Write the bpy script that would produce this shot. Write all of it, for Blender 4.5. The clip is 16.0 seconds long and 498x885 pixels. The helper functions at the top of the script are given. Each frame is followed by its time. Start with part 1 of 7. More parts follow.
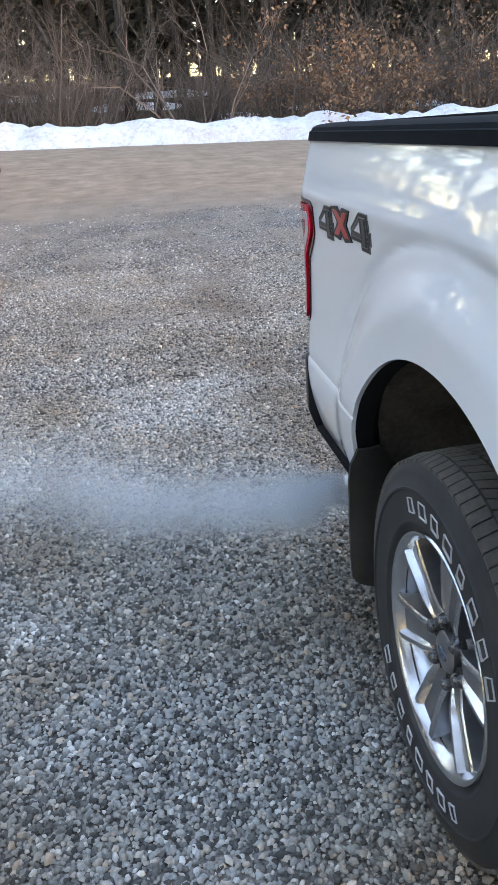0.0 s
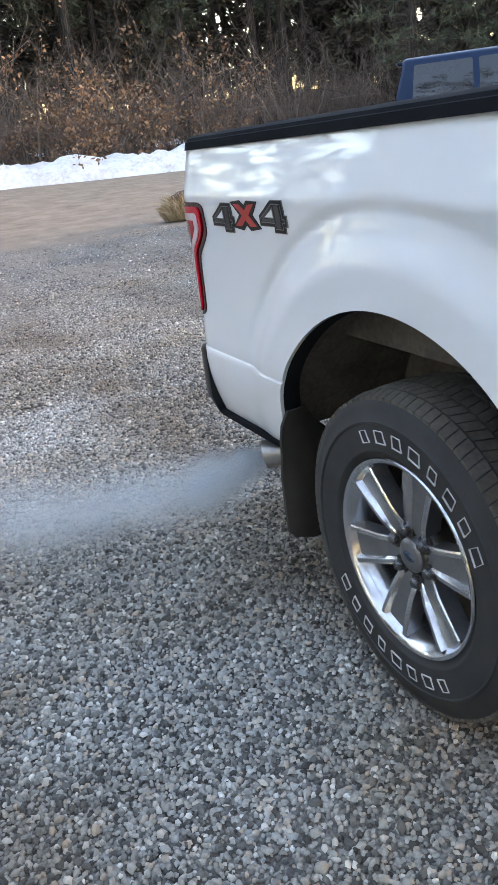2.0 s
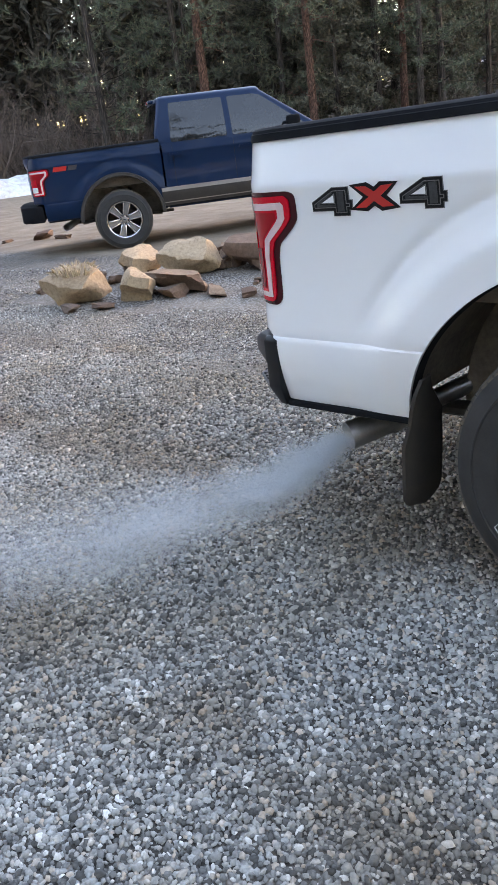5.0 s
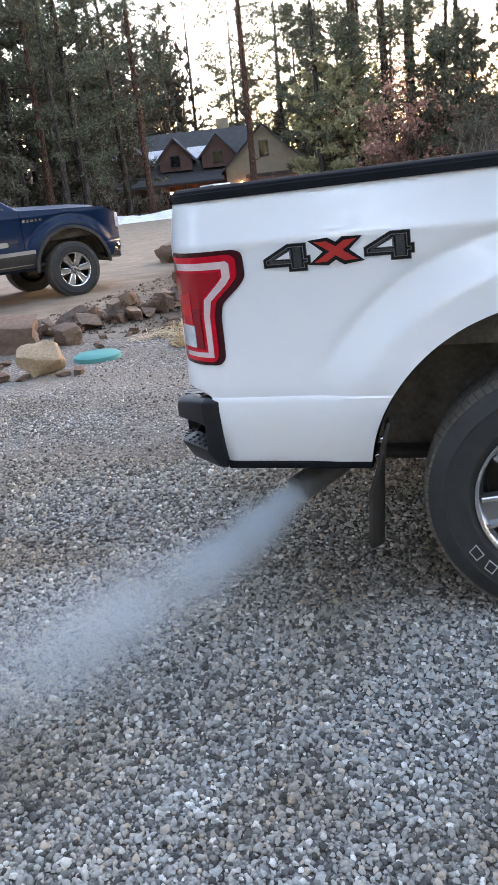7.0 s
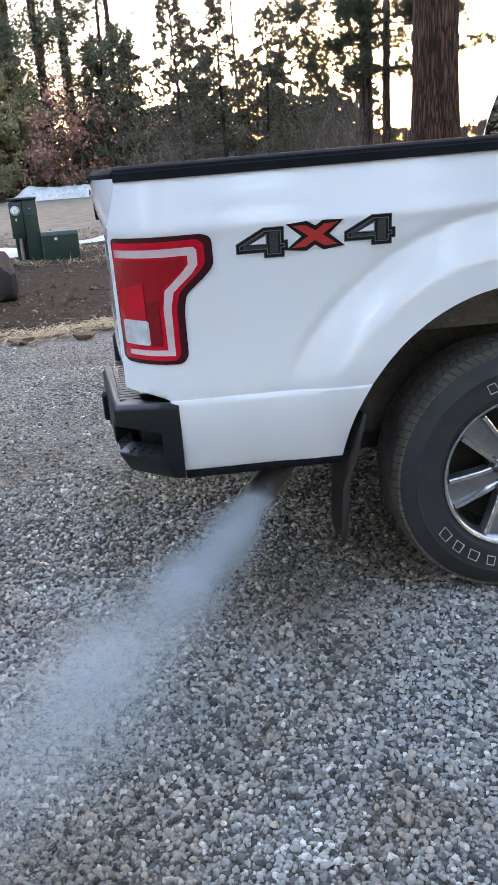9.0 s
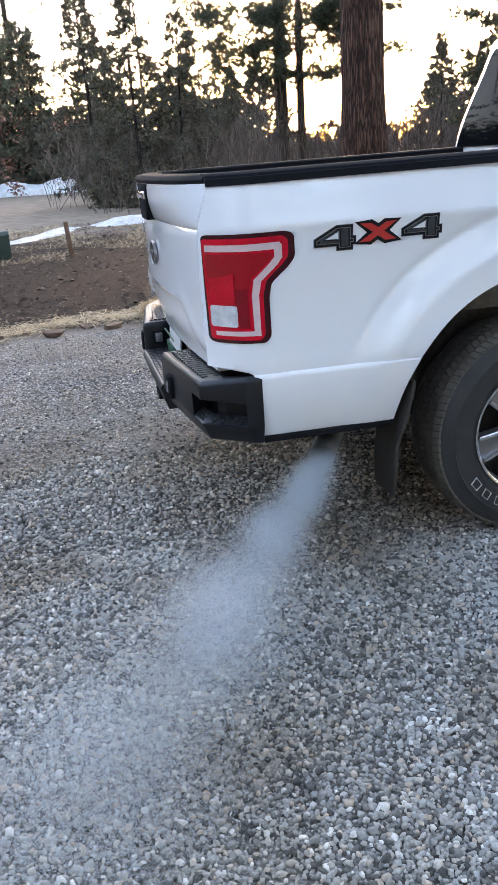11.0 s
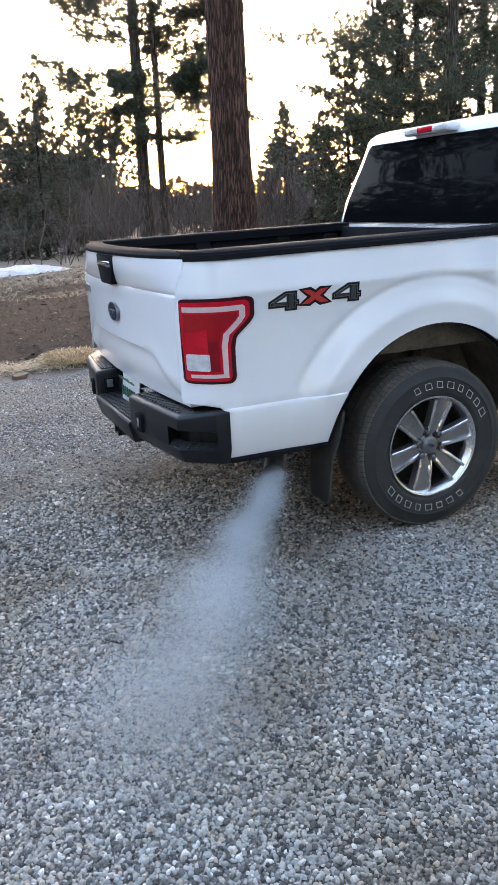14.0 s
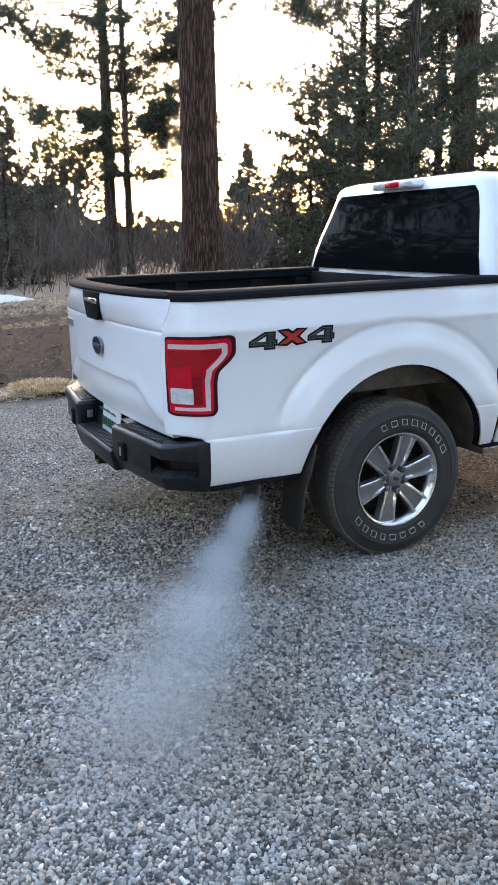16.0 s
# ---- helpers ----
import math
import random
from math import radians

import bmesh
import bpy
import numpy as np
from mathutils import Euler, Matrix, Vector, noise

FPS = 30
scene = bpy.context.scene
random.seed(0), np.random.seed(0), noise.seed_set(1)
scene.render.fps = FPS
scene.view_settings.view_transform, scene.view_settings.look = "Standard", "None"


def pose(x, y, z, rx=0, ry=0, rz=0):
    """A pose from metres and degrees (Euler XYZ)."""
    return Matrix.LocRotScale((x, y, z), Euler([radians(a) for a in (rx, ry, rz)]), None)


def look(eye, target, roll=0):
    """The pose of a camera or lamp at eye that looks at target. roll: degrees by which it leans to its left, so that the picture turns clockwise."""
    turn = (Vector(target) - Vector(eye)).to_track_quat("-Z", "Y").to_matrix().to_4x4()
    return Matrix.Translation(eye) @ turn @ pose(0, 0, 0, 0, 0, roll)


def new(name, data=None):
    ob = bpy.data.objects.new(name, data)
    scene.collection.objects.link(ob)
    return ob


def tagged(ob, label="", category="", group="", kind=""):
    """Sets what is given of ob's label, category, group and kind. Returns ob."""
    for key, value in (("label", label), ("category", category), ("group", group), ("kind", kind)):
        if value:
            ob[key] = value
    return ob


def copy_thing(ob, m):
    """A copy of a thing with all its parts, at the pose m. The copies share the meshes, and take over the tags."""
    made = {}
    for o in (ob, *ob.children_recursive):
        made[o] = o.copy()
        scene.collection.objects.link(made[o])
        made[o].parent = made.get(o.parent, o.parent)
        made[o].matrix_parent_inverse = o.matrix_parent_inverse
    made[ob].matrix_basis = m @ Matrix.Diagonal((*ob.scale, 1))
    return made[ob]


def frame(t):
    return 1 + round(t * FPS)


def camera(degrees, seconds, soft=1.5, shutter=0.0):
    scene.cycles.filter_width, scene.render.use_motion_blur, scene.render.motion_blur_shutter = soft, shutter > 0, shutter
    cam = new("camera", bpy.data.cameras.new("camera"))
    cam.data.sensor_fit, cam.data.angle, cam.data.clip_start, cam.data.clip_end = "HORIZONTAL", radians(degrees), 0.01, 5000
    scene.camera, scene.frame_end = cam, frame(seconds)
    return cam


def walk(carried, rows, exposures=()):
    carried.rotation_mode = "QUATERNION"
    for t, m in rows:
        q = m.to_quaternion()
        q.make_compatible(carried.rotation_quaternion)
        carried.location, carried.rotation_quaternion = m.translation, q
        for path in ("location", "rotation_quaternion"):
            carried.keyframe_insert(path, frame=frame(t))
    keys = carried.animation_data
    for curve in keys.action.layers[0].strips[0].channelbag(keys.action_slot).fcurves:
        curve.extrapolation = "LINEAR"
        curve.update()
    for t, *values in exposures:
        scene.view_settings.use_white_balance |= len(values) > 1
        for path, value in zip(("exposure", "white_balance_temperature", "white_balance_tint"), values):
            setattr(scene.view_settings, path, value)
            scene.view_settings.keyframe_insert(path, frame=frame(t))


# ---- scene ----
cam = camera(34.5, 16.0)
PATH = [
    (0, (1.257, -1.499, 1.422), (-0.577, -1.246, 0.663), -4.0),
    (0.5, (1.249, -1.62, 1.394), (-0.551, -1.276, 0.594), -5.8),
    (1, (1.294, -1.746, 1.384), (-0.478, -1.284, 0.579), -7.2),
    (1.5, (1.292, -1.829, 1.39), (-0.464, -1.279, 0.608), -6.6),
    (2, (1.374, -1.95, 1.377), (-0.33, -1.19, 0.656), -7.4),
    (2.5, (1.397, -2.18, 1.406), (-0.272, -1.348, 0.685), -3.1),
    (3, (1.418, -2.365, 1.402), (-0.22, -1.457, 0.701), -4.0),
    (3.5, (1.248, -2.541, 1.402), (-0.282, -1.459, 0.702), -3.0),
    (4, (1.062, -2.686, 1.366), (-0.389, -1.527, 0.624), -3.7),
    (6.3, (0.205, -3.296, 1.37), (-0.739, -1.642, 0.756), -8.4),
    (6.5, (0.138, -3.33, 1.376), (-0.728, -1.633, 0.769), -7.7),
    (7, (-0.153, -3.329, 1.374), (-0.765, -1.525, 0.766), -6.4),
    (7.5, (-0.414, -3.4, 1.367), (-0.821, -1.533, 0.774), -5.6),
    (8, (-0.651, -3.418, 1.365), (-0.85, -1.521, 0.763), -4.4),
    (8.5, (-0.847, -3.297, 1.357), (-0.841, -1.399, 0.727), -4.3),
    (9, (-1.038, -3.214, 1.364), (-0.873, -1.332, 0.709), -4.2),
    (9.5, (-1.263, -3.192, 1.345), (-0.981, -1.315, 0.715), -4.2),
    (9.7, (-1.321, -3.223, 1.33), (-1.026, -1.334, 0.744), -4.3),
    (11.8, (-1.75, -3.603, 1.494), (-1.21, -1.813, 0.785), -3.5),
    (12, (-1.769, -3.609, 1.505), (-1.173, -1.831, 0.811), -3.5),
    (12.5, (-1.85, -3.653, 1.511), (-1.117, -1.905, 0.873), -3.2),
    (13, (-1.992, -3.803, 1.529), (-1.234, -2.04, 0.965), -2.3),
    (13.5, (-2.125, -3.936, 1.532), (-1.407, -2.153, 0.979), -2.6),
    (14, (-2.235, -4.015, 1.56), (-1.49, -2.249, 0.986), -2.9),
    (14.5, (-2.352, -4.065, 1.573), (-1.553, -2.327, 0.991), -2.8),
    (15, (-2.396, -4.121, 1.591), (-1.558, -2.39, 1.041), -1.8),
    (15.5, (-2.392, -4.168, 1.597), (-1.546, -2.43, 1.081), -1.1),
    (16, (-2.411, -4.165, 1.604), (-1.555, -2.426, 1.11), -0.8),
]
walk(cam, [(t, look(eye, target, roll)) for t, eye, target, roll in PATH], exposures=[(0.0, 3.92, 7050, 25), (1.5, 4.0, 7200, 25), (4.0, 4.04, 7400, 28), (6.5, 4.1, 7300, 28), (9.0, 4.04, 7050, 27), (12.0, 3.98, 7000, 27), (16.0, 3.94, 6800, 25)])

# ---- sky and sun ----
SUN_AZ = 70.5  # degrees from +x towards +y, low behind the woods
world = bpy.data.worlds.new("dusk_sky")
scene.world = world
world.use_nodes = True
wn = world.node_tree
sky = wn.nodes.new("ShaderNodeTexSky")
sky.sky_type = "NISHITA"
sky.sun_disc = False
sky.sun_elevation = radians(7)
sky.sun_rotation = radians(90 - SUN_AZ)
sky.air_density, sky.dust_density, sky.ozone_density = 1.0, 0.8, 1.0
wn.nodes["Background"].inputs["Strength"].default_value = 0.15
wn.links.new(sky.outputs["Color"], wn.nodes["Background"].inputs["Color"])
sun_data = bpy.data.lights.new("sun", "SUN")
sun_data.energy, sun_data.angle, sun_data.color = 0.25, radians(16), (1.0, 0.86, 0.7)
sun = new("sun", sun_data)
sun.matrix_world = look((0, 0, 40), (-math.cos(radians(SUN_AZ)) * 100, -math.sin(radians(SUN_AZ)) * 100, 40 - 14))

# ---- small helpers ----
TAU = 2 * math.pi
rng = np.random.default_rng(7)


def sstep(a, b, v):
    u = min(1.0, max(0.0, (v - a) / (b - a)))
    return u * u * (3 - 2 * u)


def part(name, bm, material, parent=None, label="", smooth=True, angle=35):
    """Links a bmesh as one mesh object."""
    me = bpy.data.meshes.new(name)
    bmesh.ops.recalc_face_normals(bm, faces=bm.faces)
    bm.to_mesh(me)
    bm.free()
    return link_mesh(name, me, material, parent, label, smooth, angle)


def link_mesh(name, me, material, parent=None, label="", smooth=True, angle=35):
    for m in material if isinstance(material, (list, tuple)) else [material]:
        me.materials.append(m)
    if smooth:
        me.shade_smooth()
        me.set_sharp_from_angle(angle=radians(angle))
    ob = new(name, me)
    if parent is not None:
        ob.parent = parent
    if label:
        ob["label"] = label
    return ob


def raw(name, verts, faces, material, parent=None, label="", smooth=False, angle=35):
    me = bpy.data.meshes.new(name)
    me.from_pydata([tuple(v) for v in verts], [], faces)
    return link_mesh(name, me, material, parent, label, smooth, angle)


def empty(name, m, label, category, group="", kind=""):
    ob = new(name)
    ob.empty_display_size = 0.2
    ob.matrix_world = m
    return tagged(ob, label, category, group, kind)


def box(bm, lo, hi, bevel=0.0, seg=2, m=None):
    """A box from corner to corner, with rounded edges."""
    lo, hi = Vector(lo), Vector(hi)
    made = bmesh.ops.create_cube(bm, size=1.0, matrix=Matrix.Translation((lo + hi) / 2) @ Matrix.Diagonal((*(hi - lo), 1)))
    vs = made["verts"]
    if bevel:
        es = list({e for v in vs for e in v.link_edges})
        out = bmesh.ops.bevel(bm, geom=es, offset=bevel, segments=seg, affect="EDGES", profile=0.5)
        vs = list({v for f in out["faces"] for v in f.verts} | {v for v in vs if v.is_valid})
    if m is not None:
        bmesh.ops.transform(bm, matrix=m, verts=vs)
    return bm


def prism(bm, poly, lo, hi, axis="y", bevel=0.0):
    """An outline extruded along an axis: poly is in the two other axes, in order."""
    def put(a, b, c):
        return {"x": (c, a, b), "y": (a, c, b), "z": (a, b, c)}[axis]
    near, far = [bm.verts.new(put(a, b, lo)) for a, b in poly], [bm.verts.new(put(a, b, hi)) for a, b in poly]
    fs = [bm.faces.new(near), bm.faces.new(far[::-1])]
    n = len(poly)
    fs += [bm.faces.new((near[i], far[i], far[(i + 1) % n], near[(i + 1) % n])) for i in range(n)]
    if bevel:
        bmesh.ops.bevel(bm, geom=list({e for f in fs for e in f.edges}), offset=bevel, segments=2, affect="EDGES", profile=0.5)
    return bm


def lathe(bm, profile, steps=48, axis="y", centre=(0, 0, 0), a0=0.0, a1=TAU):
    """A profile of (radius, height) turned about an axis."""
    full = abs(a1 - a0 - TAU) < 1e-6
    rings = []
    for k in range(steps if full else steps + 1):
        a = a0 + (a1 - a0) * k / steps
        row = []
        for r, h in profile:
            u, v = r * math.cos(a), r * math.sin(a)
            p = {"y": (u, h, v), "z": (u, v, h), "x": (h, u, v)}[axis]
            row.append(bm.verts.new((p[0] + centre[0], p[1] + centre[1], p[2] + centre[2])))
        rings.append(row)
    n = len(rings)
    for k in range(n if full else n - 1):
        a, b = rings[k], rings[(k + 1) % n]
        for j in range(len(profile) - 1):
            bm.faces.new((a[j], a[j + 1], b[j + 1], b[j]))
    return bm


def tube(bm, pts, radii, sides=8, cap=True):
    """A tapered tube along points."""
    pts = [Vector(p) for p in pts]
    rings = []
    side = None
    for i, p in enumerate(pts):
        d = (pts[min(i + 1, len(pts) - 1)] - pts[max(i - 1, 0)]).normalized()
        if side is None:
            side = d.orthogonal().normalized()
        side = (side - d * side.dot(d)).normalized()
        other = d.cross(side)
        r = radii[i] if isinstance(radii, (list, tuple)) else radii
        rings.append([bm.verts.new(p + r * (math.cos(TAU * k / sides) * side + math.sin(TAU * k / sides) * other)) for k in range(sides)])
    for a, b in zip(rings, rings[1:]):
        for k in range(sides):
            bm.faces.new((a[k], a[(k + 1) % sides], b[(k + 1) % sides], b[k]))
    if cap:
        bm.faces.new(rings[0][::-1])
        bm.faces.new(rings[-1])
    return bm


def sheet(bm, us, vs, fn):
    """A grid of quads through fn(u, v)."""
    grid = [[bm.verts.new(fn(u, v)) for v in vs] for u in us]
    for i in range(len(us) - 1):
        for j in range(len(vs) - 1):
            bm.faces.new((grid[i][j], grid[i + 1][j], grid[i + 1][j + 1], grid[i][j + 1]))
    return grid


def thicken(bm, way, only_rim=False):
    """Adds a back and a rim to an open sheet by pushing a copy along way."""
    faces = list(bm.faces)
    out = bmesh.ops.extrude_face_region(bm, geom=faces)
    bmesh.ops.translate(bm, vec=way, verts=[g for g in out["geom"] if isinstance(g, bmesh.types.BMVert)])
    return bm


# ---- materials ----
class Mat:
    """A node material with a principled shader and a few ways to vary it."""

    def __init__(self, name, colour, rough=0.5, metal=0.0, **more):
        self.m = bpy.data.materials.new(name)
        self.m.use_nodes = True
        self.t = self.m.node_tree
        self.b = self.t.nodes["Principled BSDF"]
        self.b.inputs["Base Color"].default_value = (*colour, 1)
        self.b.inputs["Roughness"].default_value = rough
        self.b.inputs["Metallic"].default_value = metal
        for k, v in more.items():
            self.b.inputs[k.replace("_", " ")].default_value = v

    def node(self, kind):
        return self.t.nodes.new(kind)

    def link(self, a, b):
        self.t.links.new(a, b)

    def coords(self, kind="Object"):
        if kind == "Position":
            return self.node("ShaderNodeNewGeometry").outputs["Position"]
        return self.node("ShaderNodeTexCoord").outputs[kind]

    def noise(self, scale, detail=4, rough=0.6, at=None, stretch=None):
        n = self.node("ShaderNodeTexNoise")
        n.inputs["Scale"].default_value, n.inputs["Detail"].default_value, n.inputs["Roughness"].default_value = scale, detail, rough
        at = at or self.coords()
        if stretch:
            mp = self.node("ShaderNodeMapping")
            mp.inputs["Scale"].default_value = stretch
            self.link(at, mp.inputs["Vector"])
            at = mp.outputs["Vector"]
        self.link(at, n.inputs["Vector"])
        return n.outputs["Fac"]

    def ramp(self, fac, stops):
        n = self.node("ShaderNodeValToRGB")
        e = n.color_ramp.elements
        while len(e) < len(stops):
            e.new(0.5)
        for el, (p, c) in zip(e, stops):
            el.position, el.color = p, (*c, 1) if len(c) == 3 else c
        self.link(fac, n.inputs["Fac"])
        return n.outputs["Color"]

    def mix(self, fac, a, b, mode="MIX"):
        n = self.node("ShaderNodeMix")
        n.data_type, n.blend_type = "RGBA", mode
        for s, v in ((n.inputs[0], fac), (n.inputs[6], a), (n.inputs[7], b)):
            if isinstance(v, (int, float)):
                s.default_value = v
            elif isinstance(v, tuple):
                s.default_value = (*v, 1)
            else:
                self.link(v, s)
        return n.outputs[2]

    def maths(self, op, a, b=0.0, clamp=False):
        n = self.node("ShaderNodeMath")
        n.operation, n.use_clamp = op, clamp
        for s, v in zip(n.inputs, (a, b)):
            if isinstance(v, (int, float)):
                s.default_value = v
            else:
                self.link(v, s)
        return n.outputs[0]

    def colour(self, out):
        self.link(out, self.b.inputs["Base Color"])
        return self

    def rough(self, fac, lo, hi):
        n = self.node("ShaderNodeMapRange")
        n.inputs["To Min"].default_value, n.inputs["To Max"].default_value = lo, hi
        self.link(fac, n.inputs["Value"])
        self.link(n.outputs[0], self.b.inputs["Roughness"])
        return self

    def bump(self, height, strength=0.3, distance=0.01):
        n = self.node("ShaderNodeBump")
        n.inputs["Strength"].default_value, n.inputs["Distance"].default_value = strength, distance
        self.link(height, n.inputs["Height"])
        self.link(n.outputs["Normal"], self.b.inputs["Normal"])
        return self


def varied(name, dark, light, scale, rough=(0.5, 0.8), bump=0.0, dist=0.005, metal=0.0, fine=None, **more):
    """A material mottled at two scales."""
    k = Mat(name, light, rough[0], metal, **more)
    a, b = k.noise(scale, 5), k.noise(fine or scale * 9, 3)
    f = k.maths("ADD", k.maths("MULTIPLY", a, 0.6), k.maths("MULTIPLY", b, 0.4))
    k.colour(k.ramp(f, [(0.3, dark), (0.7, light)]))
    k.rough(b, *rough)
    if bump:
        k.bump(f, bump, dist)
    return k.m


def car_paint(name, colour, dust=0.06, coat=0.7, metal=0.0, gloss=0.5):
    """Clear-coated paint with a thin film of road dust."""
    k = Mat(name, colour, 0.35, metal)
    k.b.inputs["Specular IOR Level"].default_value = gloss
    k.b.inputs["Coat Weight"].default_value, k.b.inputs["Coat Roughness"].default_value = coat, 0.04
    d = k.noise(3.0, 6, 0.65)
    k.colour(k.mix(k.maths("MULTIPLY", d, dust * 2), colour, (0.45, 0.40, 0.34)))
    k.rough(k.noise(40, 3), 0.28, 0.42)
    return k.m


WHITE = car_paint("white_paint", (0.82, 0.84, 0.855), 0.03, 1.0)
BLUE = car_paint("blue_paint", (0.0035, 0.017, 0.050), 0.0008, 0.22, 0.0, 0.08)
BLACK_PLASTIC = varied("black_plastic", (0.007, 0.0075, 0.009), (0.014, 0.015, 0.017), 6, (0.82, 0.94), 0.15, 0.001, fine=600, Specular_IOR_Level=0.07)
STEP_STEEL = varied("worn_step_steel", (0.016, 0.017, 0.019), (0.036, 0.038, 0.042), 30, (0.35, 0.5), Specular_IOR_Level=0.5, metal=0.3)
POWDER = varied("powder_coated_steel", (0.004, 0.005, 0.007), (0.009, 0.0105, 0.0135), 5, (0.36, 0.50), 0.2, 0.001, fine=500, Specular_IOR_Level=0.35)
FLAP = varied("dusty_rubber", (0.016, 0.014, 0.012), (0.045, 0.038, 0.031), 6, (0.7, 0.9), 0.2, 0.002)
LINER = varied("wheel_well_liner", (0.040, 0.034, 0.028), (0.19, 0.16, 0.13), 8, (0.8, 0.95), 0.3, 0.004)
RUBBER = varied("tyre_rubber", (0.014, 0.0142, 0.015), (0.040, 0.0395, 0.039), 7, (0.62, 0.85), 0.15, 0.001, fine=160)
TREAD = varied("tyre_tread", (0.045, 0.040, 0.034), (0.14, 0.122, 0.098), 9, (0.75, 0.92), 0.2, 0.001)
ALLOY = varied("machined_alloy", (0.60, 0.60, 0.61), (0.80, 0.80, 0.81), 12, (0.16, 0.28), metal=1.0)
ALLOY_DARK = varied("painted_alloy", (0.20, 0.20, 0.205), (0.30, 0.30, 0.305), 12, (0.28, 0.42), metal=0.75)
LUG = varied("lug_metal", (0.10, 0.10, 0.105), (0.22, 0.22, 0.225), 30, (0.2, 0.35), metal=0.9)
CHROME = varied("chrome", (0.62, 0.63, 0.65), (0.75, 0.76, 0.78), 20, (0.06, 0.14), metal=1.0)
GREY_TRIM = varied("grey_trim", (0.028, 0.025, 0.023), (0.050, 0.045, 0.041), 5, (0.45, 0.6), Specular_IOR_Level=0.3)
BEIGE_TRIM = varied("beige_trim", (0.20, 0.175, 0.155), (0.27, 0.24, 0.215), 5, (0.35, 0.5))
STEEL = varied("exhaust_steel", (0.45, 0.43, 0.41), (0.62, 0.60, 0.57), 18, (0.28, 0.45), metal=0.9)
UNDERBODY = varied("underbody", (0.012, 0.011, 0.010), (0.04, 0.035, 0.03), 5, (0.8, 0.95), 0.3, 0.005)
WHITE_LETTER = varied("raised_white_letter", (0.42, 0.42, 0.40), (0.62, 0.62, 0.60), 30, (0.6, 0.8))
RED_LENS = varied("red_lens", (0.46, 0.002, 0.012), (0.74, 0.004, 0.022), 14, (0.06, 0.14), fine=120, Specular_IOR_Level=0.4)
# dimmer red for lens areas that reflect less from inside
DIM_RED = Mat("dim_red_lens", (0.36, 0.004, 0.010), 0.08, Specular_IOR_Level=0.4).m
DARK_RED = Mat("dark_red_lens", (0.045, 0.003, 0.006), 0.10, Specular_IOR_Level=0.4).m
# darkest area of the same lens, its shade put into the colour
SHADED_RED = varied("shaded_red_lens", (0.20, 0.002, 0.008), (0.30, 0.004, 0.012), 20, (0.08, 0.16), fine=120, Specular_IOR_Level=0.4)
CLEAR_LENS = varied("clear_lens", (0.36, 0.36, 0.38), (0.74, 0.75, 0.77), 26, (0.08, 0.2), Coat_Weight=1.0)
PINK_LENS = varied("frosted_band", (0.62, 0.42, 0.43), (0.75, 0.58, 0.58), 40, (0.15, 0.25), Coat_Weight=1.0)
LAMP_LENS = varied("small_lamp_lens", (0.10, 0.10, 0.11), (0.26, 0.26, 0.27), 90, (0.1, 0.25))
DECAL_BLACK = Mat("decal_black", (0.006, 0.0065, 0.0075), 0.35, Specular_IOR_Level=0.25).m
DECAL_GREY = varied("decal_grey", (0.022, 0.024, 0.026), (0.075, 0.078, 0.082), 14, (0.3, 0.4), Specular_IOR_Level=0.3)
DECAL_RED = Mat("decal_red", (0.50, 0.028, 0.022), 0.3).m
DECAL_PALE = Mat("decal_pale_grey", (0.13, 0.135, 0.135), 0.3).m
DECAL_WHITE = Mat("decal_white", (0.7, 0.7, 0.68), 0.4).m
BADGE_BLUE = Mat("badge_blue", (0.012, 0.03, 0.06), 0.15, Coat_Weight=1.0).m


def tinted_glass():
    k = Mat("tinted_glass", (0.004, 0.005, 0.006), 0.02)
    k.b.inputs["Specular IOR Level"].default_value = 0.015
    k.rough(k.noise(30, 3), 0.008, 0.03)
    return k.m


GLASS = tinted_glass()
SIDE_GLASS = varied("side_glass", (0.010, 0.012, 0.014), (0.018, 0.021, 0.024), 3, (0.02, 0.05), Specular_IOR_Level=0.6)


def stone_mat(name, stops, scale=2.2):
    k = Mat(name, stops[1][1], 0.9, Specular_IOR_Level=0.15)
    isl = k.node("ShaderNodeNewGeometry").outputs["Random Per Island"]
    obr = k.node("ShaderNodeObjectInfo").outputs["Random"]
    f = k.maths("FRACT", k.maths("ADD", isl, obr))
    base = k.ramp(f, stops)
    n = k.noise(scale * 4, 6, 0.7)
    k.colour(k.mix(0.75, base, k.ramp(n, [(0.3, (0.45, 0.42, 0.4)), (0.7, (1.15, 1.12, 1.1))]), "MULTIPLY"))
    k.bump(k.noise(scale * 14, 5), 0.5, 0.01)
    return k.m


DARK_STONE = stone_mat("dark_grey_stone", [(0.0, (0.035, 0.034, 0.036)), (0.4, (0.075, 0.068, 0.066)), (0.62, (0.11, 0.085, 0.066)), (1.0, (0.22, 0.165, 0.115))], 3.0)
BOULDER = stone_mat("sandstone_boulder", [(0.0, (0.105, 0.066, 0.050)), (0.35, (0.19, 0.125, 0.090)), (0.65, (0.125, 0.092, 0.075)), (1.0, (0.27, 0.19, 0.13))])
TAN_STONE = stone_mat("tan_sandstone", [(0.0, (0.34, 0.25, 0.165)), (0.5, (0.40, 0.30, 0.20)), (1.0, (0.45, 0.35, 0.24))])


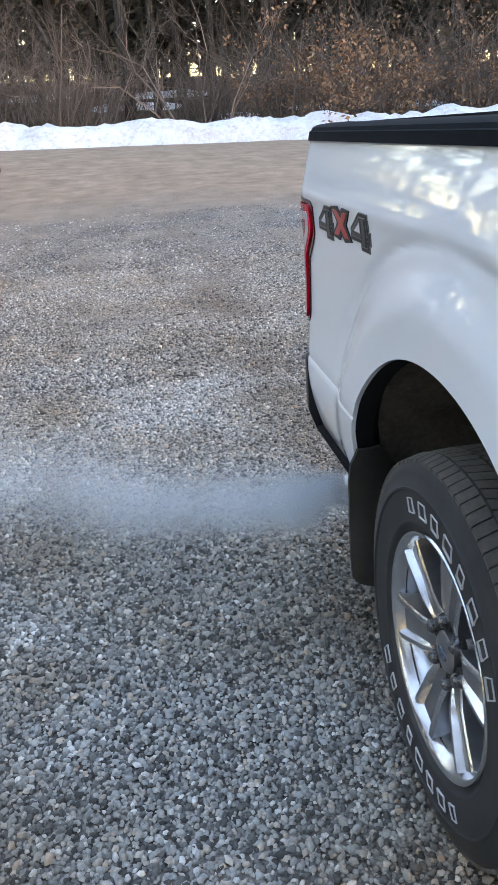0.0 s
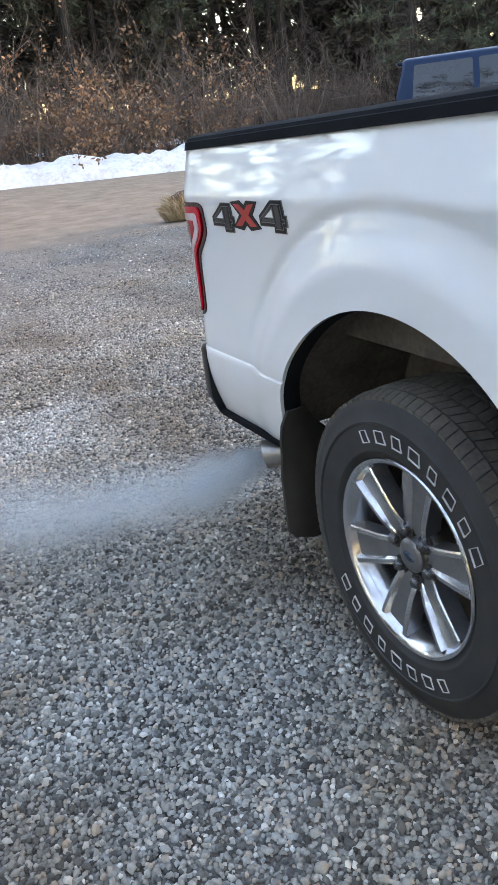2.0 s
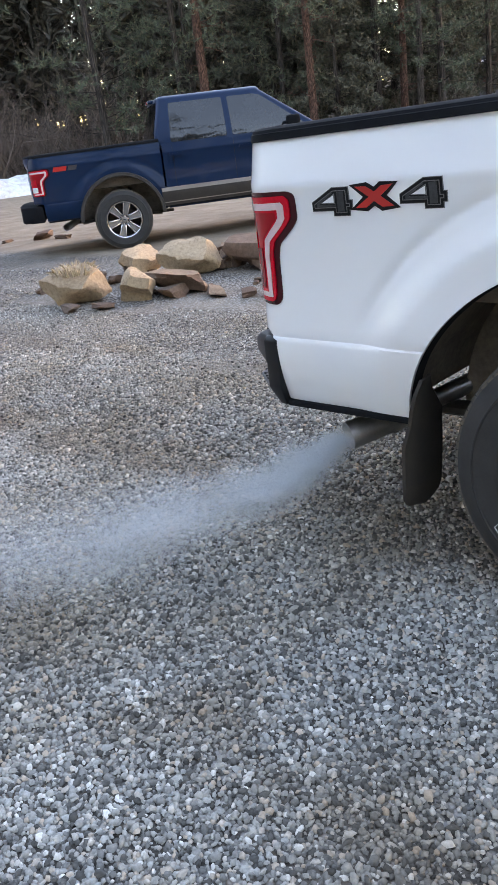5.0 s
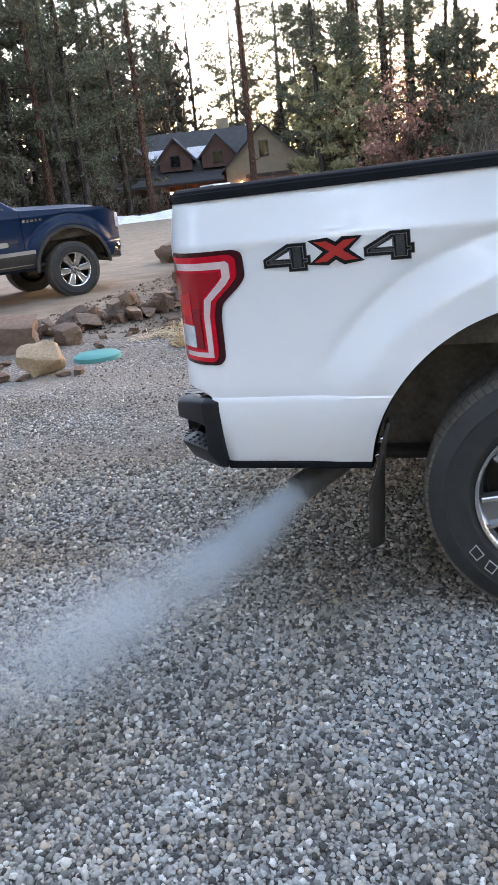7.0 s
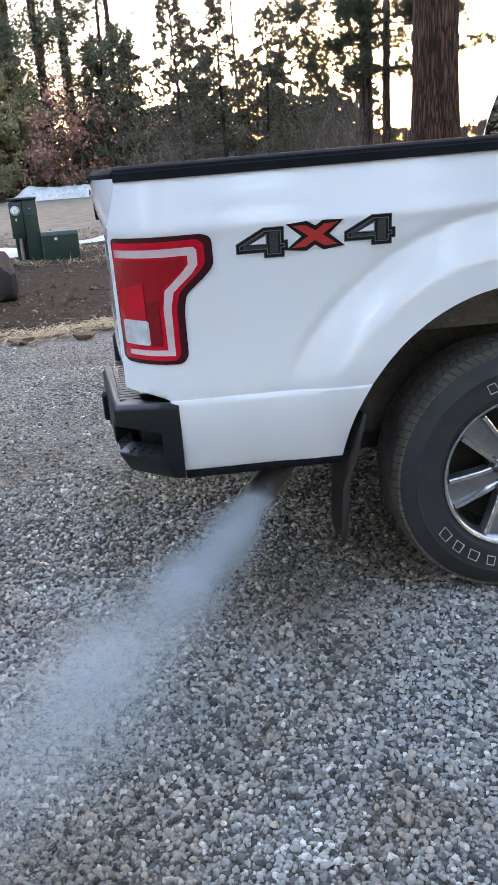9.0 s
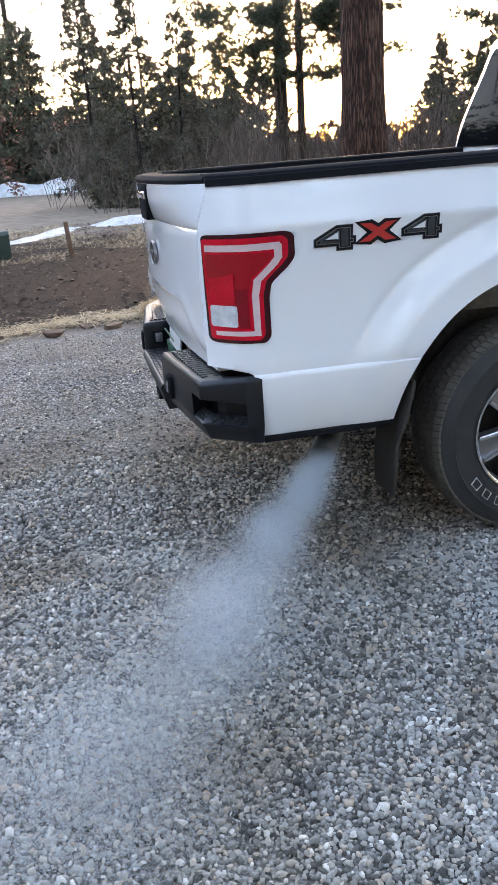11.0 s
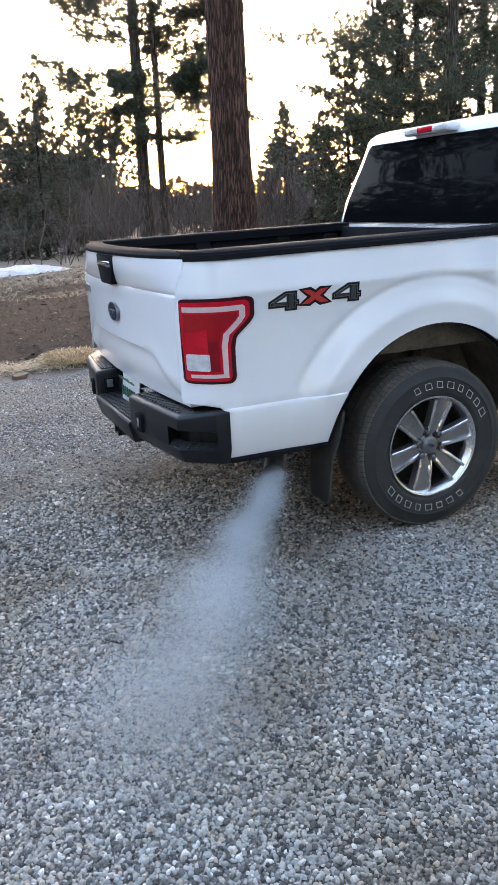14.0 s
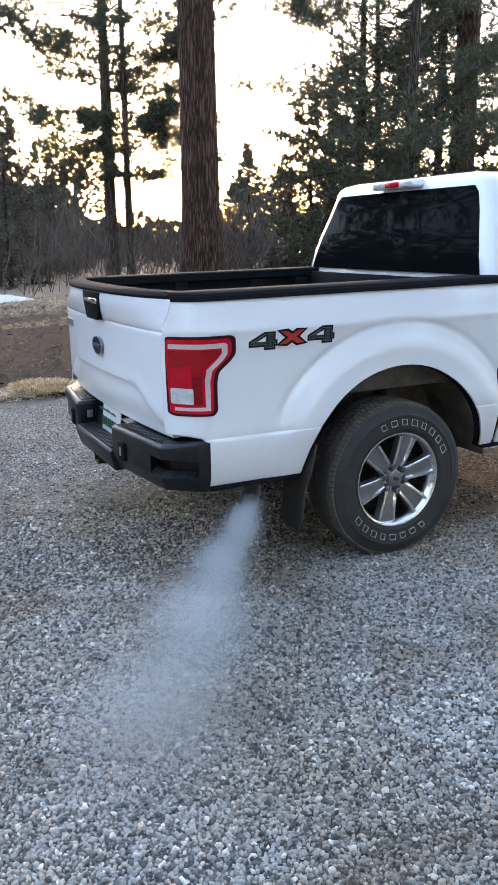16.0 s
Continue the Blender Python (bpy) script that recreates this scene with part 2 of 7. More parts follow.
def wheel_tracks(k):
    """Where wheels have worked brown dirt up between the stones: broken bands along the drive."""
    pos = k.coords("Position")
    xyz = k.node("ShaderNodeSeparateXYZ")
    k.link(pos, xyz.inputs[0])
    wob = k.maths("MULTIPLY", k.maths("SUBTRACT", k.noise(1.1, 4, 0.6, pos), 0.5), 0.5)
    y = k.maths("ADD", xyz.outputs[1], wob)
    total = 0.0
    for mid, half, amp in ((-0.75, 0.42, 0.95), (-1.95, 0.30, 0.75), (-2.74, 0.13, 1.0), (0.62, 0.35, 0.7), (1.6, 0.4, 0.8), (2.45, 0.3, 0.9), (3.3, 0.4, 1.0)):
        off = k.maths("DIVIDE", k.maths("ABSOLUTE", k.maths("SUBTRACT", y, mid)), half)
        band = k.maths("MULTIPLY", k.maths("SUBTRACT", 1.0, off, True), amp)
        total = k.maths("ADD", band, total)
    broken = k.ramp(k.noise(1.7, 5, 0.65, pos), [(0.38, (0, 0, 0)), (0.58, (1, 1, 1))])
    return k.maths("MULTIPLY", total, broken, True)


def gravel_stones():
    k = Mat("crushed_gravel", (0.2, 0.2, 0.2), 0.85, Specular_IOR_Level=0.25)
    isl = k.node("ShaderNodeNewGeometry").outputs["Random Per Island"]
    base = k.ramp(isl, [(0.0, (0.055, 0.053, 0.048)), (0.22, (0.14, 0.137, 0.127)), (0.42, (0.25, 0.243, 0.222)), (0.62, (0.34, 0.327, 0.292)), (0.78, (0.29, 0.295, 0.28)), (0.88, (0.40, 0.325, 0.25)), (0.94, (0.46, 0.44, 0.40)), (1.0, (0.62, 0.60, 0.55))])
    patch = k.noise(0.9, 4, 0.6, k.coords("Position"))
    tint = k.ramp(patch, [(0.40, (1.08, 1.08, 1.08)), (0.60, (0.88, 0.80, 0.70))])
    # stretched noise paints the shade of shallow ruts as darker bands
    rut_shade = k.noise(0.8, 5, 0.62, k.coords("Position"), (0.55, 1.9, 1))
    tint = k.mix(1.0, tint, k.ramp(rut_shade, [(0.34, (0.84, 0.84, 0.85)), (0.54, (1.12, 1.12, 1.12))]), "MULTIPLY")
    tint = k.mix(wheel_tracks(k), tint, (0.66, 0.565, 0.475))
    fine = k.ramp(k.noise(160, 4), [(0.3, (0.86, 0.86, 0.86)), (0.7, (1.18, 1.18, 1.18))])
    k.colour(k.mix(1.0, k.mix(1.0, base, tint, "MULTIPLY"), fine, "MULTIPLY"))
    k.bump(k.noise(220, 3), 0.3, 0.002)
    return k.m


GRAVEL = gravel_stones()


def snow():
    k = Mat("old_snow", (0.8, 0.82, 0.85), 0.6)
    k.b.inputs["Subsurface Weight"].default_value = 0.15
    n = k.noise(1.1, 6, 0.7, k.coords("Position"))
    dirt = k.noise(5, 5, 0.7, k.coords("Position"))
    f = k.maths("MULTIPLY", n, dirt)
    k.colour(k.ramp(f, [(0.18, (0.62, 0.64, 0.675)), (0.40, (0.38, 0.35, 0.32))]))
    k.bump(k.noise(7, 6, 0.7, k.coords("Position")), 0.9, 0.12)
    return k.m


SNOW = snow()

# ---- pickup trucks: x forward from the rear axle, y to the left, z up ----
WHEELBASE, ARCH_R, ARCH_Z = 3.683, 0.562, 0.43
TAIL, CAB0, NOSE = -1.190, 0.645, 4.58


def half_width(x, z):
    """How far the skin of the body side stands from the middle."""
    if z > 1.20:
        w = 0.986 - 0.014 * ((z - 1.20) / 0.16) - 0.018 * ((z - 1.20) / 0.16) ** 1.7
    elif z > 0.737:
        w = 0.986 - 0.010 * math.sin(math.pi * (z - 0.737) / 0.463)
    else:
        w = 0.987 + 0.005 * math.sin(min(1.0, (0.737 - z) / 0.08) * math.pi / 2) - 0.048 * ((0.737 - z) / 0.237) ** 2.0
    w += 0.004 * math.exp(-(((z - 1.215) / 0.02) ** 2)) - 0.0042 * math.exp(-(((z - 0.737) / 0.005) ** 2))
    for cx in (0.0, WHEELBASE):
        r = math.hypot(x - cx, (z - ARCH_Z) * 1.02)
        flare = 0.031 * sstep(0.776, 0.650, r)
        w += flare * (0.30 + 0.70 * sstep(0.62, 0.82, z)) - 0.0065 * math.exp(-(((r - 0.788) / 0.017) ** 2)) * sstep(0.72, 0.92, z)
    if x < -1.0:
        w -= 0.140 * ((-1.0 - x) / 0.183) ** 2.2
    if x > 4.1:
        w -= 0.20 * ((x - 4.1) / 0.48) ** 2.2
    return w


def tail_edge(z):
    """The rear end of the bed side: upright beside the light, drawn forward above it."""
    return TAIL + 0.038 * sstep(1.19, 1.36, z)


def side_top(x):
    if x < CAB0:
        return 1.357 + 0.012 * (x + 0.7)
    if x < 2.97:
        return 1.33 - 0.02 * sstep(0.6, 1.2, x)
    return 1.30 - 0.042 * (x - 2.97) - 0.10 * sstep(4.2, 4.58, x)


def side_bottom(x):
    zb = 0.505 - 0.012 * (x + 0.8) * (x < 0) if x < 0.6 else 0.47
    if x > 4.0:
        zb = 0.50
    for cx in (0.0, WHEELBASE):
        d = ARCH_R**2 - (x - cx) ** 2
        if d > 0:
            zb = max(zb, ARCH_Z + math.sqrt(d))
    return zb


ROWS_Z = [0.46, 0.50, 0.53, 0.57, 0.61, 0.65, 0.69, 0.715, 0.729, 0.735, 0.741, 0.752, 0.775] + [0.81 + 0.03 * k for k in range(13)] + [1.185, 1.20, 1.21, 1.22, 1.235, 1.26, 1.29, 1.32, 1.345, 1.37]


def side_panel(x0, x1, side, step=0.045):
    """The stretch of body side from x0 to x1, with its wheel arch cut out and a turned-in lip."""
    xs = {round(v, 4) for v in np.arange(x0, x1, step)} | {x0, x1}
    for cx in (0.0, WHEELBASE):
        for k in range(61):
            v = cx + ARCH_R * math.cos(math.pi * k / 60)
            if x0 < v < x1:
                xs.add(round(v, 4))
        for v in (cx - ARCH_R - 0.003, cx + ARCH_R + 0.003):
            if x0 < v < x1:
                xs.add(v)
    xs = sorted(xs)
    bm = bmesh.new()

    def at(x, z):
        x = max(x, tail_edge(z) + (0.130 + 0.05 * max(0.0, 0.738 - z)) * sstep(0.752, 0.738, z))
        z = min(max(z, side_bottom(x)), side_top(x))
        return (x, side * half_width(x, z), z)

    rows = ROWS_Z if step > 0.02 else sorted(set(ROWS_Z) | {round(0.78 + 0.0125 * k, 4) for k in range(34)})
    sheet(bm, xs, rows, at)
    bmesh.ops.remove_doubles(bm, verts=bm.verts, dist=0.0004)
    bmesh.ops.dissolve_degenerate(bm, edges=bm.edges, dist=0.0003)
    thicken(bm, (0, -side * 0.014, 0))
    return bm


def on_side(poly, side, off=0.004, thick=0.01, cell=0.03, width=half_width):
    """An outline in (x, z) laid on the body side, as a plate that follows its bulge."""
    bm = bmesh.new()
    bm.faces.new([bm.verts.new((x, 0, z)) for x, z in poly])
    bm.normal_update()
    bmesh.ops.triangulate(bm, faces=bm.faces)
    for axis, n in ((0, (1, 0, 0)), (2, (0, 0, 1))):
        vals = [p[0 if axis == 0 else 1] for p in poly]
        v = min(vals) + cell
        while v < max(vals):
            co = [0, 0, 0]
            co[axis] = v
            bmesh.ops.bisect_plane(bm, geom=bm.verts[:] + bm.edges[:] + bm.faces[:], plane_co=co, plane_no=n)
            v += cell
    for v in bm.verts:
        v.co.y = side * (width(v.co.x, v.co.z) + off)
    thicken(bm, (0, -side * thick, 0))
    return bm


def rounded(poly, r=0.012, n=3):
    """An outline with its corners rounded."""
    out = []
    for i, p in enumerate(poly):
        p, a, b = Vector(p), Vector(poly[i - 1]), Vector(poly[(i + 1) % len(poly)])
        ra, rb = min(r, (a - p).length * 0.45), min(r, (b - p).length * 0.45)
        s, e = p + (a - p).normalized() * ra, p + (b - p).normalized() * rb
        for k in range(n + 1):
            u = k / n
            out.append(tuple((1 - u) ** 2 * s + 2 * u * (1 - u) * p + u * u * e))
    return out


def tail_x(y, z):
    """The outer skin of the tailgate, as x."""
    x = -1.238 + 0.046 * (y / 0.85) ** 2
    x += 0.040 * sstep(1.19, 1.36, z) * (abs(y) / 0.85) ** 3
    x -= 0.030 * sstep(1.17, 1.31, z) * (1 - 0.25 * sstep(1.33, 1.37, z)) * (1 - (abs(y) / 0.866) ** 4)
    x += 0.007 * math.exp(-(((z - 1.205) / 0.008) ** 2))
    edge = 0.93 - 0.16 * sstep(0.50, 0.86, abs(y))
    x += 0.015 * sstep(edge + 0.010, edge - 0.016, z) - 0.006 * sstep(edge + 0.10, edge + 0.01, z)
    x += 0.03 * sstep(0.86, 0.72, z)
    return x




def wheel_tyre(parent, name_white):
    """The tyre, axis along y, outer face towards -y; the tread has blocks of its own."""
    prof = [(0.236, -0.098), (0.246, -0.116), (0.262, -0.126), (0.266, -0.1305), (0.270, -0.1305), (0.274, -0.130), (0.30, -0.134), (0.333, -0.134), (0.335, -0.1375), (0.339, -0.1375), (0.342, -0.1335), (0.368, -0.128), (0.388, -0.120), (0.397, -0.106), (0.398, 0.0), (0.397, 0.106), (0.388, 0.120), (0.368, 0.128), (0.30, 0.132), (0.262, 0.126), (0.236, 0.10)]
    bm = lathe(bmesh.new(), prof, 96)
    tyre = part("tyre", bm, RUBBER, parent, "black all-terrain tyre", angle=50)
    bm = bmesh.new()
    bands = [(-0.121, -0.083, 0.394, 0.4040), (-0.077, -0.030, 0.4035, 0.4065), (-0.024, 0.024, 0.4065, 0.4065), (0.030, 0.077, 0.4065, 0.4035), (0.083, 0.121, 0.4040, 0.394)]
    n = 92
    for b, (y0, y1, r0, r1) in enumerate(bands):
        skew = (0.010, -0.014, 0.012, -0.014, 0.010)[b]
        for k in range(n):
            a = TAU * (k + 0.5 * (b % 2)) / n
            da = TAU / n * 0.43
            pts = []
            for base in (0.392, None):
                for y, r, s in ((y0, r0, -skew), (y1, r1, skew)):
                    for sg in (-1, 1):
                        q = a + sg * da + s
                        rr = base if base and base < r - 0.004 else (r if base is None else r - 0.008)
                        pts.append(bm.verts.new((rr * math.cos(q), y, rr * math.sin(q))))
            o = pts[4:]
            i = pts[:4]
            bm.faces.new((o[0], o[1], o[3], o[2]))
            for p, q in ((0, 1), (1, 3), (3, 2), (2, 0)):
                bm.faces.new((i[p], i[q], o[q], o[p]))
    tagged(part("tread", bm, TREAD, parent, "worn tread blocks grey with dust", smooth=False), kind="stuff")
    if name_white:
        # raised outlined markings round the side wall, drawn as plain hollow bars
        for mid, span in ((radians(68), radians(96)), (radians(258), radians(96))):
            for k in range(8):
                a = mid + span * (k - 3.5) / 8
                bm = bmesh.new()

                def at(u, v):
                    q, r = a + u + 0.5 * v, 0.3035 + v
                    return (r * math.cos(q), -0.1368, r * math.sin(q))

                hu, hv, w = (0.070, 0.058, 0.064, 0.050)[k % 4], 0.0155, 0.0016
                wu = w / 0.303
                outer, inner = [(-hu, -hv), (hu, -hv), (hu * 0.85, hv), (-hu * 0.8, hv)], [(-hu + wu, -hv + w), (hu - wu, -hv + w), (hu * 0.85 - wu, hv - w), (-hu * 0.8 + wu, hv - w)]
                vo, vi = [bm.verts.new(at(*p)) for p in outer], [bm.verts.new(at(*p)) for p in inner]
                for j in range(4):
                    bm.faces.new((vo[j], vo[(j + 1) % 4], vi[(j + 1) % 4], vi[j]))
                thicken(bm, (0, 0.004, 0))
                part("side_wall_marking", bm, WHITE_LETTER, parent, "thin white outlined bar", smooth=False)
    return tyre


def wheel_rim(parent, spokes, twist, split):
    bm = bmesh.new()
    lathe(bm, [(0.2, 0.10), (0.212, 0.06), (0.214, -0.05), (0.222, -0.085), (0.236, -0.104), (0.247, -0.116), (0.250, -0.121), (0.247, -0.1255), (0.241, -0.125), (0.235, -0.119), (0.229, -0.108), (0.224, -0.10)][::1], 96)
    rim = part("wheel", bm, ALLOY, parent, "six-spoke machined alloy wheel", angle=60)
    bm = bmesh.new()
    lathe(bm, [(0.0, 0.02), (0.19, 0.02), (0.212, 0.03)], 48)
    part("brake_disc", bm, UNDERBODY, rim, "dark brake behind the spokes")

    def ray(a, r, s, y):
        """s: metres to the side of the spoke's middle line."""
        return (r * math.cos(a) - s * math.sin(a), y, r * math.sin(a) + s * math.cos(a))

    for k in range(spokes):
        a = twist + TAU * k / spokes
        bm = bmesh.new()
        # cross-section: two bright ridges with a sunk middle, flaring outwards
        rows = []
        for r, half, deep in ((0.058, 0.033, -0.087), (0.085, 0.0358, -0.096), (0.115, 0.039, -0.104), (0.165, 0.0445, -0.110), (0.205, 0.0488, -0.114), (0.2275, 0.051, -0.115)):
            sink = 0.013 * sstep(0.07, 0.15, r) if split else 0.004
            e = 0.012
            sec = [(-half, 0.045), (-half - 0.002, 0.0), (-half + 0.002, -0.003), (-half + e, -0.003), (-half + e + 0.006, sink), (half - e - 0.006, sink), (half - e, -0.003), (half - 0.002, -0.003), (half + 0.002, 0.0), (half, 0.045)]
            rr = min(r, 0.2275)
            rows.append([bm.verts.new(ray(a, math.sqrt(max(rr * rr - s * s, 1e-6)) if r > 0.2 else rr, s, deep + d)) for s, d in sec])
        for p, q in zip(rows, rows[1:]):
            for j in range(len(p) - 1):
                f = bm.faces.new((p[j], p[j + 1], q[j + 1], q[j]))
                f.material_index = 1 if j in (0, 4, 8) else 0
        bm.faces.new(rows[-1])
        part("spoke", bm, [ALLOY, ALLOY_DARK], rim, angle=30)
    bm = bmesh.new()
    lathe(bm, [(0.0, -0.083), (0.04, -0.083), (0.076, -0.087), (0.092, -0.082), (0.098, -0.05), (0.092, -0.02)], 48)
    hub = part("hub", bm, ALLOY, rim, "alloy wheel hub", angle=40)
    bm = bmesh.new()
    lathe(bm, [(0.0, -0.103), (0.03, -0.1025), (0.039, -0.100), (0.043, -0.096), (0.0435, -0.08)], 40)
    part("hub_cap", bm, ALLOY_DARK, rim, "round centre cap with a dark oval")
    bm = bmesh.new()
    lathe(bm, [(0.0, -0.0), (0.018, -0.0), (0.02, 0.002), (0.02, 0.006)], 28)
    bmesh.ops.transform(bm, matrix=pose(0, -0.1055, 0, 0, 18, 0) @ Matrix.Diagonal((1, 1, 0.48, 1)), verts=bm.verts)
    part("oval_badge", bm, BADGE_BLUE, rim)
    for k in range(6):
        a = twist + TAU * (k + 0.5) / 6
        bm = lathe(bmesh.new(), [(0.0, -0.027), (0.009, -0.0265), (0.0145, -0.021), (0.0165, -0.008), (0.017, 0.004)], 12)
        bmesh.ops.translate(bm, vec=(0.0675 * math.cos(a), -0.083, 0.0675 * math.sin(a)), verts=bm.verts)
        part("lug_nut", bm, LUG, rim, "dark chromed lug nut")
        # dark disc on the hub, standing for the shade in the nut's hole
        bm = lathe(bmesh.new(), [(0.0, -0.0045), (0.0235, -0.0045), (0.0245, -0.002), (0.0245, 0.012)], 16)
        bmesh.ops.translate(bm, vec=(0.0675 * math.cos(a), -0.0872, 0.0675 * math.sin(a)), verts=bm.verts)
        part("lug_hole_shade", bm, UNDERBODY, rim)
    return rim


def rect(x0, x1, z0, z1):
    return [(x0, z0), (x1, z0), (x1, z1), (x0, z1)]


def taillight(truck, side):
    out = [(-1.183, 1.192), (-1.05, 1.195), (-0.93, 1.196), (-0.905, 1.185), (-0.903, 1.112), (-0.925, 1.085), (-0.985, 1.035), (-0.994, 0.99), (-0.994, 0.862), (-1.012, 0.842), (-1.165, 0.840), (-1.18, 0.85)]
    light = part("taillight", on_side(rounded(out, 0.014), side, 0.004, 0.03), DARK_RED, truck, "red taillight with a pale angular band", angle=50)
    inner = [(-1.180, 1.176), (-0.945, 1.180), (-0.930, 1.168), (-0.930, 1.118), (-0.95, 1.095), (-1.006, 1.046), (-1.018, 1.0), (-1.018, 0.872), (-1.03, 0.856), (-1.170, 0.856)]
    part("red_lens", on_side(rounded(grown(inner, 0.003), 0.01), side, 0.009, 0.008), RED_LENS, light, angle=50)
    band = [(-1.176, 1.160), (-0.958, 1.164), (-0.948, 1.155), (-0.948, 1.115), (-0.966, 1.092), (-1.020, 1.045), (-1.030, 1.0), (-1.030, 0.868), (-1.160, 0.866), (-1.160, 0.880), (-1.050, 0.884), (-1.052, 1.0), (-1.044, 1.050), (-0.99, 1.100), (-0.974, 1.118), (-0.974, 1.142), (-1.176, 1.139)]
    part("pale_band", on_side(band, side, 0.0115, 0.006), PINK_LENS, light, angle=50)
    # dim, lit and shaded areas of one lens: inner reflections painted as plates
    field = [(-1.175, 1.131), (-0.986, 1.134), (-0.983, 1.114), (-1.052, 1.053), (-1.062, 1.005), (-1.062, 0.893), (-1.092, 0.893), (-1.100, 0.972), (-1.172, 0.972)]
    part("dim_lens", on_side(field, side, 0.0100, 0.006), DIM_RED, light, angle=50)
    part("lit_lens", on_side([(-1.171, 0.971), (-1.103, 0.971), (-1.104, 1.072), (-1.135, 1.060), (-1.172, 1.055)], side, 0.0125, 0.005), RED_LENS, light, angle=50)
    part("shaded_lens", on_side([(-1.102, 1.020), (-1.066, 1.022), (-1.064, 0.895), (-1.094, 0.895)], side, 0.0120, 0.005), SHADED_RED, light, angle=50)
    part("reverse_lens", on_side(rounded(rect(-1.171, -1.098, 0.896, 0.966), 0.008), side, 0.012, 0.006), CLEAR_LENS, light, "clear reversing lens", angle=50)
    return light


def four(x0, z0, s):
    """Outlines of a slanted figure four with a squared back: the whole, and the opening."""
    whole = [(0.0, 0.0), (0.0, 0.30), (0.55, 1.0), (0.92, 1.0), (0.92, 0.32), (1.0, 0.32), (1.0, 0.02), (0.92, 0.02), (0.92, -0.28), (0.58, -0.28), (0.58, 0.0)]
    hole = [(0.24, 0.32), (0.58, 0.32), (0.58, 0.72)]
    return [(x0 + s[0] * a, z0 + s[1] * b) for a, b in whole], [(x0 + s[0] * a, z0 + s[1] * b) for a, b in hole]


def grown(poly, d):
    """An outline moved outwards by d (inwards if negative)."""
    n = len(poly)
    area = sum(poly[i][0] * poly[(i + 1) % n][1] - poly[(i + 1) % n][0] * poly[i][1] for i in range(n))
    sgn = 1 if area > 0 else -1
    out = []
    for i in range(n):
        p, a, b = Vector(poly[i]), Vector(poly[i - 1]), Vector(poly[(i + 1) % n])
        u, v = (p - a).normalized(), (b - p).normalized()
        nu, nv = Vector((u.y, -u.x)) * sgn, Vector((v.y, -v.x)) * sgn
        h = (nu + nv)
        h = h / max(0.35, h.dot(nu)) if h.length > 1e-6 else nu
        out.append(tuple(p + h * d))
    return out


def four_by_four(truck, side):
    """The 4X4 marking: black outline, grey faces, red X."""
    # on the near side the writing runs forwards along x
    for nm, x0 in (("figure_four", -0.833), ("figure_four", -0.532)):
        whole, hole = four(x0, 1.138 + 0.012 * (x0 > -0.7), (0.131, 0.054))
        fig = part(nm, on_side(grown(whole, 0.0068), side, 0.0028, 0.004), DECAL_PALE, truck, "black and grey figure four")
        part("outline", on_side(grown(whole, 0.005), side, 0.0034, 0.004), DECAL_BLACK, fig)
        part("pale_line", on_side(grown(whole, -0.0025), side, 0.0041, 0.004), DECAL_PALE, fig)
        part("face", on_side(grown(whole, -0.0048), side, 0.0047, 0.004), DECAL_BLACK, fig)
        stem = [(x0 + 0.131 * a, whole[0][1] + 0.054 * b) for a, b in ((0.66, -0.16), (0.84, -0.16), (0.84, 0.90), (0.66, 0.86))]
        part("stem_face", on_side(stem, side, 0.0054, 0.004), DECAL_GREY, fig)
        arm = [(x0 + 0.131 * a, whole[0][1] + 0.054 * b) for a, b in ((0.10, 0.10), (0.62, 0.10), (0.62, 0.22), (0.16, 0.24), (0.55, 0.84), (0.50, 0.84), (0.10, 0.30))]
        part("arm_face", on_side(arm, side, 0.0054, 0.004), DECAL_GREY, fig)
        part("opening_edge", on_side(grown(hole, 0.003), side, 0.0060, 0.004), DECAL_PALE, fig)
        part("opening", on_side(grown(hole, -0.0005), side, 0.0066, 0.004), WHITE if truck.name.startswith("white") else DECAL_WHITE, fig)
    x, z, w, h = -0.687, 1.137, 0.132, 0.060
    ex = [(0.0, 0.0), (0.30, 0.0), (0.50, 0.28), (0.70, 0.0), (1.0, 0.04), (0.68, 0.52), (1.0, 1.04), (0.70, 1.0), (0.52, 0.74), (0.32, 1.0), (0.02, 1.0), (0.36, 0.50)]
    ex = [(x + w * a, z + h * b) for a, b in ex]
    fig = part("letter_x", on_side(grown(ex, 0.010), side, 0.0030, 0.004), DECAL_BLACK, truck, "red X outlined in black")
    part("face", on_side(grown(ex, -0.001), side, 0.0040, 0.004), DECAL_RED, fig)


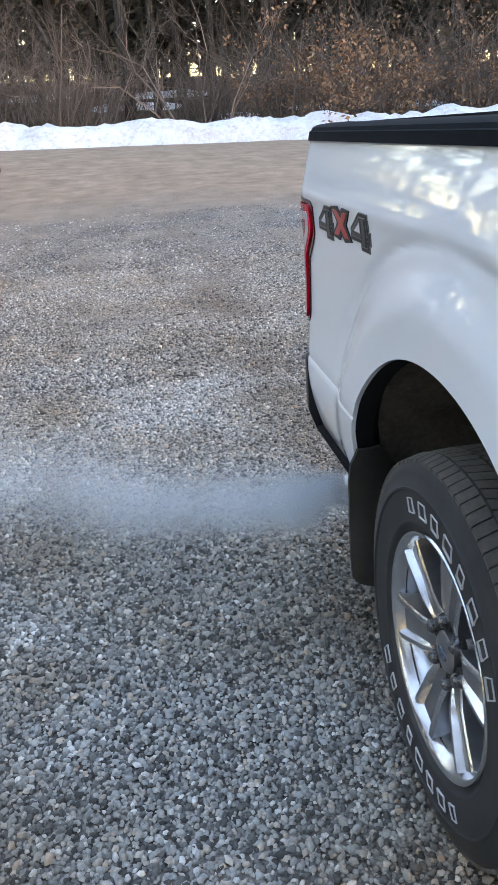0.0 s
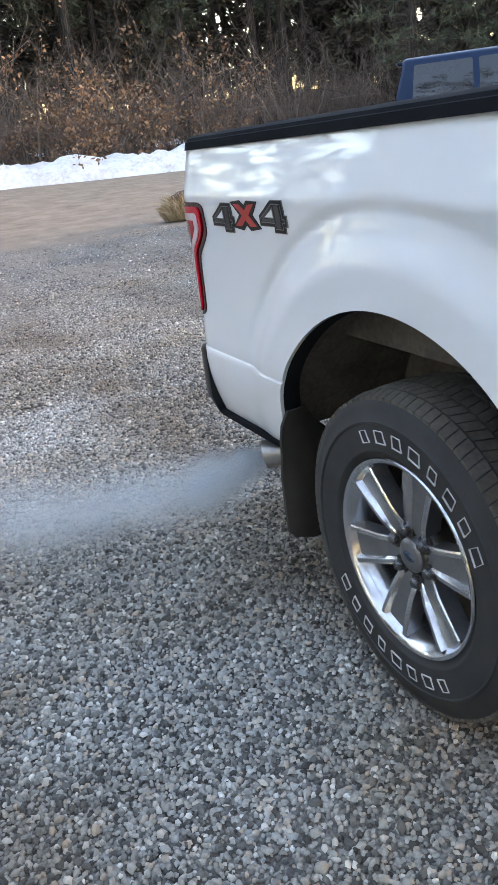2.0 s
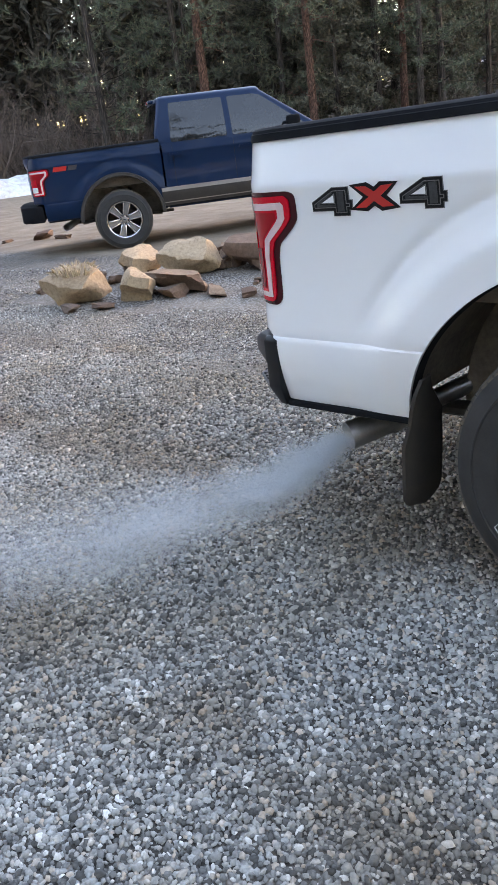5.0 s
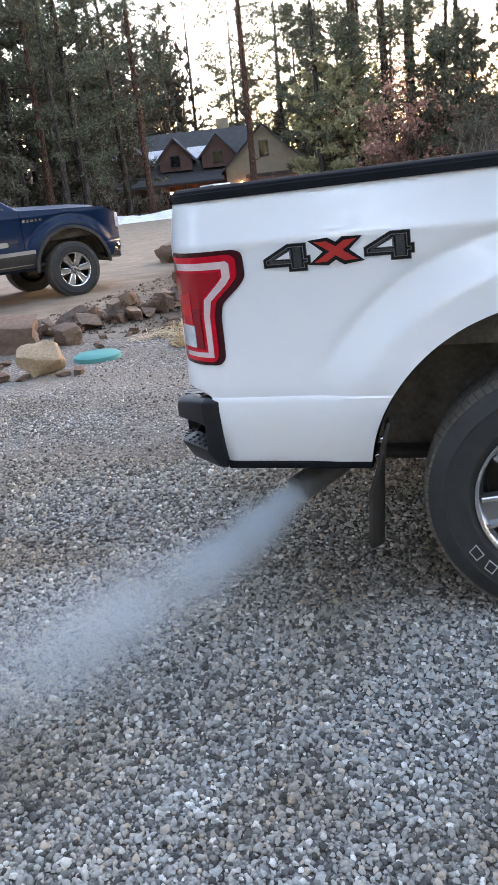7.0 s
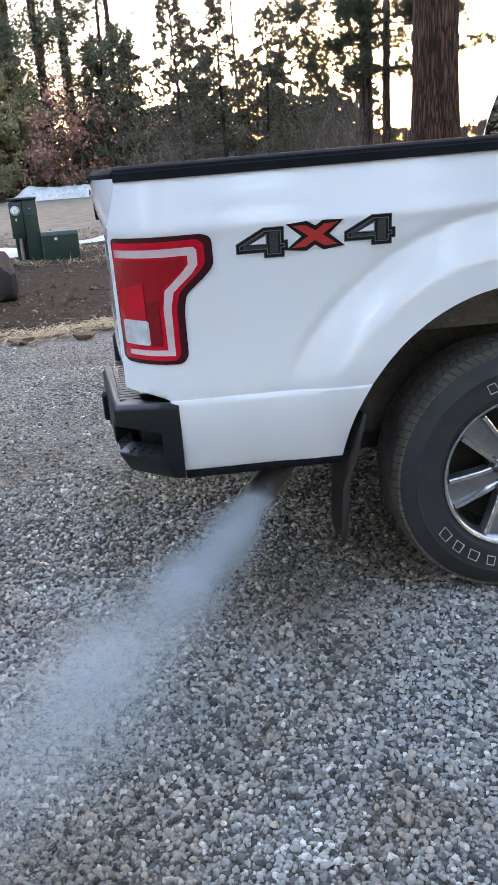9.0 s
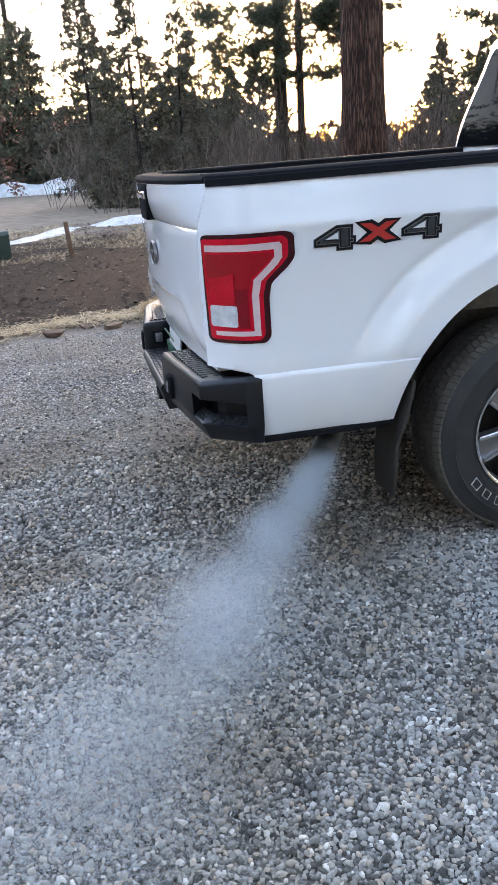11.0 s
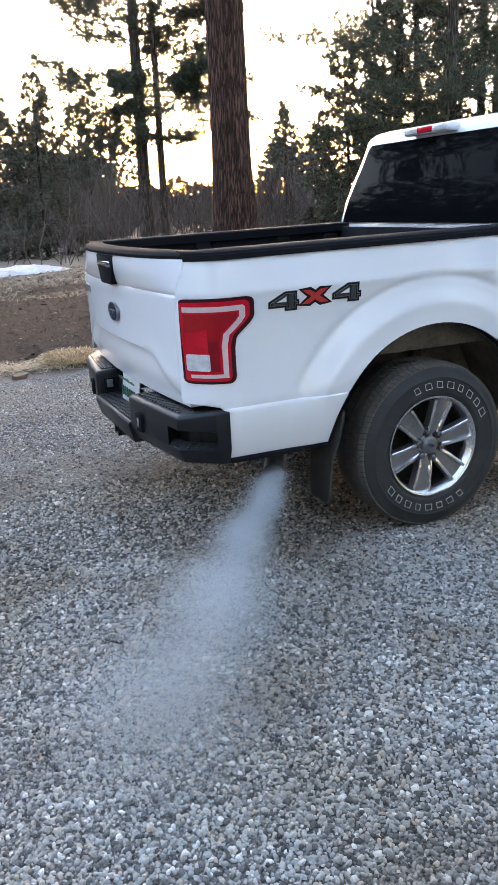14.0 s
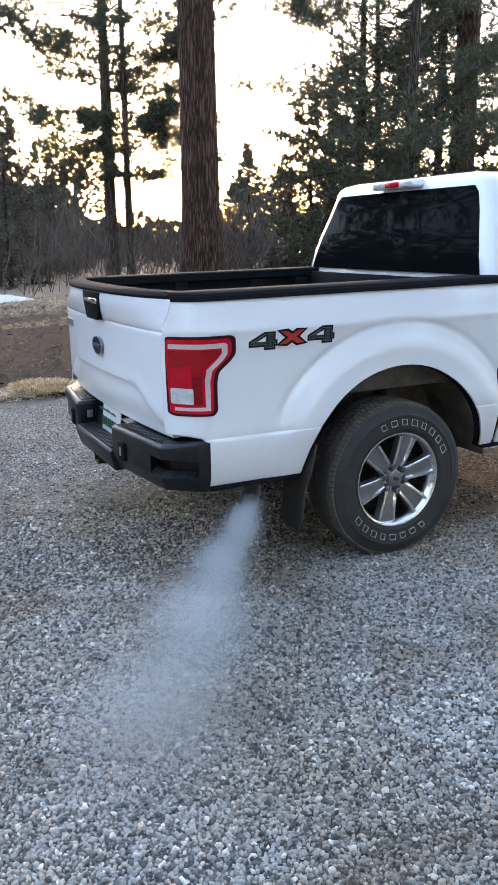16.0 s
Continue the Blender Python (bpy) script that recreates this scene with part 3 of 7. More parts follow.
def pickup(name, m, paint, label, white):
    """A crew-cab pickup truck with all its parts. white: the one that the camera passes closely."""
    truck = empty(name, m, label, "pickup truck")
    trim = BLACK_PLASTIC if white else GREY_TRIM
    for side in (-1, 1):
        part("bed_side", side_panel(TAIL, 0.632, side, 0.0125 if white and side < 0 else 0.045), paint, truck, angle=28)
        part("cab_side", side_panel(0.660, 2.965, side), paint, truck, angle=28)
        part("front_fender", side_panel(2.975, NOSE, side), paint, truck, angle=28)
        for xa, xb in ((TAIL + 0.155, -0.555), (0.57, 3.1)):
            bm = bmesh.new()
            box(bm, (xa, min(side * 0.90, side * 0.962), 0.485), (xb, max(side * 0.90, side * 0.962), 0.507), 0.006)
            part("sill_strip", bm, BLACK_PLASTIC, truck)
        for cx in (0.0, WHEELBASE):
            bm = bmesh.new()
            r = ARCH_R + 0.02
            lathe(bm, [(r, side * 0.55), (r, side * 0.955), (r - 0.012, side * 0.97)], 40, "y", (cx, 0, ARCH_Z), 0.03, math.pi - 0.22)
            lathe(bm, [(r, side * 0.55), (0.02, side * 0.545)], 40, "y", (cx, 0, ARCH_Z), -0.10, math.pi + 0.10)
            part("wheel_well", bm, LINER, truck, "dusty black wheel well liner")
            lo, hi = sorted((side * 0.834, side * 0.842))
            part("inner_panel", box(bmesh.new(), (cx - 0.56, lo, 0.846), (cx + 0.56, hi, 1.0), 0.002), LINER, truck, "dusty inner panel above the wheel")
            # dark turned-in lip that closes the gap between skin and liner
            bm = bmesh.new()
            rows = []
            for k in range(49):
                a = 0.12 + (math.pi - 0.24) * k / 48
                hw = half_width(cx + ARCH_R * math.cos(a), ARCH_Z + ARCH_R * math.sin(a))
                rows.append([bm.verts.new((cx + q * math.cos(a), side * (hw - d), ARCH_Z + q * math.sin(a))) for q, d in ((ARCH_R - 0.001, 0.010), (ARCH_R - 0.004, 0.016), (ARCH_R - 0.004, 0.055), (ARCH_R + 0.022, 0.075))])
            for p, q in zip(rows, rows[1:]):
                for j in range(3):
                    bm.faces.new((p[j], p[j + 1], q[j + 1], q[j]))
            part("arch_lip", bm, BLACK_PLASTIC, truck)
            if not white:
                bm = lathe(bmesh.new(), [(ARCH_R - 0.012, side * 1.0), (ARCH_R - 0.004, side * 1.028), (ARCH_R + 0.034, side * 1.026), (ARCH_R + 0.042, side * 1.012)], 44, "y", (cx, 0, ARCH_Z), 0.02, math.pi - 0.02)
                part("arch_moulding", bm, trim, truck, "grey arch moulding")
        if not white:
            for xa, xb in ((0.575, 3.11),):
                low = [(xa, 0.50), (xb, 0.50), (xb, 0.70), (xa, 0.70)]
                part("lower_cladding", on_side(low, side, 0.006, 0.01, 0.08), trim, truck, "dark grey-brown lower cladding")
                part("trim_strip", on_side(rect(xa, xb, 0.700, 0.752), side, 0.010, 0.012, 0.08), BEIGE_TRIM, truck, "beige strip along the doors")
                part("trim_strip", on_side(rect(xa, xb - 0.05, 0.545, 0.558), side, 0.012, 0.012, 0.08), BEIGE_TRIM, truck, "thin beige line along the sill")
            for k in range(5):
                part("fender_badge", on_side(rect(2.995 + 0.062 * k, 3.040 + 0.062 * k, 1.135, 1.172), side, 0.006, 0.008, 0.05), CHROME, truck, "small chrome bar")
            part("door_badge", on_side(rounded(rect(2.60, 2.74, 0.83, 0.90), 0.03), side, 0.006, 0.008, 0.05), ALLOY_DARK, truck, "small grey shield shape")
            if side < 0:
                part("bed_decal", on_side([(-0.86, 1.14), (-0.68, 1.14), (-0.66, 1.20), (-0.84, 1.20)], side, 0.003, 0.005, 0.05), DECAL_RED, truck, "red slanted bar")
                part("bed_decal", on_side([(-0.66, 1.14), (-0.54, 1.14), (-0.52, 1.20), (-0.64, 1.20)], side, 0.003, 0.005, 0.05), DECAL_GREY, truck, "grey slanted bar")
            for xa in (0.66, 1.66):
                part("door_handle", on_side(rounded(rect(xa + 0.08, xa + 0.28, 1.16, 1.19), 0.01), side, 0.04, 0.03), paint, truck)
        # door gaps
        for xg in (0.80, 1.67) if white else (0.80, 1.67, 2.88):
            part("door_gap", on_side(rect(xg, xg + 0.006, 0.52, 1.30), side, 0.0012, 0.004, 0.05), DECAL_BLACK, truck)
    # bed: floor, inner walls, caps
    bm = bmesh.new()
    box(bm, (-1.18, -0.80, 0.84), (0.54, 0.80, 0.87))
    for k in range(9):
        box(bm, (-1.16, -0.66 + 0.16 * k - 0.04, 0.87), (0.53, -0.66 + 0.16 * k + 0.04, 0.882), 0.004, 1)
    part("bed_floor", bm, BLACK_PLASTIC, truck, "ribbed black bed liner")
    for side in (-1, 1):
        lo, hi = sorted((side * 0.80, side * 0.83))
        part("bed_wall", box(bmesh.new(), (-1.125, lo, 0.85), (0.54, hi, 1.36), 0.006), BLACK_PLASTIC, truck)
        bm = bmesh.new()
        for x in (-0.95, -0.5, 0.05, 0.4):
            lo, hi = sorted((side * 0.775, side * 0.805))
            box(bm, (x, lo, 0.9), (x + 0.10, hi, 1.34), 0.01, 1)
        lo, hi = sorted((side * 0.62, side * 0.80))
        box(bm, (-0.5, lo, 0.87), (0.52, hi, 1.06), 0.04, 2)
        part("bed_rib", bm, BLACK_PLASTIC, truck)
        bm = bmesh.new()
        sec = [(0.775, 1.335), (0.775, 1.378), (0.785, 1.385), (0.905, 1.387), (0.938, 1.384), (0.952, 1.378), (0.956, 1.370), (0.961, 1.368), (0.9655, 1.346), (0.93, 1.344)]
        rows = []
        for x in [-1.156, -1.145, -1.13, -1.115, -1.10, -1.08, -1.06, -1.04, -1.02, -1.0, -0.8, -0.5, -0.2, 0.1, 0.4, 0.632]:
            dz, k = 0.012 * (x + 0.7), min(0.0, half_width(x, 1.352) - half_width(-1.0, 1.352)) * (x < -1.0)
            rows.append([bm.verts.new((x, side * (y + (k if y > 0.85 else 0)), z + dz)) for y, z in sec])
        for a, b in zip(rows, rows[1:]):
            for j in range(len(sec)):
                bm.faces.new((a[j], a[(j + 1) % len(sec)], b[(j + 1) % len(sec)], b[j]))
        bm.faces.new(rows[0]), bm.faces.new(rows[-1])
        rail = part("rail_cap", bm, BLACK_PLASTIC, truck, "black plastic bed rail cap", angle=22)
        taillight(truck, side)
        if side < 0:
            four_by_four(truck, side) if white else None
    part("bulkhead", box(bmesh.new(), (0.53, -0.82, 0.85), (0.555, 0.82, 1.375), 0.008), BLACK_PLASTIC, truck)
    # tailgate
    bm = bmesh.new()
    ys = [-0.865 + 1.730 * k / 46 for k in range(47)]
    zs = [0.726, 0.75, 0.775, 0.80, 0.83, 0.86, 0.88, 0.90, 0.92, 0.94, 0.96, 0.98, 1.02, 1.08, 1.13, 1.17, 1.19, 1.198, 1.205, 1.212, 1.22, 1.24, 1.26, 1.28, 1.30, 1.32, 1.335, 1.35]
    sheet(bm, ys, zs, lambda y, z: (tail_x(y * 0.978, z), y * (half_width(tail_edge(z), z) - 0.0045) / 0.865, z))
    thicken(bm, (0.06, 0, 0))
    gate = part("tailgate", bm, paint, truck, "plain tailgate with a stamped lower panel", angle=35)
    bm = bmesh.new()
    rows = []
    for k in range(41):
        y = -0.838 + 1.676 * k / 40
        x = tail_x(y, 1.345)
        rows.append([bm.verts.new((x + dx, y, z)) for dx, z in ((-0.002, 1.349), (-0.004, 1.362), (0.006, 1.374), (0.022, 1.379), (0.10, 1.380), (0.105, 1.349))])
    for p, q in zip(rows, rows[1:]):
        for j in range(6):
            bm.faces.new((p[j], p[(j + 1) % 6], q[(j + 1) % 6], q[j]))
    bm.faces.new(rows[0]), bm.faces.new(rows[-1][::-1])
    part("gate_cap", bm, BLACK_PLASTIC, gate, "black moulding along the tailgate top")
    # handle: a dark tapered recess with a chrome lever
    bm = bmesh.new()
    poly = [(-0.155, 1.347), (0.155, 1.347), (0.15, 1.30), (0.105, 1.215), (0.09, 1.205), (-0.09, 1.205), (-0.105, 1.215), (-0.15, 1.30)]
    prism(bm, poly, -1.272, -1.22, "x", 0.006)
    handle = part("handle_bezel", bm, BLACK_PLASTIC, gate, "black handle surround")
    part("lever", box(bmesh.new(), (-1.283, -0.115, 1.288), (-1.262, 0.115, 1.318), 0.008), CHROME if white else trim, gate, "chrome lever")
    bm = lathe(bmesh.new(), [(0.0, -0.012), (0.055, -0.012), (0.058, -0.008)], 40, "x")
    bmesh.ops.transform(bm, matrix=Matrix.Translation((-1.240, 0, 1.065)) @ Matrix.Diagonal((1, 1.45, 0.82, 1)), verts=bm.verts)
    badge = part("oval_badge", bm, BADGE_BLUE, gate, "dark blue oval badge with a chrome edge")
    bm = lathe(bmesh.new(), [(0.0555, -0.010), (0.057, -0.014), (0.060, -0.013), (0.061, -0.002)], 40, "x")
    bmesh.ops.transform(bm, matrix=Matrix.Translation((-1.240, 0, 1.065)) @ Matrix.Diagonal((1, 1.45, 0.82, 1)), verts=bm.verts)
    part("badge_edge", bm, ALLOY_DARK, gate)
    bm = bmesh.new()
    for k in range(4):
        box(bm, (-1.257, -0.05 + 0.027 * k, 1.056), (-1.2515, -0.036 + 0.027 * k, 1.074), 0.001, 1)
    part("badge_marking", bm, DECAL_GREY, gate)
    for k in range(4):
        y = 0.80 - 0.045 * k
        part("model_badge", box(bmesh.new(), (tail_x(y, 1.12) - 0.006, y - 0.036, 1.105), (tail_x(y, 1.12) + 0.02, y, 1.15), 0.003, 1), ALLOY_DARK, gate, "small grey bar badge")
    # corner post between light and gate
    for side in (-1, 1):
        lo, hi = sorted((side * 0.84, side * 0.80))
        part("corner_post", box(bmesh.new(), (-1.145, lo, 0.78), (-1.05, hi, 1.33), 0.01), paint, truck)
    bumper(truck) if white else plain_bumper(truck, trim)
    cab(truck, paint, white)
    front_end(truck, paint, white, trim)
    # mud flaps
    if white:
        for side in (-1, 1):
            bm = bmesh.new()
            rows = []
            for z, x, y0, y1 in ((0.645, -0.508, 0.93, 0.992), (0.60, -0.523, 0.90, 1.006), (0.55, -0.536, 0.85, 1.008), (0.50, -0.547, 0.80, 1.004), (0.42, -0.556, 0.785, 0.997), (0.30, -0.563, 0.78, 0.993), (0.235, -0.566, 0.785, 0.988), (0.212, -0.567, 0.80, 0.970), (0.203, -0.567, 0.83, 0.94)):
                rows.append([bm.verts.new((x + 0.012 * math.sin(2.2 * u) - (0.02 * max(0, u - 0.82) / 0.18 if z < 0.45 else 0.0), side * (y0 + (y1 - y0) * u), z)) for u in (0, 0.25, 0.5, 0.75, 0.9, 1.0)])
            for a, b in zip(rows, rows[1:]):
                for j in range(5):
                    bm.faces.new((a[j], a[j + 1], b[j + 1], b[j]))
            thicken(bm, (0.012, 0, 0))
            flap = part("mud_flap", bm, FLAP, truck, "dusty black moulded mud flap")
            for z in (0.575, 0.52):
                bm = lathe(bmesh.new(), [(0.0, 0.016), (0.006, 0.016), (0.009, 0.006), (0.009, 0.0)], 12, "x")
                bmesh.ops.translate(bm, vec=(-0.53 + (z - 0.575) * 0.35, side * 0.93, z), verts=bm.verts)
                part("flap_bolt", bm, CHROME, flap)
    # running gear
    bm = bmesh.new()
    tube(bm, [(0, -0.78, 0.395), (0, 0.78, 0.395)], 0.055, 14)
    bmesh.ops.create_uvsphere(bm, u_segments=16, v_segments=10, radius=0.15, matrix=Matrix.Translation((0, 0.05, 0.395)))
    part("rear_axle", bm, UNDERBODY, truck)
    bm = bmesh.new()
    for side in (-1, 1):
        box(bm, (-1.15, side * 0.48 - 0.04, 0.55), (4.2, side * 0.48 + 0.04, 0.70), 0.01, 1)
        box(bm, (-0.7, side * 0.60 - 0.035, 0.40), (0.75, side * 0.60 + 0.035, 0.44), 0.01, 1)
        tube(bm, [(0.08, side * 0.62, 0.36), (0.16, side * 0.60, 0.80)], 0.032, 10)
    for x in (-0.85, 1.2, 2.4):
        box(bm, (x, -0.48, 0.56), (x + 0.09, 0.48, 0.66), 0.01, 1)
    part("chassis_frame", bm, UNDERBODY, truck)
    part("underbody", box(bmesh.new(), (0.62, -0.86, 0.50), (4.1, 0.86, 0.56), 0.02), UNDERBODY, truck)
    part("spare_wheel", lathe(bmesh.new(), [(0.2, 0.50), (0.33, 0.48), (0.37, 0.53), (0.37, 0.60), (0.33, 0.66), (0.2, 0.64)], 40, "z", (-0.68, 0, 0)), RUBBER, truck)
    # exhaust, ending at the side behind the wheel
    bm = bmesh.new()
    tube(bm, [(0.9, -0.36, 0.52), (0.2, -0.36, 0.60), (-0.35, -0.38, 0.56), (-0.55, -0.48, 0.50), (-0.68, -0.68, 0.44)], 0.034, 16)
    pipe = part("exhaust_pipe", bm, STEEL, truck, "steel exhaust pipe")
    bm = bmesh.new()
    d = Vector((-0.165, -0.275, -0.055))
    p0 = Vector((-0.655, -0.645, 0.447))
    tube(bm, [p0, p0 + d * 0.1, p0 + d], [0.040, 0.046, 0.048], 28, cap=False)
    tube(bm, [p0 + d, p0 + d * 0.97, p0 + d * 0.1], [0.048, 0.043, 0.040], 28, cap=False)
    part("tail_pipe_tip", bm, STEEL, pipe, "polished steel tip")
    # wheels
    for cx in (0.0, WHEELBASE):
        for side in (-1, 1):
            w = wheel_rim(truck, 6, radians(14), True)
            w.matrix_local = pose(cx, side * 0.862, 0.398, 0, (9 if cx else 0), 0 if side < 0 else 180)
            wheel_tyre(w, white and side < 0 and cx == 0)
    return truck


def tread_plate(bm, corners, z, rows, cols):
    """Small raised treads over a four-cornered patch."""
    a, b, c, d = [Vector(p) for p in corners]
    for i in range(rows):
        for j in range(cols):
            u, v = (i + 0.5) / rows, (j + 0.5) / cols
            p = (a * (1 - u) + b * u) * (1 - v) + (d * (1 - u) + c * u) * v
            box(bm, (p.x - 0.007, p.y - 0.011, z - 0.002), (p.x + 0.007, p.y + 0.011, z + 0.005))


def bumper(truck):
    """The folded steel bumper: two wings with step plates, a sunk middle step, corner steps and small lamps."""
    bm = bmesh.new()
    prism(bm, [(-1.15, 0.66), (-1.17, 0.66), (-1.185, 0.582), (-1.302, 0.572), (-1.312, 0.556), (-1.285, 0.462), (-1.15, 0.462)], -0.335, 0.335, "y", 0.004)
    body = part("rear_bumper", bm, POWDER, truck, "black powder-coated steel bumper with step plates", angle=20)
    for side in (-1, 1):
        s = side
        mid = [(-1.13, 0.325), (-1.282, 0.325), (-1.298, 0.340), (-1.246, 0.765), (-1.233, 0.866), (-1.098, 0.980), (-1.036, 0.988), (-1.036, 0.88), (-1.13, 0.84)]
        top = [(x + 0.012 * (i not in (0, 7, 8)), y + (0.012 if i in (0, 1) else -0.011 if i in (4, 5, 6) else 0.0)) for i, (x, y) in enumerate(mid)]
        low = [(x + 0.030 * (i in (1, 2, 3, 4, 5)), y + (0.012 if i in (0, 1) else -0.024 if i in (4, 5, 6) else 0.0)) for i, (x, y) in enumerate(mid)]
        bm = bmesh.new()
        rings = []
        for ring, z in ((top, 0.706), (mid, 0.690), (mid, 0.640), (mid, 0.556), (low, 0.487)):
            rings.append([bm.verts.new((x, s * y, z + (0.027 * sstep(0.87, 0.94, y) if z > 0.66 else 0))) for x, y in ring])
        n = len(top)
        for p, q in zip(rings, rings[1:]):
            for j in range(n):
                if p is rings[2] and j in (3, 4):
                    continue  # the corner step's opening
                bm.faces.new((p[j], p[(j + 1) % n], q[(j + 1) % n], q[j]))
        bm.faces.new(rings[0]), bm.faces.new(rings[-1][::-1])
        # pocket behind the opening
        o = [rings[2][j].co.copy() for j in (3, 4, 5)], [rings[3][j].co.copy() for j in (3, 4, 5)]
        inn = [Vector((p.x + 0.07, p.y - s * 0.06, p.z)) for p in o[0]], [Vector((p.x + 0.07, p.y - s * 0.06, p.z)) for p in o[1]]
        it, ib = [bm.verts.new(p) for p in inn[0]], [bm.verts.new(p) for p in inn[1]]
        ot, obb = [rings[2][j] for j in (3, 4, 5)], [rings[3][j] for j in (3, 4, 5)]
        for j in (0, 1):
            bm.faces.new((it[j], it[j + 1], ib[j + 1], ib[j]))
            bm.faces.new((ot[j], ot[j + 1], it[j + 1], it[j]))
            bm.faces.new((obb[j], obb[j + 1], ib[j + 1], ib[j]))
        for j in (0, 2):
            bm.faces.new((ot[j], it[j], ib[j], obb[j]))
        bmesh.ops.recalc_face_normals(bm, faces=bm.faces)
        bmesh.ops.bevel(bm, geom=[e for e in bm.edges if len(e.link_faces) == 2 and e.calc_face_angle(0) > 0.3], offset=0.006, segments=2, affect="EDGES", profile=0.5)
        wing = part("bumper_wing", bm, POWDER, body, angle=30)
        bm = bmesh.new()
        tread_plate(bm, [(-1.262, s * 0.365, 0), (-1.212, s * 0.83, 0), (-1.150, s * 0.83, 0), (-1.165, s * 0.365, 0)], 0.708, 15, 5)
        tagged(part("step_tread", bm, STEP_STEEL, body, smooth=False), kind="stuff")
        low_edge, high_edge = [Vector(p) for p in o[1]], [Vector((p.x + 0.045, p.y - s * 0.038, 0.578)) for p in o[1]]
        bm = bmesh.new()
        le, he = [bm.verts.new(p + Vector((0.004, -s * 0.004, 0.002))) for p in low_edge], [bm.verts.new(p) for p in high_edge]
        for j in (0, 1):
            bm.faces.new((le[j], le[j + 1], he[j + 1], he[j]))
        step = part("corner_step", bm, STEP_STEEL, body, "sloped step in the bumper corner")
        bm = bmesh.new()
        for j in (0, 1):
            for u in range(1, 5):
                for v in range(1, 4):
                    p = low_edge[j].lerp(low_edge[j + 1], u / 5).lerp(high_edge[j].lerp(high_edge[j + 1], u / 5), v / 4)
                    box(bm, (p.x - 0.005, p.y - 0.005, p.z - 0.004), (p.x + 0.005, p.y + 0.005, p.z + 0.004))
        tagged(part("step_tread", bm, STEP_STEEL, body, smooth=False), kind="stuff")
        # rear lamp and inner lamp
        ang = math.degrees(math.atan2(0.425, 0.052))
        mm = Matrix.Translation((-1.283, s * 0.47, 0.598)) @ pose(0, 0, 0, 0, 0, -s * (90 - ang) * 1.0)
        bm = box(bmesh.new(), (-0.016, -0.034, -0.047), (0.012, 0.034, 0.047), 0.012)
        bmesh.ops.transform(bm, matrix=mm, verts=bm.verts)
        lamp = part("bumper_lamp", bm, BLACK_PLASTIC, body, "small square lamp")
        bm = box(bmesh.new(), (-0.018, -0.012, -0.024), (0.0, 0.012, 0.024), 0.004)
        bmesh.ops.transform(bm, matrix=mm, verts=bm.verts)
        part("lens", bm, LAMP_LENS, body)
        bm = box(bmesh.new(), (-1.258, min(s * 0.318, s * 0.34), 0.60), (-1.195, max(s * 0.318, s * 0.34), 0.665), 0.004)
        part("bumper_lamp", bm, BLACK_PLASTIC, body)
        bm = box(bmesh.new(), (-1.245, min(s * 0.313, s * 0.33), 0.61), (-1.21, max(s * 0.313, s * 0.33), 0.655), 0.003)
        part("lens", bm, LAMP_LENS, body)
    bm = bmesh.new()
    tread_plate(bm, [(-1.296, -0.31, 0), (-1.296, 0.31, 0), (-1.205, 0.31, 0), (-1.205, -0.31, 0)], 0.578, 20, 5)
    tagged(part("step_tread", bm, STEP_STEEL, body, smooth=False), kind="stuff")
    bm = box(bmesh.new(), (-1.205, -0.155, 0.578), (-1.196, 0.155, 0.722), 0.003)
    bmesh.ops.rotate(bm, cent=(-1.2, 0, 0.58), matrix=Matrix.Rotation(radians(6), 3, "Y"), verts=bm.verts)
    plate = part("number_plate", bm, DECAL_WHITE, truck, "white and green number plate with plain bars")
    bm = bmesh.new()
    prism(bm, [(-0.15, 0.018), (-0.15, 0.026), (-0.11, 0.032), (-0.07, 0.026), (-0.02, 0.034), (0.03, 0.028), (0.08, 0.033), (0.15, 0.026), (0.15, 0.018)], 0, 0.003, "x")
    GREEN = Mat("plate_green", (0.02, 0.10, 0.06), 0.4).m
    bmesh.ops.translate(bm, vec=(-1.217, 0, 0.682), verts=bm.verts)
    part("plate_field", bm, GREEN, plate)
    for k in range(6):
        y = -0.115 + 0.042 * k
        part("plate_bar", box(bmesh.new(), (-1.2135, y, 0.612), (-1.206, y + 0.017, 0.662)), GREEN, plate)
    bm = bmesh.new()
    for lo, hi in (((-1.292, -0.038, 0.425), (-1.15, 0.038, 0.435)), ((-1.292, -0.038, 0.50), (-1.15, 0.038, 0.51)), ((-1.292, -0.038, 0.425), (-1.15, -0.028, 0.51)), ((-1.292, 0.028, 0.425), (-1.15, 0.038, 0.51))):
        box(bm, lo, hi, 0.002, 1)
    part("hitch_receiver", bm, POWDER, truck)


def plain_bumper(truck, trim):
    bm = bmesh.new()
    prism(bm, [(-1.08, -0.96), (-1.25, -0.93), (-1.38, -0.80), (-1.42, -0.4), (-1.42, 0.4), (-1.38, 0.80), (-1.25, 0.93), (-1.08, 0.96)], 0.50, 0.72, "z", 0.02)
    part("rear_bumper", bm, BLACK_PLASTIC, truck, "dark rear bumper")


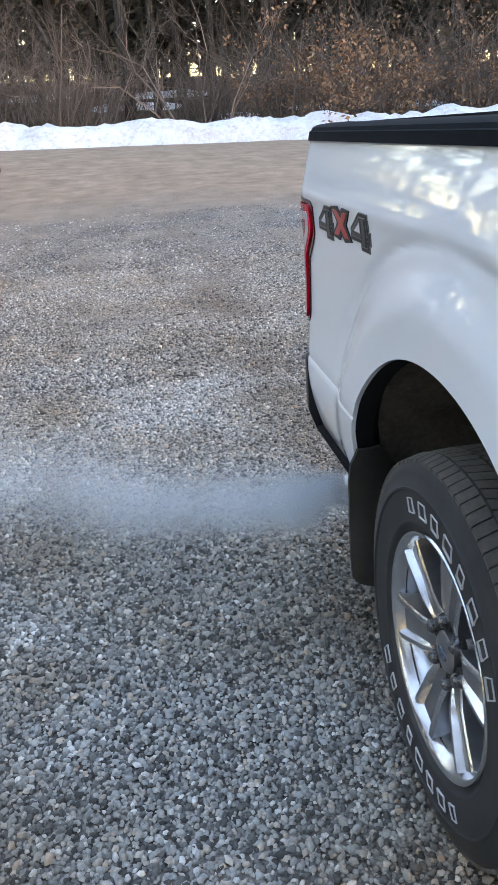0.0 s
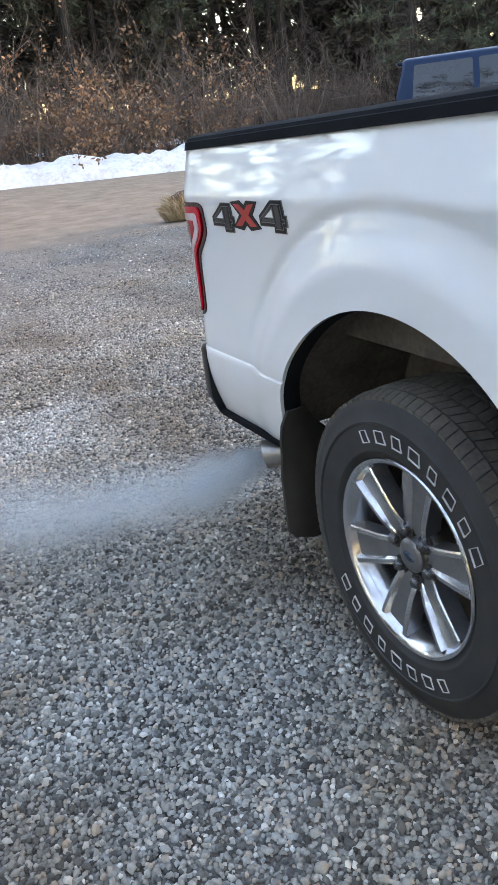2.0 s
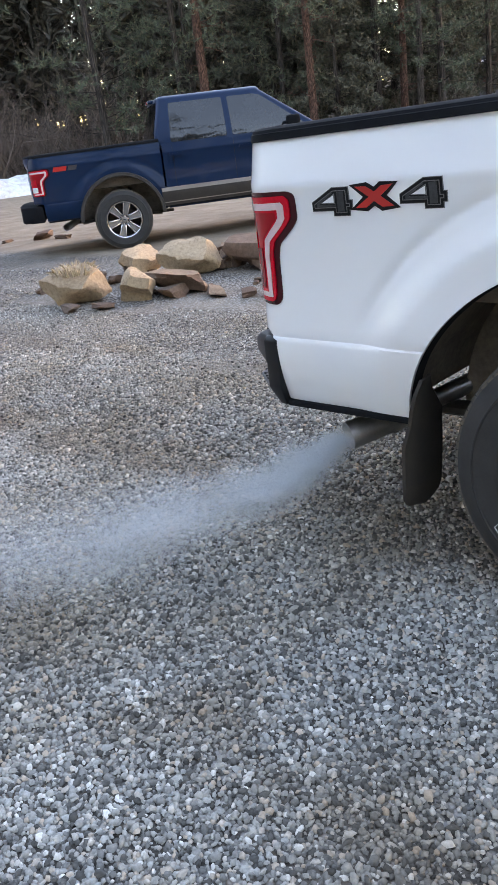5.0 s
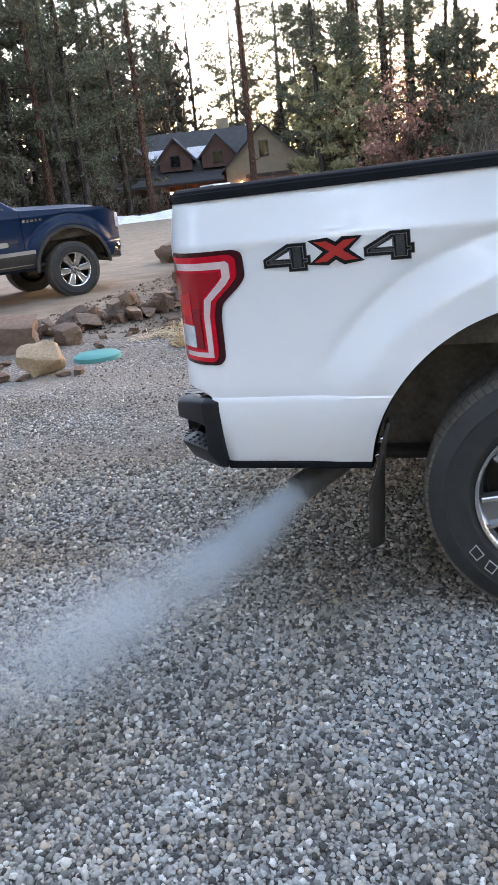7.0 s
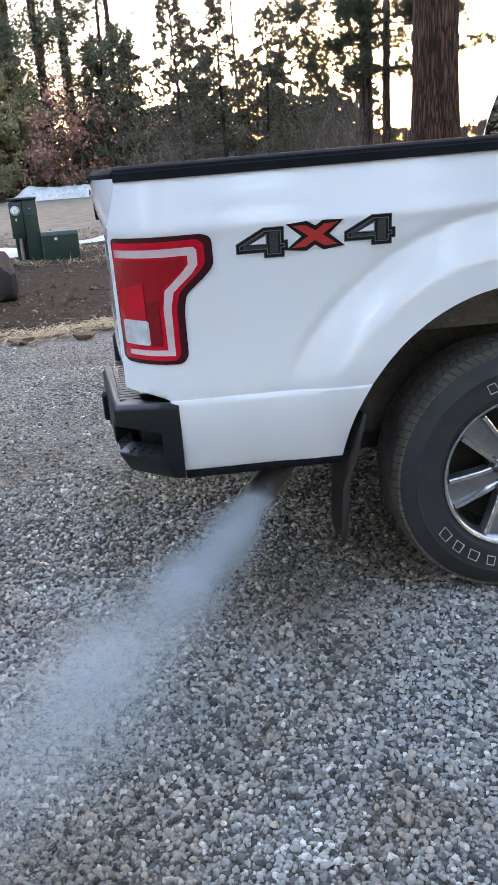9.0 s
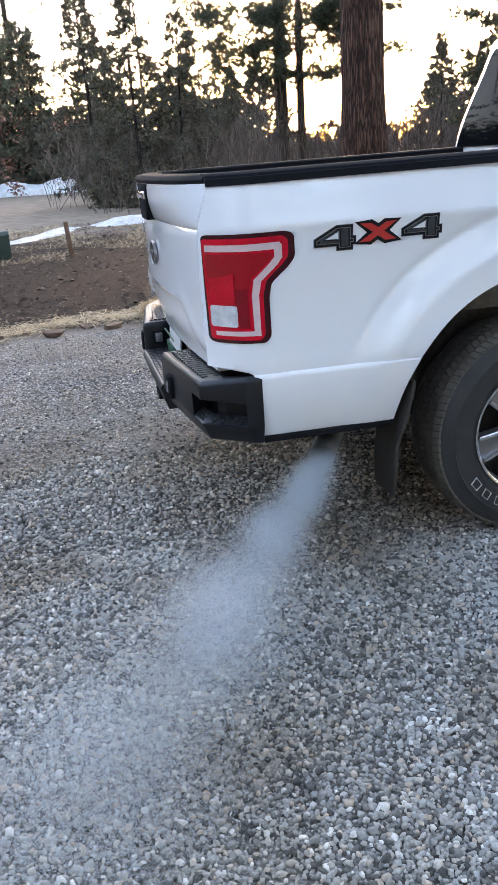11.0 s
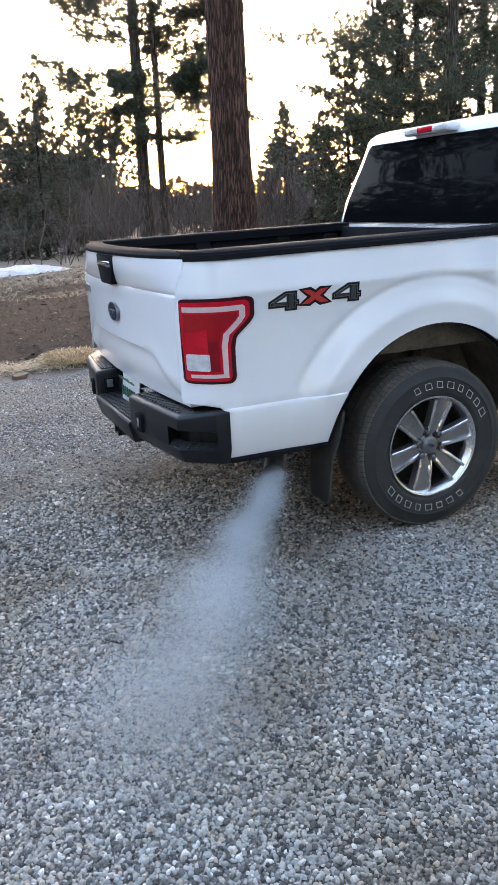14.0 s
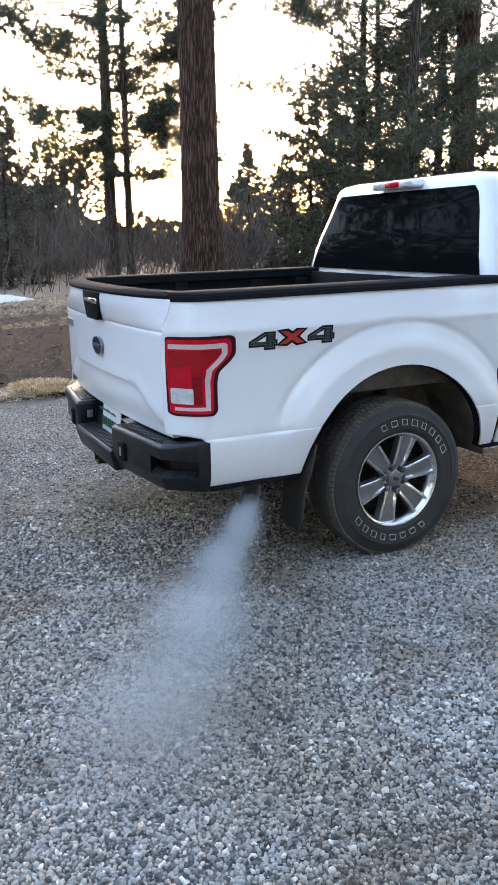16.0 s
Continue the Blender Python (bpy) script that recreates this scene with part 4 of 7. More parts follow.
def cab(truck, paint, white):
    """Upper cab: pillars and roof as one shell, with glass set into it."""
    def xr(z):  # rear of the cab
        return 0.585 + 0.115 * sstep(1.33, 1.92, z) ** 1.2
    def xf(z):  # windscreen
        return 3.00 - 0.88 * ((z - 1.30) / 0.62)
    def hw(z):
        return 0.945 - 0.20 * ((z - 1.30) / 0.58) ** 1.25
    bm = bmesh.new()
    levels = [1.30, 1.345, 1.40, 1.50, 1.62, 1.74, 1.84, 1.885]
    rings = []
    for z in levels:
        x0, x1, w = xr(z), xf(z), hw(z)
        ring = []
        for sx, sy in ((0, -1), (1, -1), (1, 1), (0, 1)):
            for u in ((0.0, 0.5, 1.0) if (sx, sy) in ((0, -1), (1, 1)) else (1.0, 0.5, 0.0)):
                cx, cy, r = (x0 + 0.05, x1 - 0.06)[sx], sy * (w - 0.05), 0.05
                if sx == 0:
                    px, py = cx - r * math.cos(u * math.pi / 2) if False else cx - r * math.sin((1 - u) * math.pi / 2), cy + sy * r * math.cos((1 - u) * math.pi / 2)
                else:
                    px, py = cx + r * math.sin((u if sy > 0 else u) * 0) , cy
                    px, py = cx + 0.06 * math.cos(u * math.pi / 2), cy + sy * r * math.sin(u * math.pi / 2)
                ring.append((px, py))
        rings.append(ring)
    # order each ring round the cab
    def turned(ring):
        mx = sum(p[0] for p in ring) / len(ring)
        return sorted(ring, key=lambda p: math.atan2(p[1], p[0] - mx))
    vr = [[bm.verts.new((px, py, z)) for px, py in turned(ring)] for ring, z in zip(rings, levels)]
    n = len(vr[0])
    for a, b in zip(vr, vr[1:]):
        for j in range(n):
            bm.faces.new((a[j], a[(j + 1) % n], b[(j + 1) % n], b[j]))
    # crowned roof
    top = turned(rings[-1])
    mx = (xr(1.885) + xf(1.885)) / 2
    prev = vr[-1]
    for k, (s, z) in enumerate(((0.975, 1.908), (0.93, 1.927), (0.80, 1.943), (0.5, 1.955))):
        cur = [bm.verts.new((mx + (px - mx) * (1 - (1 - s) * 0.45), py * s, z)) for px, py in top]
        for j in range(n):
            bm.faces.new((prev[j], prev[(j + 1) % n], cur[(j + 1) % n], cur[j]))
        prev = cur
    bm.faces.new(prev)
    shell = part("cab_shell", bm, paint, truck, "cab roof and pillars", angle=45)
    # rear window
    bm = bmesh.new()
    zs = [1.40, 1.45, 1.55, 1.65, 1.75, 1.83, 1.865]
    def rear(u, z):
        w = (hw(z) - 0.075) * (0.97 if z > 1.85 else 1)
        return (xr(z) - 0.006 - 0.012 * (1 - u * u), u * w, z)
    sheet(bm, [-1, -0.8, -0.4, 0, 0.4, 0.8, 1], zs, rear)
    thicken(bm, (0.02, 0, 0))
    part("rear_window", bm, GLASS, truck, "dark tinted rear window", angle=60)
    # side windows
    for side in (-1, 1):
        for xa, xb in ((0.80, 1.60), (1.68, 2.60)):
            bm = bmesh.new()
            pts = [(xa, 1.335), (xb + 0.12, 1.315), (min(xb, xf(1.82) - 0.10), 1.82), (xa + 0.06, 1.845)]
            if xb > 2:
                pts = [(xa, 1.335), (2.80, 1.325), (2.64, 1.45), (2.14, 1.82), (2.05, 1.84), (xa, 1.842)]
            else:
                pts = [(xa, 1.335), (xb, 1.335), (xb, 1.842), (xa + 0.05, 1.842)]
            pl = on_side(rounded(pts, 0.03), side, 0.004, 0.012, 0.09, lambda x, z: hw(z))
            part("side_window", pl, GLASS if white else SIDE_GLASS, truck, "tinted side window", angle=60)
        bm = box(bmesh.new(), (2.44, side * 1.0 - 0.0 if side > 0 else -1.16, 1.31), (2.62, 1.16 if side > 0 else -1.0, 1.50), 0.035)
        arm = box(bm, (2.52, min(side * 0.92, side * 1.02), 1.335), (2.60, max(side * 0.92, side * 1.02), 1.375), 0.01)
        part("door_mirror", arm, BLACK_PLASTIC, truck, "black door mirror")
    # windscreen
    bm = bmesh.new()
    sheet(bm, [-1, -0.5, 0, 0.5, 1], [1.34, 1.5, 1.7, 1.85], lambda u, z: (xf(z) + 0.004 + 0.02 * (1 - u * u), u * (hw(z) - 0.08), z))
    part("windscreen", bm, GLASS, truck)
    # high brake light in a white pod
    bm = box(bmesh.new(), (0.625, -0.21, 1.878), (0.72, 0.21, 1.925), 0.014)
    pod = part("brake_light", bm, paint, truck, "high brake light pod")
    part("red_lens", box(bmesh.new(), (0.620, -0.07, 1.886), (0.64, 0.07, 1.918), 0.005), RED_LENS, pod)
    for y in (-0.135, 0.135):
        part("cargo_lens", box(bmesh.new(), (0.621, y - 0.06, 1.886), (0.64, y + 0.06, 1.918), 0.005), CLEAR_LENS, pod)
    part("cab_back", box(bmesh.new(), (0.575, -0.935, 0.55), (0.605, 0.935, 1.34), 0.012), paint, truck)
    part("cowl", box(bmesh.new(), (0.60, -0.93, 1.26), (3.02, 0.93, 1.300), 0.01), paint, truck)


def front_end(truck, paint, white, trim):
    bm = bmesh.new()
    xs = [2.93, 3.05, 3.25, 3.6, 4.0, 4.25, 4.42, 4.52]
    def hood(u, v):
        x = xs[int(u)]
        crown = 0.045 * (1 - v * v) + 0.03 * sstep(0.80, 0.55, abs(v))
        z = side_top(x) - 0.004 + crown * sstep(4.6, 4.1, x)
        return (x, v * (half_width(x, side_top(x)) - 0.02), z)
    sheet(bm, range(len(xs)), [-1, -0.85, -0.72, -0.6, -0.3, 0, 0.3, 0.6, 0.72, 0.85, 1], hood)
    thicken(bm, (0, 0, -0.03))
    part("hood", bm, paint, truck, angle=35)
    bm = bmesh.new()
    box(bm, (4.44, -0.62, 0.72), (4.60, 0.62, 1.13), 0.03)
    for k in range(3):
        box(bm, (4.59, -0.60, 0.80 + 0.12 * k), (4.63, 0.60, 0.85 + 0.12 * k), 0.01, 1)
    part("grille", bm, CHROME, truck, "chrome barred grille")
    for side in (-1, 1):
        lo, hi = sorted((side * 0.60, side * 0.83))
        part("headlight", box(bmesh.new(), (4.30, lo, 0.90), (4.59, hi, 1.14), 0.04), CLEAR_LENS, truck, "clear headlight")
    part("front_bumper", prism(bmesh.new(), [(4.25, -0.93), (4.52, -0.88), (4.68, -0.5), (4.68, 0.5), (4.52, 0.88), (4.25, 0.93)], 0.47, 0.70, "z", 0.03), CHROME if not white else paint, truck)

# ---- ground ----
def ground_z(x, y):
    """The lie of the land: flat round the trucks, a rise to the road and a bank under the woods."""
    z = sstep(12, 36, -x) * min(0.65, max(0.0, (14 - y) * 0.03))
    z += 4.5 * sstep(42, 75, -x)
    z += 3.0 * sstep(70, 130, y)
    z += 0.08 * sstep(6.5, 3.2, math.hypot(x + 8.1, y - 6.6))
    z += 0.012 * noise.noise((x * 0.9, y * 0.9, 0.5)) * sstep(2.5, 6, abs(x) + max(0, y))
    return z


def ground_material():
    k = Mat("gravel_and_dirt", (0.2, 0.19, 0.18), 0.95, Specular_IOR_Level=0.08)
    pos = k.coords("Position")
    xyz = k.node("ShaderNodeSeparateXYZ")
    k.link(pos, xyz.inputs[0])
    wob = k.maths("MULTIPLY", k.maths("SUBTRACT", k.noise(0.35, 5, 0.6, pos), 0.5), 9.0)

    def band(v, lo, hi):
        n = k.node("ShaderNodeMapRange")
        n.interpolation_type = "SMOOTHSTEP"
        n.inputs["From Min"].default_value, n.inputs["From Max"].default_value = lo, hi
        k.link(v, n.inputs["Value"])
        return n.outputs[0]

    # stones, each cell with its own shade
    vor = k.node("ShaderNodeTexVoronoi")
    vor.inputs["Scale"].default_value = 46
    k.link(pos, vor.inputs["Vector"])
    cell = k.node("ShaderNodeSeparateColor")
    k.link(vor.outputs["Color"], cell.inputs[0])
    stones = k.ramp(cell.outputs[0], [(0.0, (0.15, 0.145, 0.138)), (0.35, (0.23, 0.222, 0.208)), (0.7, (0.32, 0.305, 0.282)), (0.88, (0.32, 0.27, 0.22)), (1.0, (0.45, 0.43, 0.395))])
    joint = k.ramp(vor.outputs["Distance"], [(0.32, (1, 1, 1)), (0.60, (0.24, 0.225, 0.21))])
    stones = k.mix(1.0, stones, joint, "MULTIPLY")
    patch = k.noise(0.7, 5, 0.62, pos)
    stones = k.mix(k.ramp(patch, [(0.42, (0, 0, 0)), (0.60, (0.6, 0.6, 0.6))]), stones, (0.235, 0.20, 0.165))
    # the same rut shading put into the ground colour; no ruts are modelled
    rut_shade = k.noise(0.8, 5, 0.62, pos, (0.55, 1.9, 1))
    stones = k.mix(1.0, stones, k.ramp(rut_shade, [(0.34, (0.84, 0.84, 0.85)), (0.54, (1.08, 1.08, 1.08))]), "MULTIPLY")
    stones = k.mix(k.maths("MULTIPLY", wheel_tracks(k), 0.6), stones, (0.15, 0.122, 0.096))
    dirt = k.ramp(k.noise(1.6, 8, 0.68, pos), [(0.3, (0.145, 0.112, 0.082)), (0.5, (0.205, 0.163, 0.122)), (0.72, (0.275, 0.225, 0.172))])
    tracks = k.noise(0.8, 4, 0.6, pos, (0.35, 3.0, 1))
    dirt = k.mix(0.25, dirt, k.ramp(tracks, [(0.35, (0.75, 0.73, 0.72)), (0.65, (1.1, 1.1, 1.1))]), "MULTIPLY")
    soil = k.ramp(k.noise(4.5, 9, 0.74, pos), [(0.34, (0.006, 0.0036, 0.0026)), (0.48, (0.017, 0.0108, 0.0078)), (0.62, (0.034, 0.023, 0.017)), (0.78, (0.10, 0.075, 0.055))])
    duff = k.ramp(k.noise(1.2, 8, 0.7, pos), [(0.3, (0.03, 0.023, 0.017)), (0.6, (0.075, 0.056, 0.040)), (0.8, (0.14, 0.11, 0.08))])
    # where each lies
    x, y = xyz.outputs[0], xyz.outputs[1]
    to_dirt = k.maths("MAXIMUM", band(k.maths("ADD", k.maths("MULTIPLY", x, -1.0), wob), 9, 17), band(k.maths("ADD", y, k.maths("MULTIPLY", wob, 0.25)), 3.6, 4.6))
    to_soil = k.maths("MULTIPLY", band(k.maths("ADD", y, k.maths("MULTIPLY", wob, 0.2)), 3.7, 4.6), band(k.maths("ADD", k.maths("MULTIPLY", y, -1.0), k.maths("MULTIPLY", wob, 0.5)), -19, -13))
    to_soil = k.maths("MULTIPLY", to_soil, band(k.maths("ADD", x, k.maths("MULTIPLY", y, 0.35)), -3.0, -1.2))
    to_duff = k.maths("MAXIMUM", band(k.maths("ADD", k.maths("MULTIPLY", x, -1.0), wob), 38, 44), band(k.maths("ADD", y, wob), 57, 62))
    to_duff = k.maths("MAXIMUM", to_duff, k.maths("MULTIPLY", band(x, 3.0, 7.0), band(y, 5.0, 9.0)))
    c = k.mix(to_dirt, stones, dirt)
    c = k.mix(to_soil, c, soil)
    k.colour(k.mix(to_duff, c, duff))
    h = k.maths("MULTIPLY", k.maths("SUBTRACT", 1.0, vor.outputs["Distance"]), k.maths("SUBTRACT", 1.0, k.maths("MULTIPLY", to_dirt, 0.75)))
    h = k.maths("ADD", k.maths("MULTIPLY", h, 0.5), k.noise(60, 6, 0.7, pos))
    k.bump(h, 0.7, 0.012)
    return k.m


def build_ground():
    def steps(near, far, a, b):
        out, v, s = [0.0], 0.0, near
        while v < far:
            v += s
            s = s * a + b
            out.append(v)
        return out
    pos = steps(0.5, 1900, 1.10, 0.0)
    axis = sorted({-v for v in pos} | set(pos))
    me_v = [(x - 2, y + 2, ground_z(x - 2, y + 2)) for x in axis for y in axis]
    n = len(axis)
    faces = [(i * n + j, (i + 1) * n + j, (i + 1) * n + j + 1, i * n + j + 1) for i in range(n - 1) for j in range(n - 1)]
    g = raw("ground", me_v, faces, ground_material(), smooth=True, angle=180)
    return tagged(g, "grey gravel drive running into a brown dirt road", "ground", kind="structure")


build_ground()



def ico_mesh():
    bm = bmesh.new()
    bmesh.ops.create_icosphere(bm, subdivisions=1, radius=1.0)
    v = np.array([p.co[:] for p in bm.verts])
    f = np.array([[p.index for p in face.verts] for face in bm.faces])
    bm.free()
    return v, f


ICO_V, ICO_F = ico_mesh()


def quats(n):
    """Random turns, as matrices."""
    q = rng.normal(size=(n, 4))
    q /= np.linalg.norm(q, axis=1, keepdims=True)
    w, x, y, z = q.T
    return np.stack([1 - 2 * (y * y + z * z), 2 * (x * y - z * w), 2 * (x * z + y * w), 2 * (x * y + z * w), 1 - 2 * (x * x + z * z), 2 * (y * z - x * w), 2 * (x * z - y * w), 2 * (y * z + x * w), 1 - 2 * (x * x + y * y)], 1).reshape(n, 3, 3)


def tipped(n, most=0.6):
    """Turns about the upright, each tipped a little to one side."""
    a, b, c = rng.uniform(0, TAU, n), rng.uniform(0, TAU, n), rng.uniform(0, most, n)
    k = np.stack([np.cos(b), np.sin(b), 0 * b], 1)
    z = 0 * a
    spin = np.stack([np.cos(a), -np.sin(a), z, np.sin(a), np.cos(a), z, z, z, z + 1], 1).reshape(n, 3, 3)
    kx = np.stack([z, z, k[:, 1], z, z, -k[:, 0], -k[:, 1], k[:, 0], z], 1).reshape(n, 3, 3)
    s, co = np.sin(c)[:, None, None], np.cos(c)[:, None, None]
    return (np.eye(3)[None] + s * kx + (1 - co) * np.einsum("nij,njk->nik", kx, kx)) @ spin


def many(name, centres, sizes, material, squash=(1.0, 0.8, 0.6), jag=0.30, base=None, turn=None, smooth=False):
    """Many small angular stones in one mesh."""
    bv, bf = base or (ICO_V, ICO_F)
    n = len(centres)
    shape = bv[None] * (1 + rng.uniform(-jag, jag, (n, len(bv), 1))) * (np.array(squash) * rng.uniform(0.75, 1.25, (n, 1, 3)))
    turn = quats(n) if turn is None else turn
    v = np.einsum("nij,nkj->nki", turn, shape) * sizes[:, None, None] + centres[:, None]
    f = (bf[None] + (np.arange(n) * len(bv))[:, None, None]).reshape(-1, bf.shape[1])
    me = bpy.data.meshes.new(name)
    me.vertices.add(v.size // 3)
    me.vertices.foreach_set("co", v.astype(np.float32).ravel())
    k = bf.shape[1]
    me.loops.add(f.size)
    me.loops.foreach_set("vertex_index", f.astype(np.int32).ravel())
    me.polygons.add(len(f))
    me.polygons.foreach_set("loop_start", np.arange(0, f.size, k, dtype=np.int32))
    me.update(calc_edges=True)
    return link_mesh(name, me, material, smooth=smooth, angle=180)


def bedded(x0, x1, y0, y1, gap):
    """Close-packed spots: a six-sided net with every knot pushed aside a little."""
    nx, ny = int((x1 - x0) / gap), int((y1 - y0) / (gap * 0.866))
    i, j = np.meshgrid(np.arange(nx), np.arange(ny), indexing="ij")
    x = x0 + (i + 0.5 * (j % 2)) * gap
    y = y0 + j * gap * 0.866
    p = np.column_stack([x.ravel(), y.ravel()])
    return p + rng.uniform(-0.42, 0.42, p.shape) * gap


def ring_stone(sides, low, high, top):
    """A squat angular stone: a wide ring, a narrower one turned against it, and a flat top."""
    v = [(math.cos(TAU * k / sides), math.sin(TAU * k / sides), low) for k in range(sides)]
    v += [(top * math.cos(TAU * (k + 0.5) / sides), top * math.sin(TAU * (k + 0.5) / sides), high) for k in range(sides)]
    f = []
    for k in range(sides):
        a, b = k, (k + 1) % sides
        f += [(a, b, sides + k), (b, sides + b, sides + k)]
    f += [(sides, sides + k, sides + k + 1) for k in range(1, sides - 1)]
    return np.array(v), np.array(f)


def loose_gravel():
    def lay(p, size, stone, name):
        z = np.array([ground_z(a, b) for a, b in p]) + size * rng.uniform(-0.10, 0.55, len(p))
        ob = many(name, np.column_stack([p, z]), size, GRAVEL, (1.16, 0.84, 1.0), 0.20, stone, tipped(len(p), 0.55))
        tagged(ob, "loose grey crushed gravel with a few brown and white stones", "gravel", kind="stuff")

    # packed where the drive is seen from nearest, wider apart further off
    p = bedded(-3.2, 0.9, -3.0, -0.6, 0.0119)
    lay(p, rng.lognormal(math.log(0.0070), 0.27, len(p)).clip(0.004, 0.0135), ring_stone(4, -0.2, 0.62, 0.70), "gravel")
    p = np.vstack([bedded(-4.7, -3.2, -3.0, 0.8, 0.0185), bedded(-3.2, 1.2, -0.6, 0.5, 0.0185)])
    lay(p, rng.lognormal(math.log(0.0085), 0.26, len(p)).clip(0.005, 0.016), ring_stone(3, -0.2, 0.6, 0.8), "gravel")
    p = np.vstack([bedded(-7.2, -4.7, -3.0, 1.6, 0.027), bedded(-4.7, 1.5, 0.5, 1.9, 0.027), bedded(-3.6, 1.5, 1.9, 3.9, 0.040)])
    lay(p, rng.lognormal(math.log(0.0074), 0.28, len(p)).clip(0.004, 0.015), ring_stone(3, -0.2, 0.5, 0.8), "gravel")
    n = 7000
    p = np.column_stack([-7.0 - 5.5 * rng.uniform(0, 1, n) ** 1.6, rng.uniform(-3.6, 3.0, n)])
    lay(p, rng.lognormal(math.log(0.010), 0.3, n).clip(0.006, 0.026), ring_stone(3, -0.15, 0.55, 0.8), "gravel")


loose_gravel()

# ---- trees and brush ----
def bark(name, dark, mid, light, plate=5.0):
    """Long scaly plates with dark furrows between."""
    k = Mat(name, mid, 0.95, Specular_IOR_Level=0.15)
    at = k.coords()
    mp = k.node("ShaderNodeMapping")
    mp.inputs["Scale"].default_value = (plate * 2.3, plate * 2.3, plate * 0.22)
    k.link(at, mp.inputs["Vector"])
    warp = k.node("ShaderNodeVectorMath")
    warp.operation = "ADD"
    nz = k.node("ShaderNodeTexNoise")
    nz.inputs["Scale"].default_value = 1.6
    nz.inputs["Detail"].default_value = 5
    k.link(mp.outputs[0], nz.inputs["Vector"])
    k.link(mp.outputs[0], warp.inputs[0])
    k.link(nz.outputs["Color"], warp.inputs[1])
    vor = k.node("ShaderNodeTexVoronoi")
    vor.feature = "DISTANCE_TO_EDGE"
    vor.inputs["Scale"].default_value = 1.0
    k.link(warp.outputs[0], vor.inputs["Vector"])
    edge = k.ramp(vor.outputs["Distance"], [(0.02, (0.12, 0.12, 0.12)), (0.26, (1, 1, 1))])
    flake = k.noise(7, 7, 0.7, at, (2, 2, 0.7))
    plates = k.ramp(flake, [(0.3, mid), (0.72, light)])
    k.colour(k.mix(edge, dark, plates))
    h = k.maths("ADD", k.maths("MULTIPLY", vor.outputs["Distance"], 2.2), k.maths("MULTIPLY", flake, 0.5))
    k.bump(h, 0.9, 0.04)
    return k.m


BARK_RED = bark("ponderosa_bark", (0.012, 0.008, 0.007), (0.066, 0.030, 0.021), (0.205, 0.112, 0.078), 12.0)
BARK_DARK = bark("dark_bark", (0.014, 0.012, 0.011), (0.042, 0.034, 0.029), (0.085, 0.068, 0.057))
BARK_BROWN = bark("brown_bark", (0.03, 0.024, 0.020), (0.095, 0.073, 0.060), (0.18, 0.14, 0.115), 9.0)
BARK_GREY = bark("grey_bark", (0.03, 0.026, 0.023), (0.09, 0.075, 0.065), (0.17, 0.14, 0.12))


def leafy(name, stops, rough=0.7):
    k = Mat(name, stops[0][1], rough, Specular_IOR_Level=0.2)
    isl = k.node("ShaderNodeNewGeometry").outputs["Random Per Island"]
    obr = k.node("ShaderNodeObjectInfo").outputs["Random"]
    c = k.ramp(isl, stops)
    shade = k.ramp(obr, [(0.0, (0.75, 0.78, 0.75)), (1.0, (1.2, 1.15, 1.1))])
    k.colour(k.mix(1.0, c, shade, "MULTIPLY"))
    return k.m


NEEDLES = leafy("pine_needles", [(0.0, (0.040, 0.050, 0.036)), (0.5, (0.062, 0.074, 0.050)), (0.85, (0.092, 0.102, 0.066)), (1.0, (0.150, 0.118, 0.078))])
FIR = leafy("fir_needles", [(0.0, (0.042, 0.043, 0.033)), (0.5, (0.068, 0.067, 0.049)), (1.0, (0.118, 0.106, 0.076))])
FAR_NEEDLES = leafy("far_needles", [(0.0, (0.030, 0.028, 0.022)), (0.5, (0.052, 0.047, 0.036)), (1.0, (0.092, 0.078, 0.057))])
JUNIPER = leafy("juniper_leaf", [(0.0, (0.13, 0.125, 0.070)), (0.5, (0.225, 0.210, 0.120)), (1.0, (0.33, 0.30, 0.19))])
OAK_LEAF = leafy("dry_oak_leaf", [(0.0, (0.11, 0.055, 0.032)), (0.5, (0.19, 0.105, 0.060)), (1.0, (0.27, 0.165, 0.10))])
RED_LEAF = leafy("dull_red_leaf", [(0.0, (0.12, 0.055, 0.045)), (0.5, (0.20, 0.10, 0.080)), (1.0, (0.28, 0.16, 0.12))])
TWIG = leafy("grey_twig", [(0.0, (0.060, 0.044, 0.038)), (0.5, (0.110, 0.083, 0.072)), (1.0, (0.185, 0.148, 0.13))], 0.9)
STRAW = leafy("dry_grass_blade", [(0.0, (0.28, 0.20, 0.115)), (0.5, (0.46, 0.345, 0.215)), (1.0, (0.62, 0.50, 0.34))], 0.85)


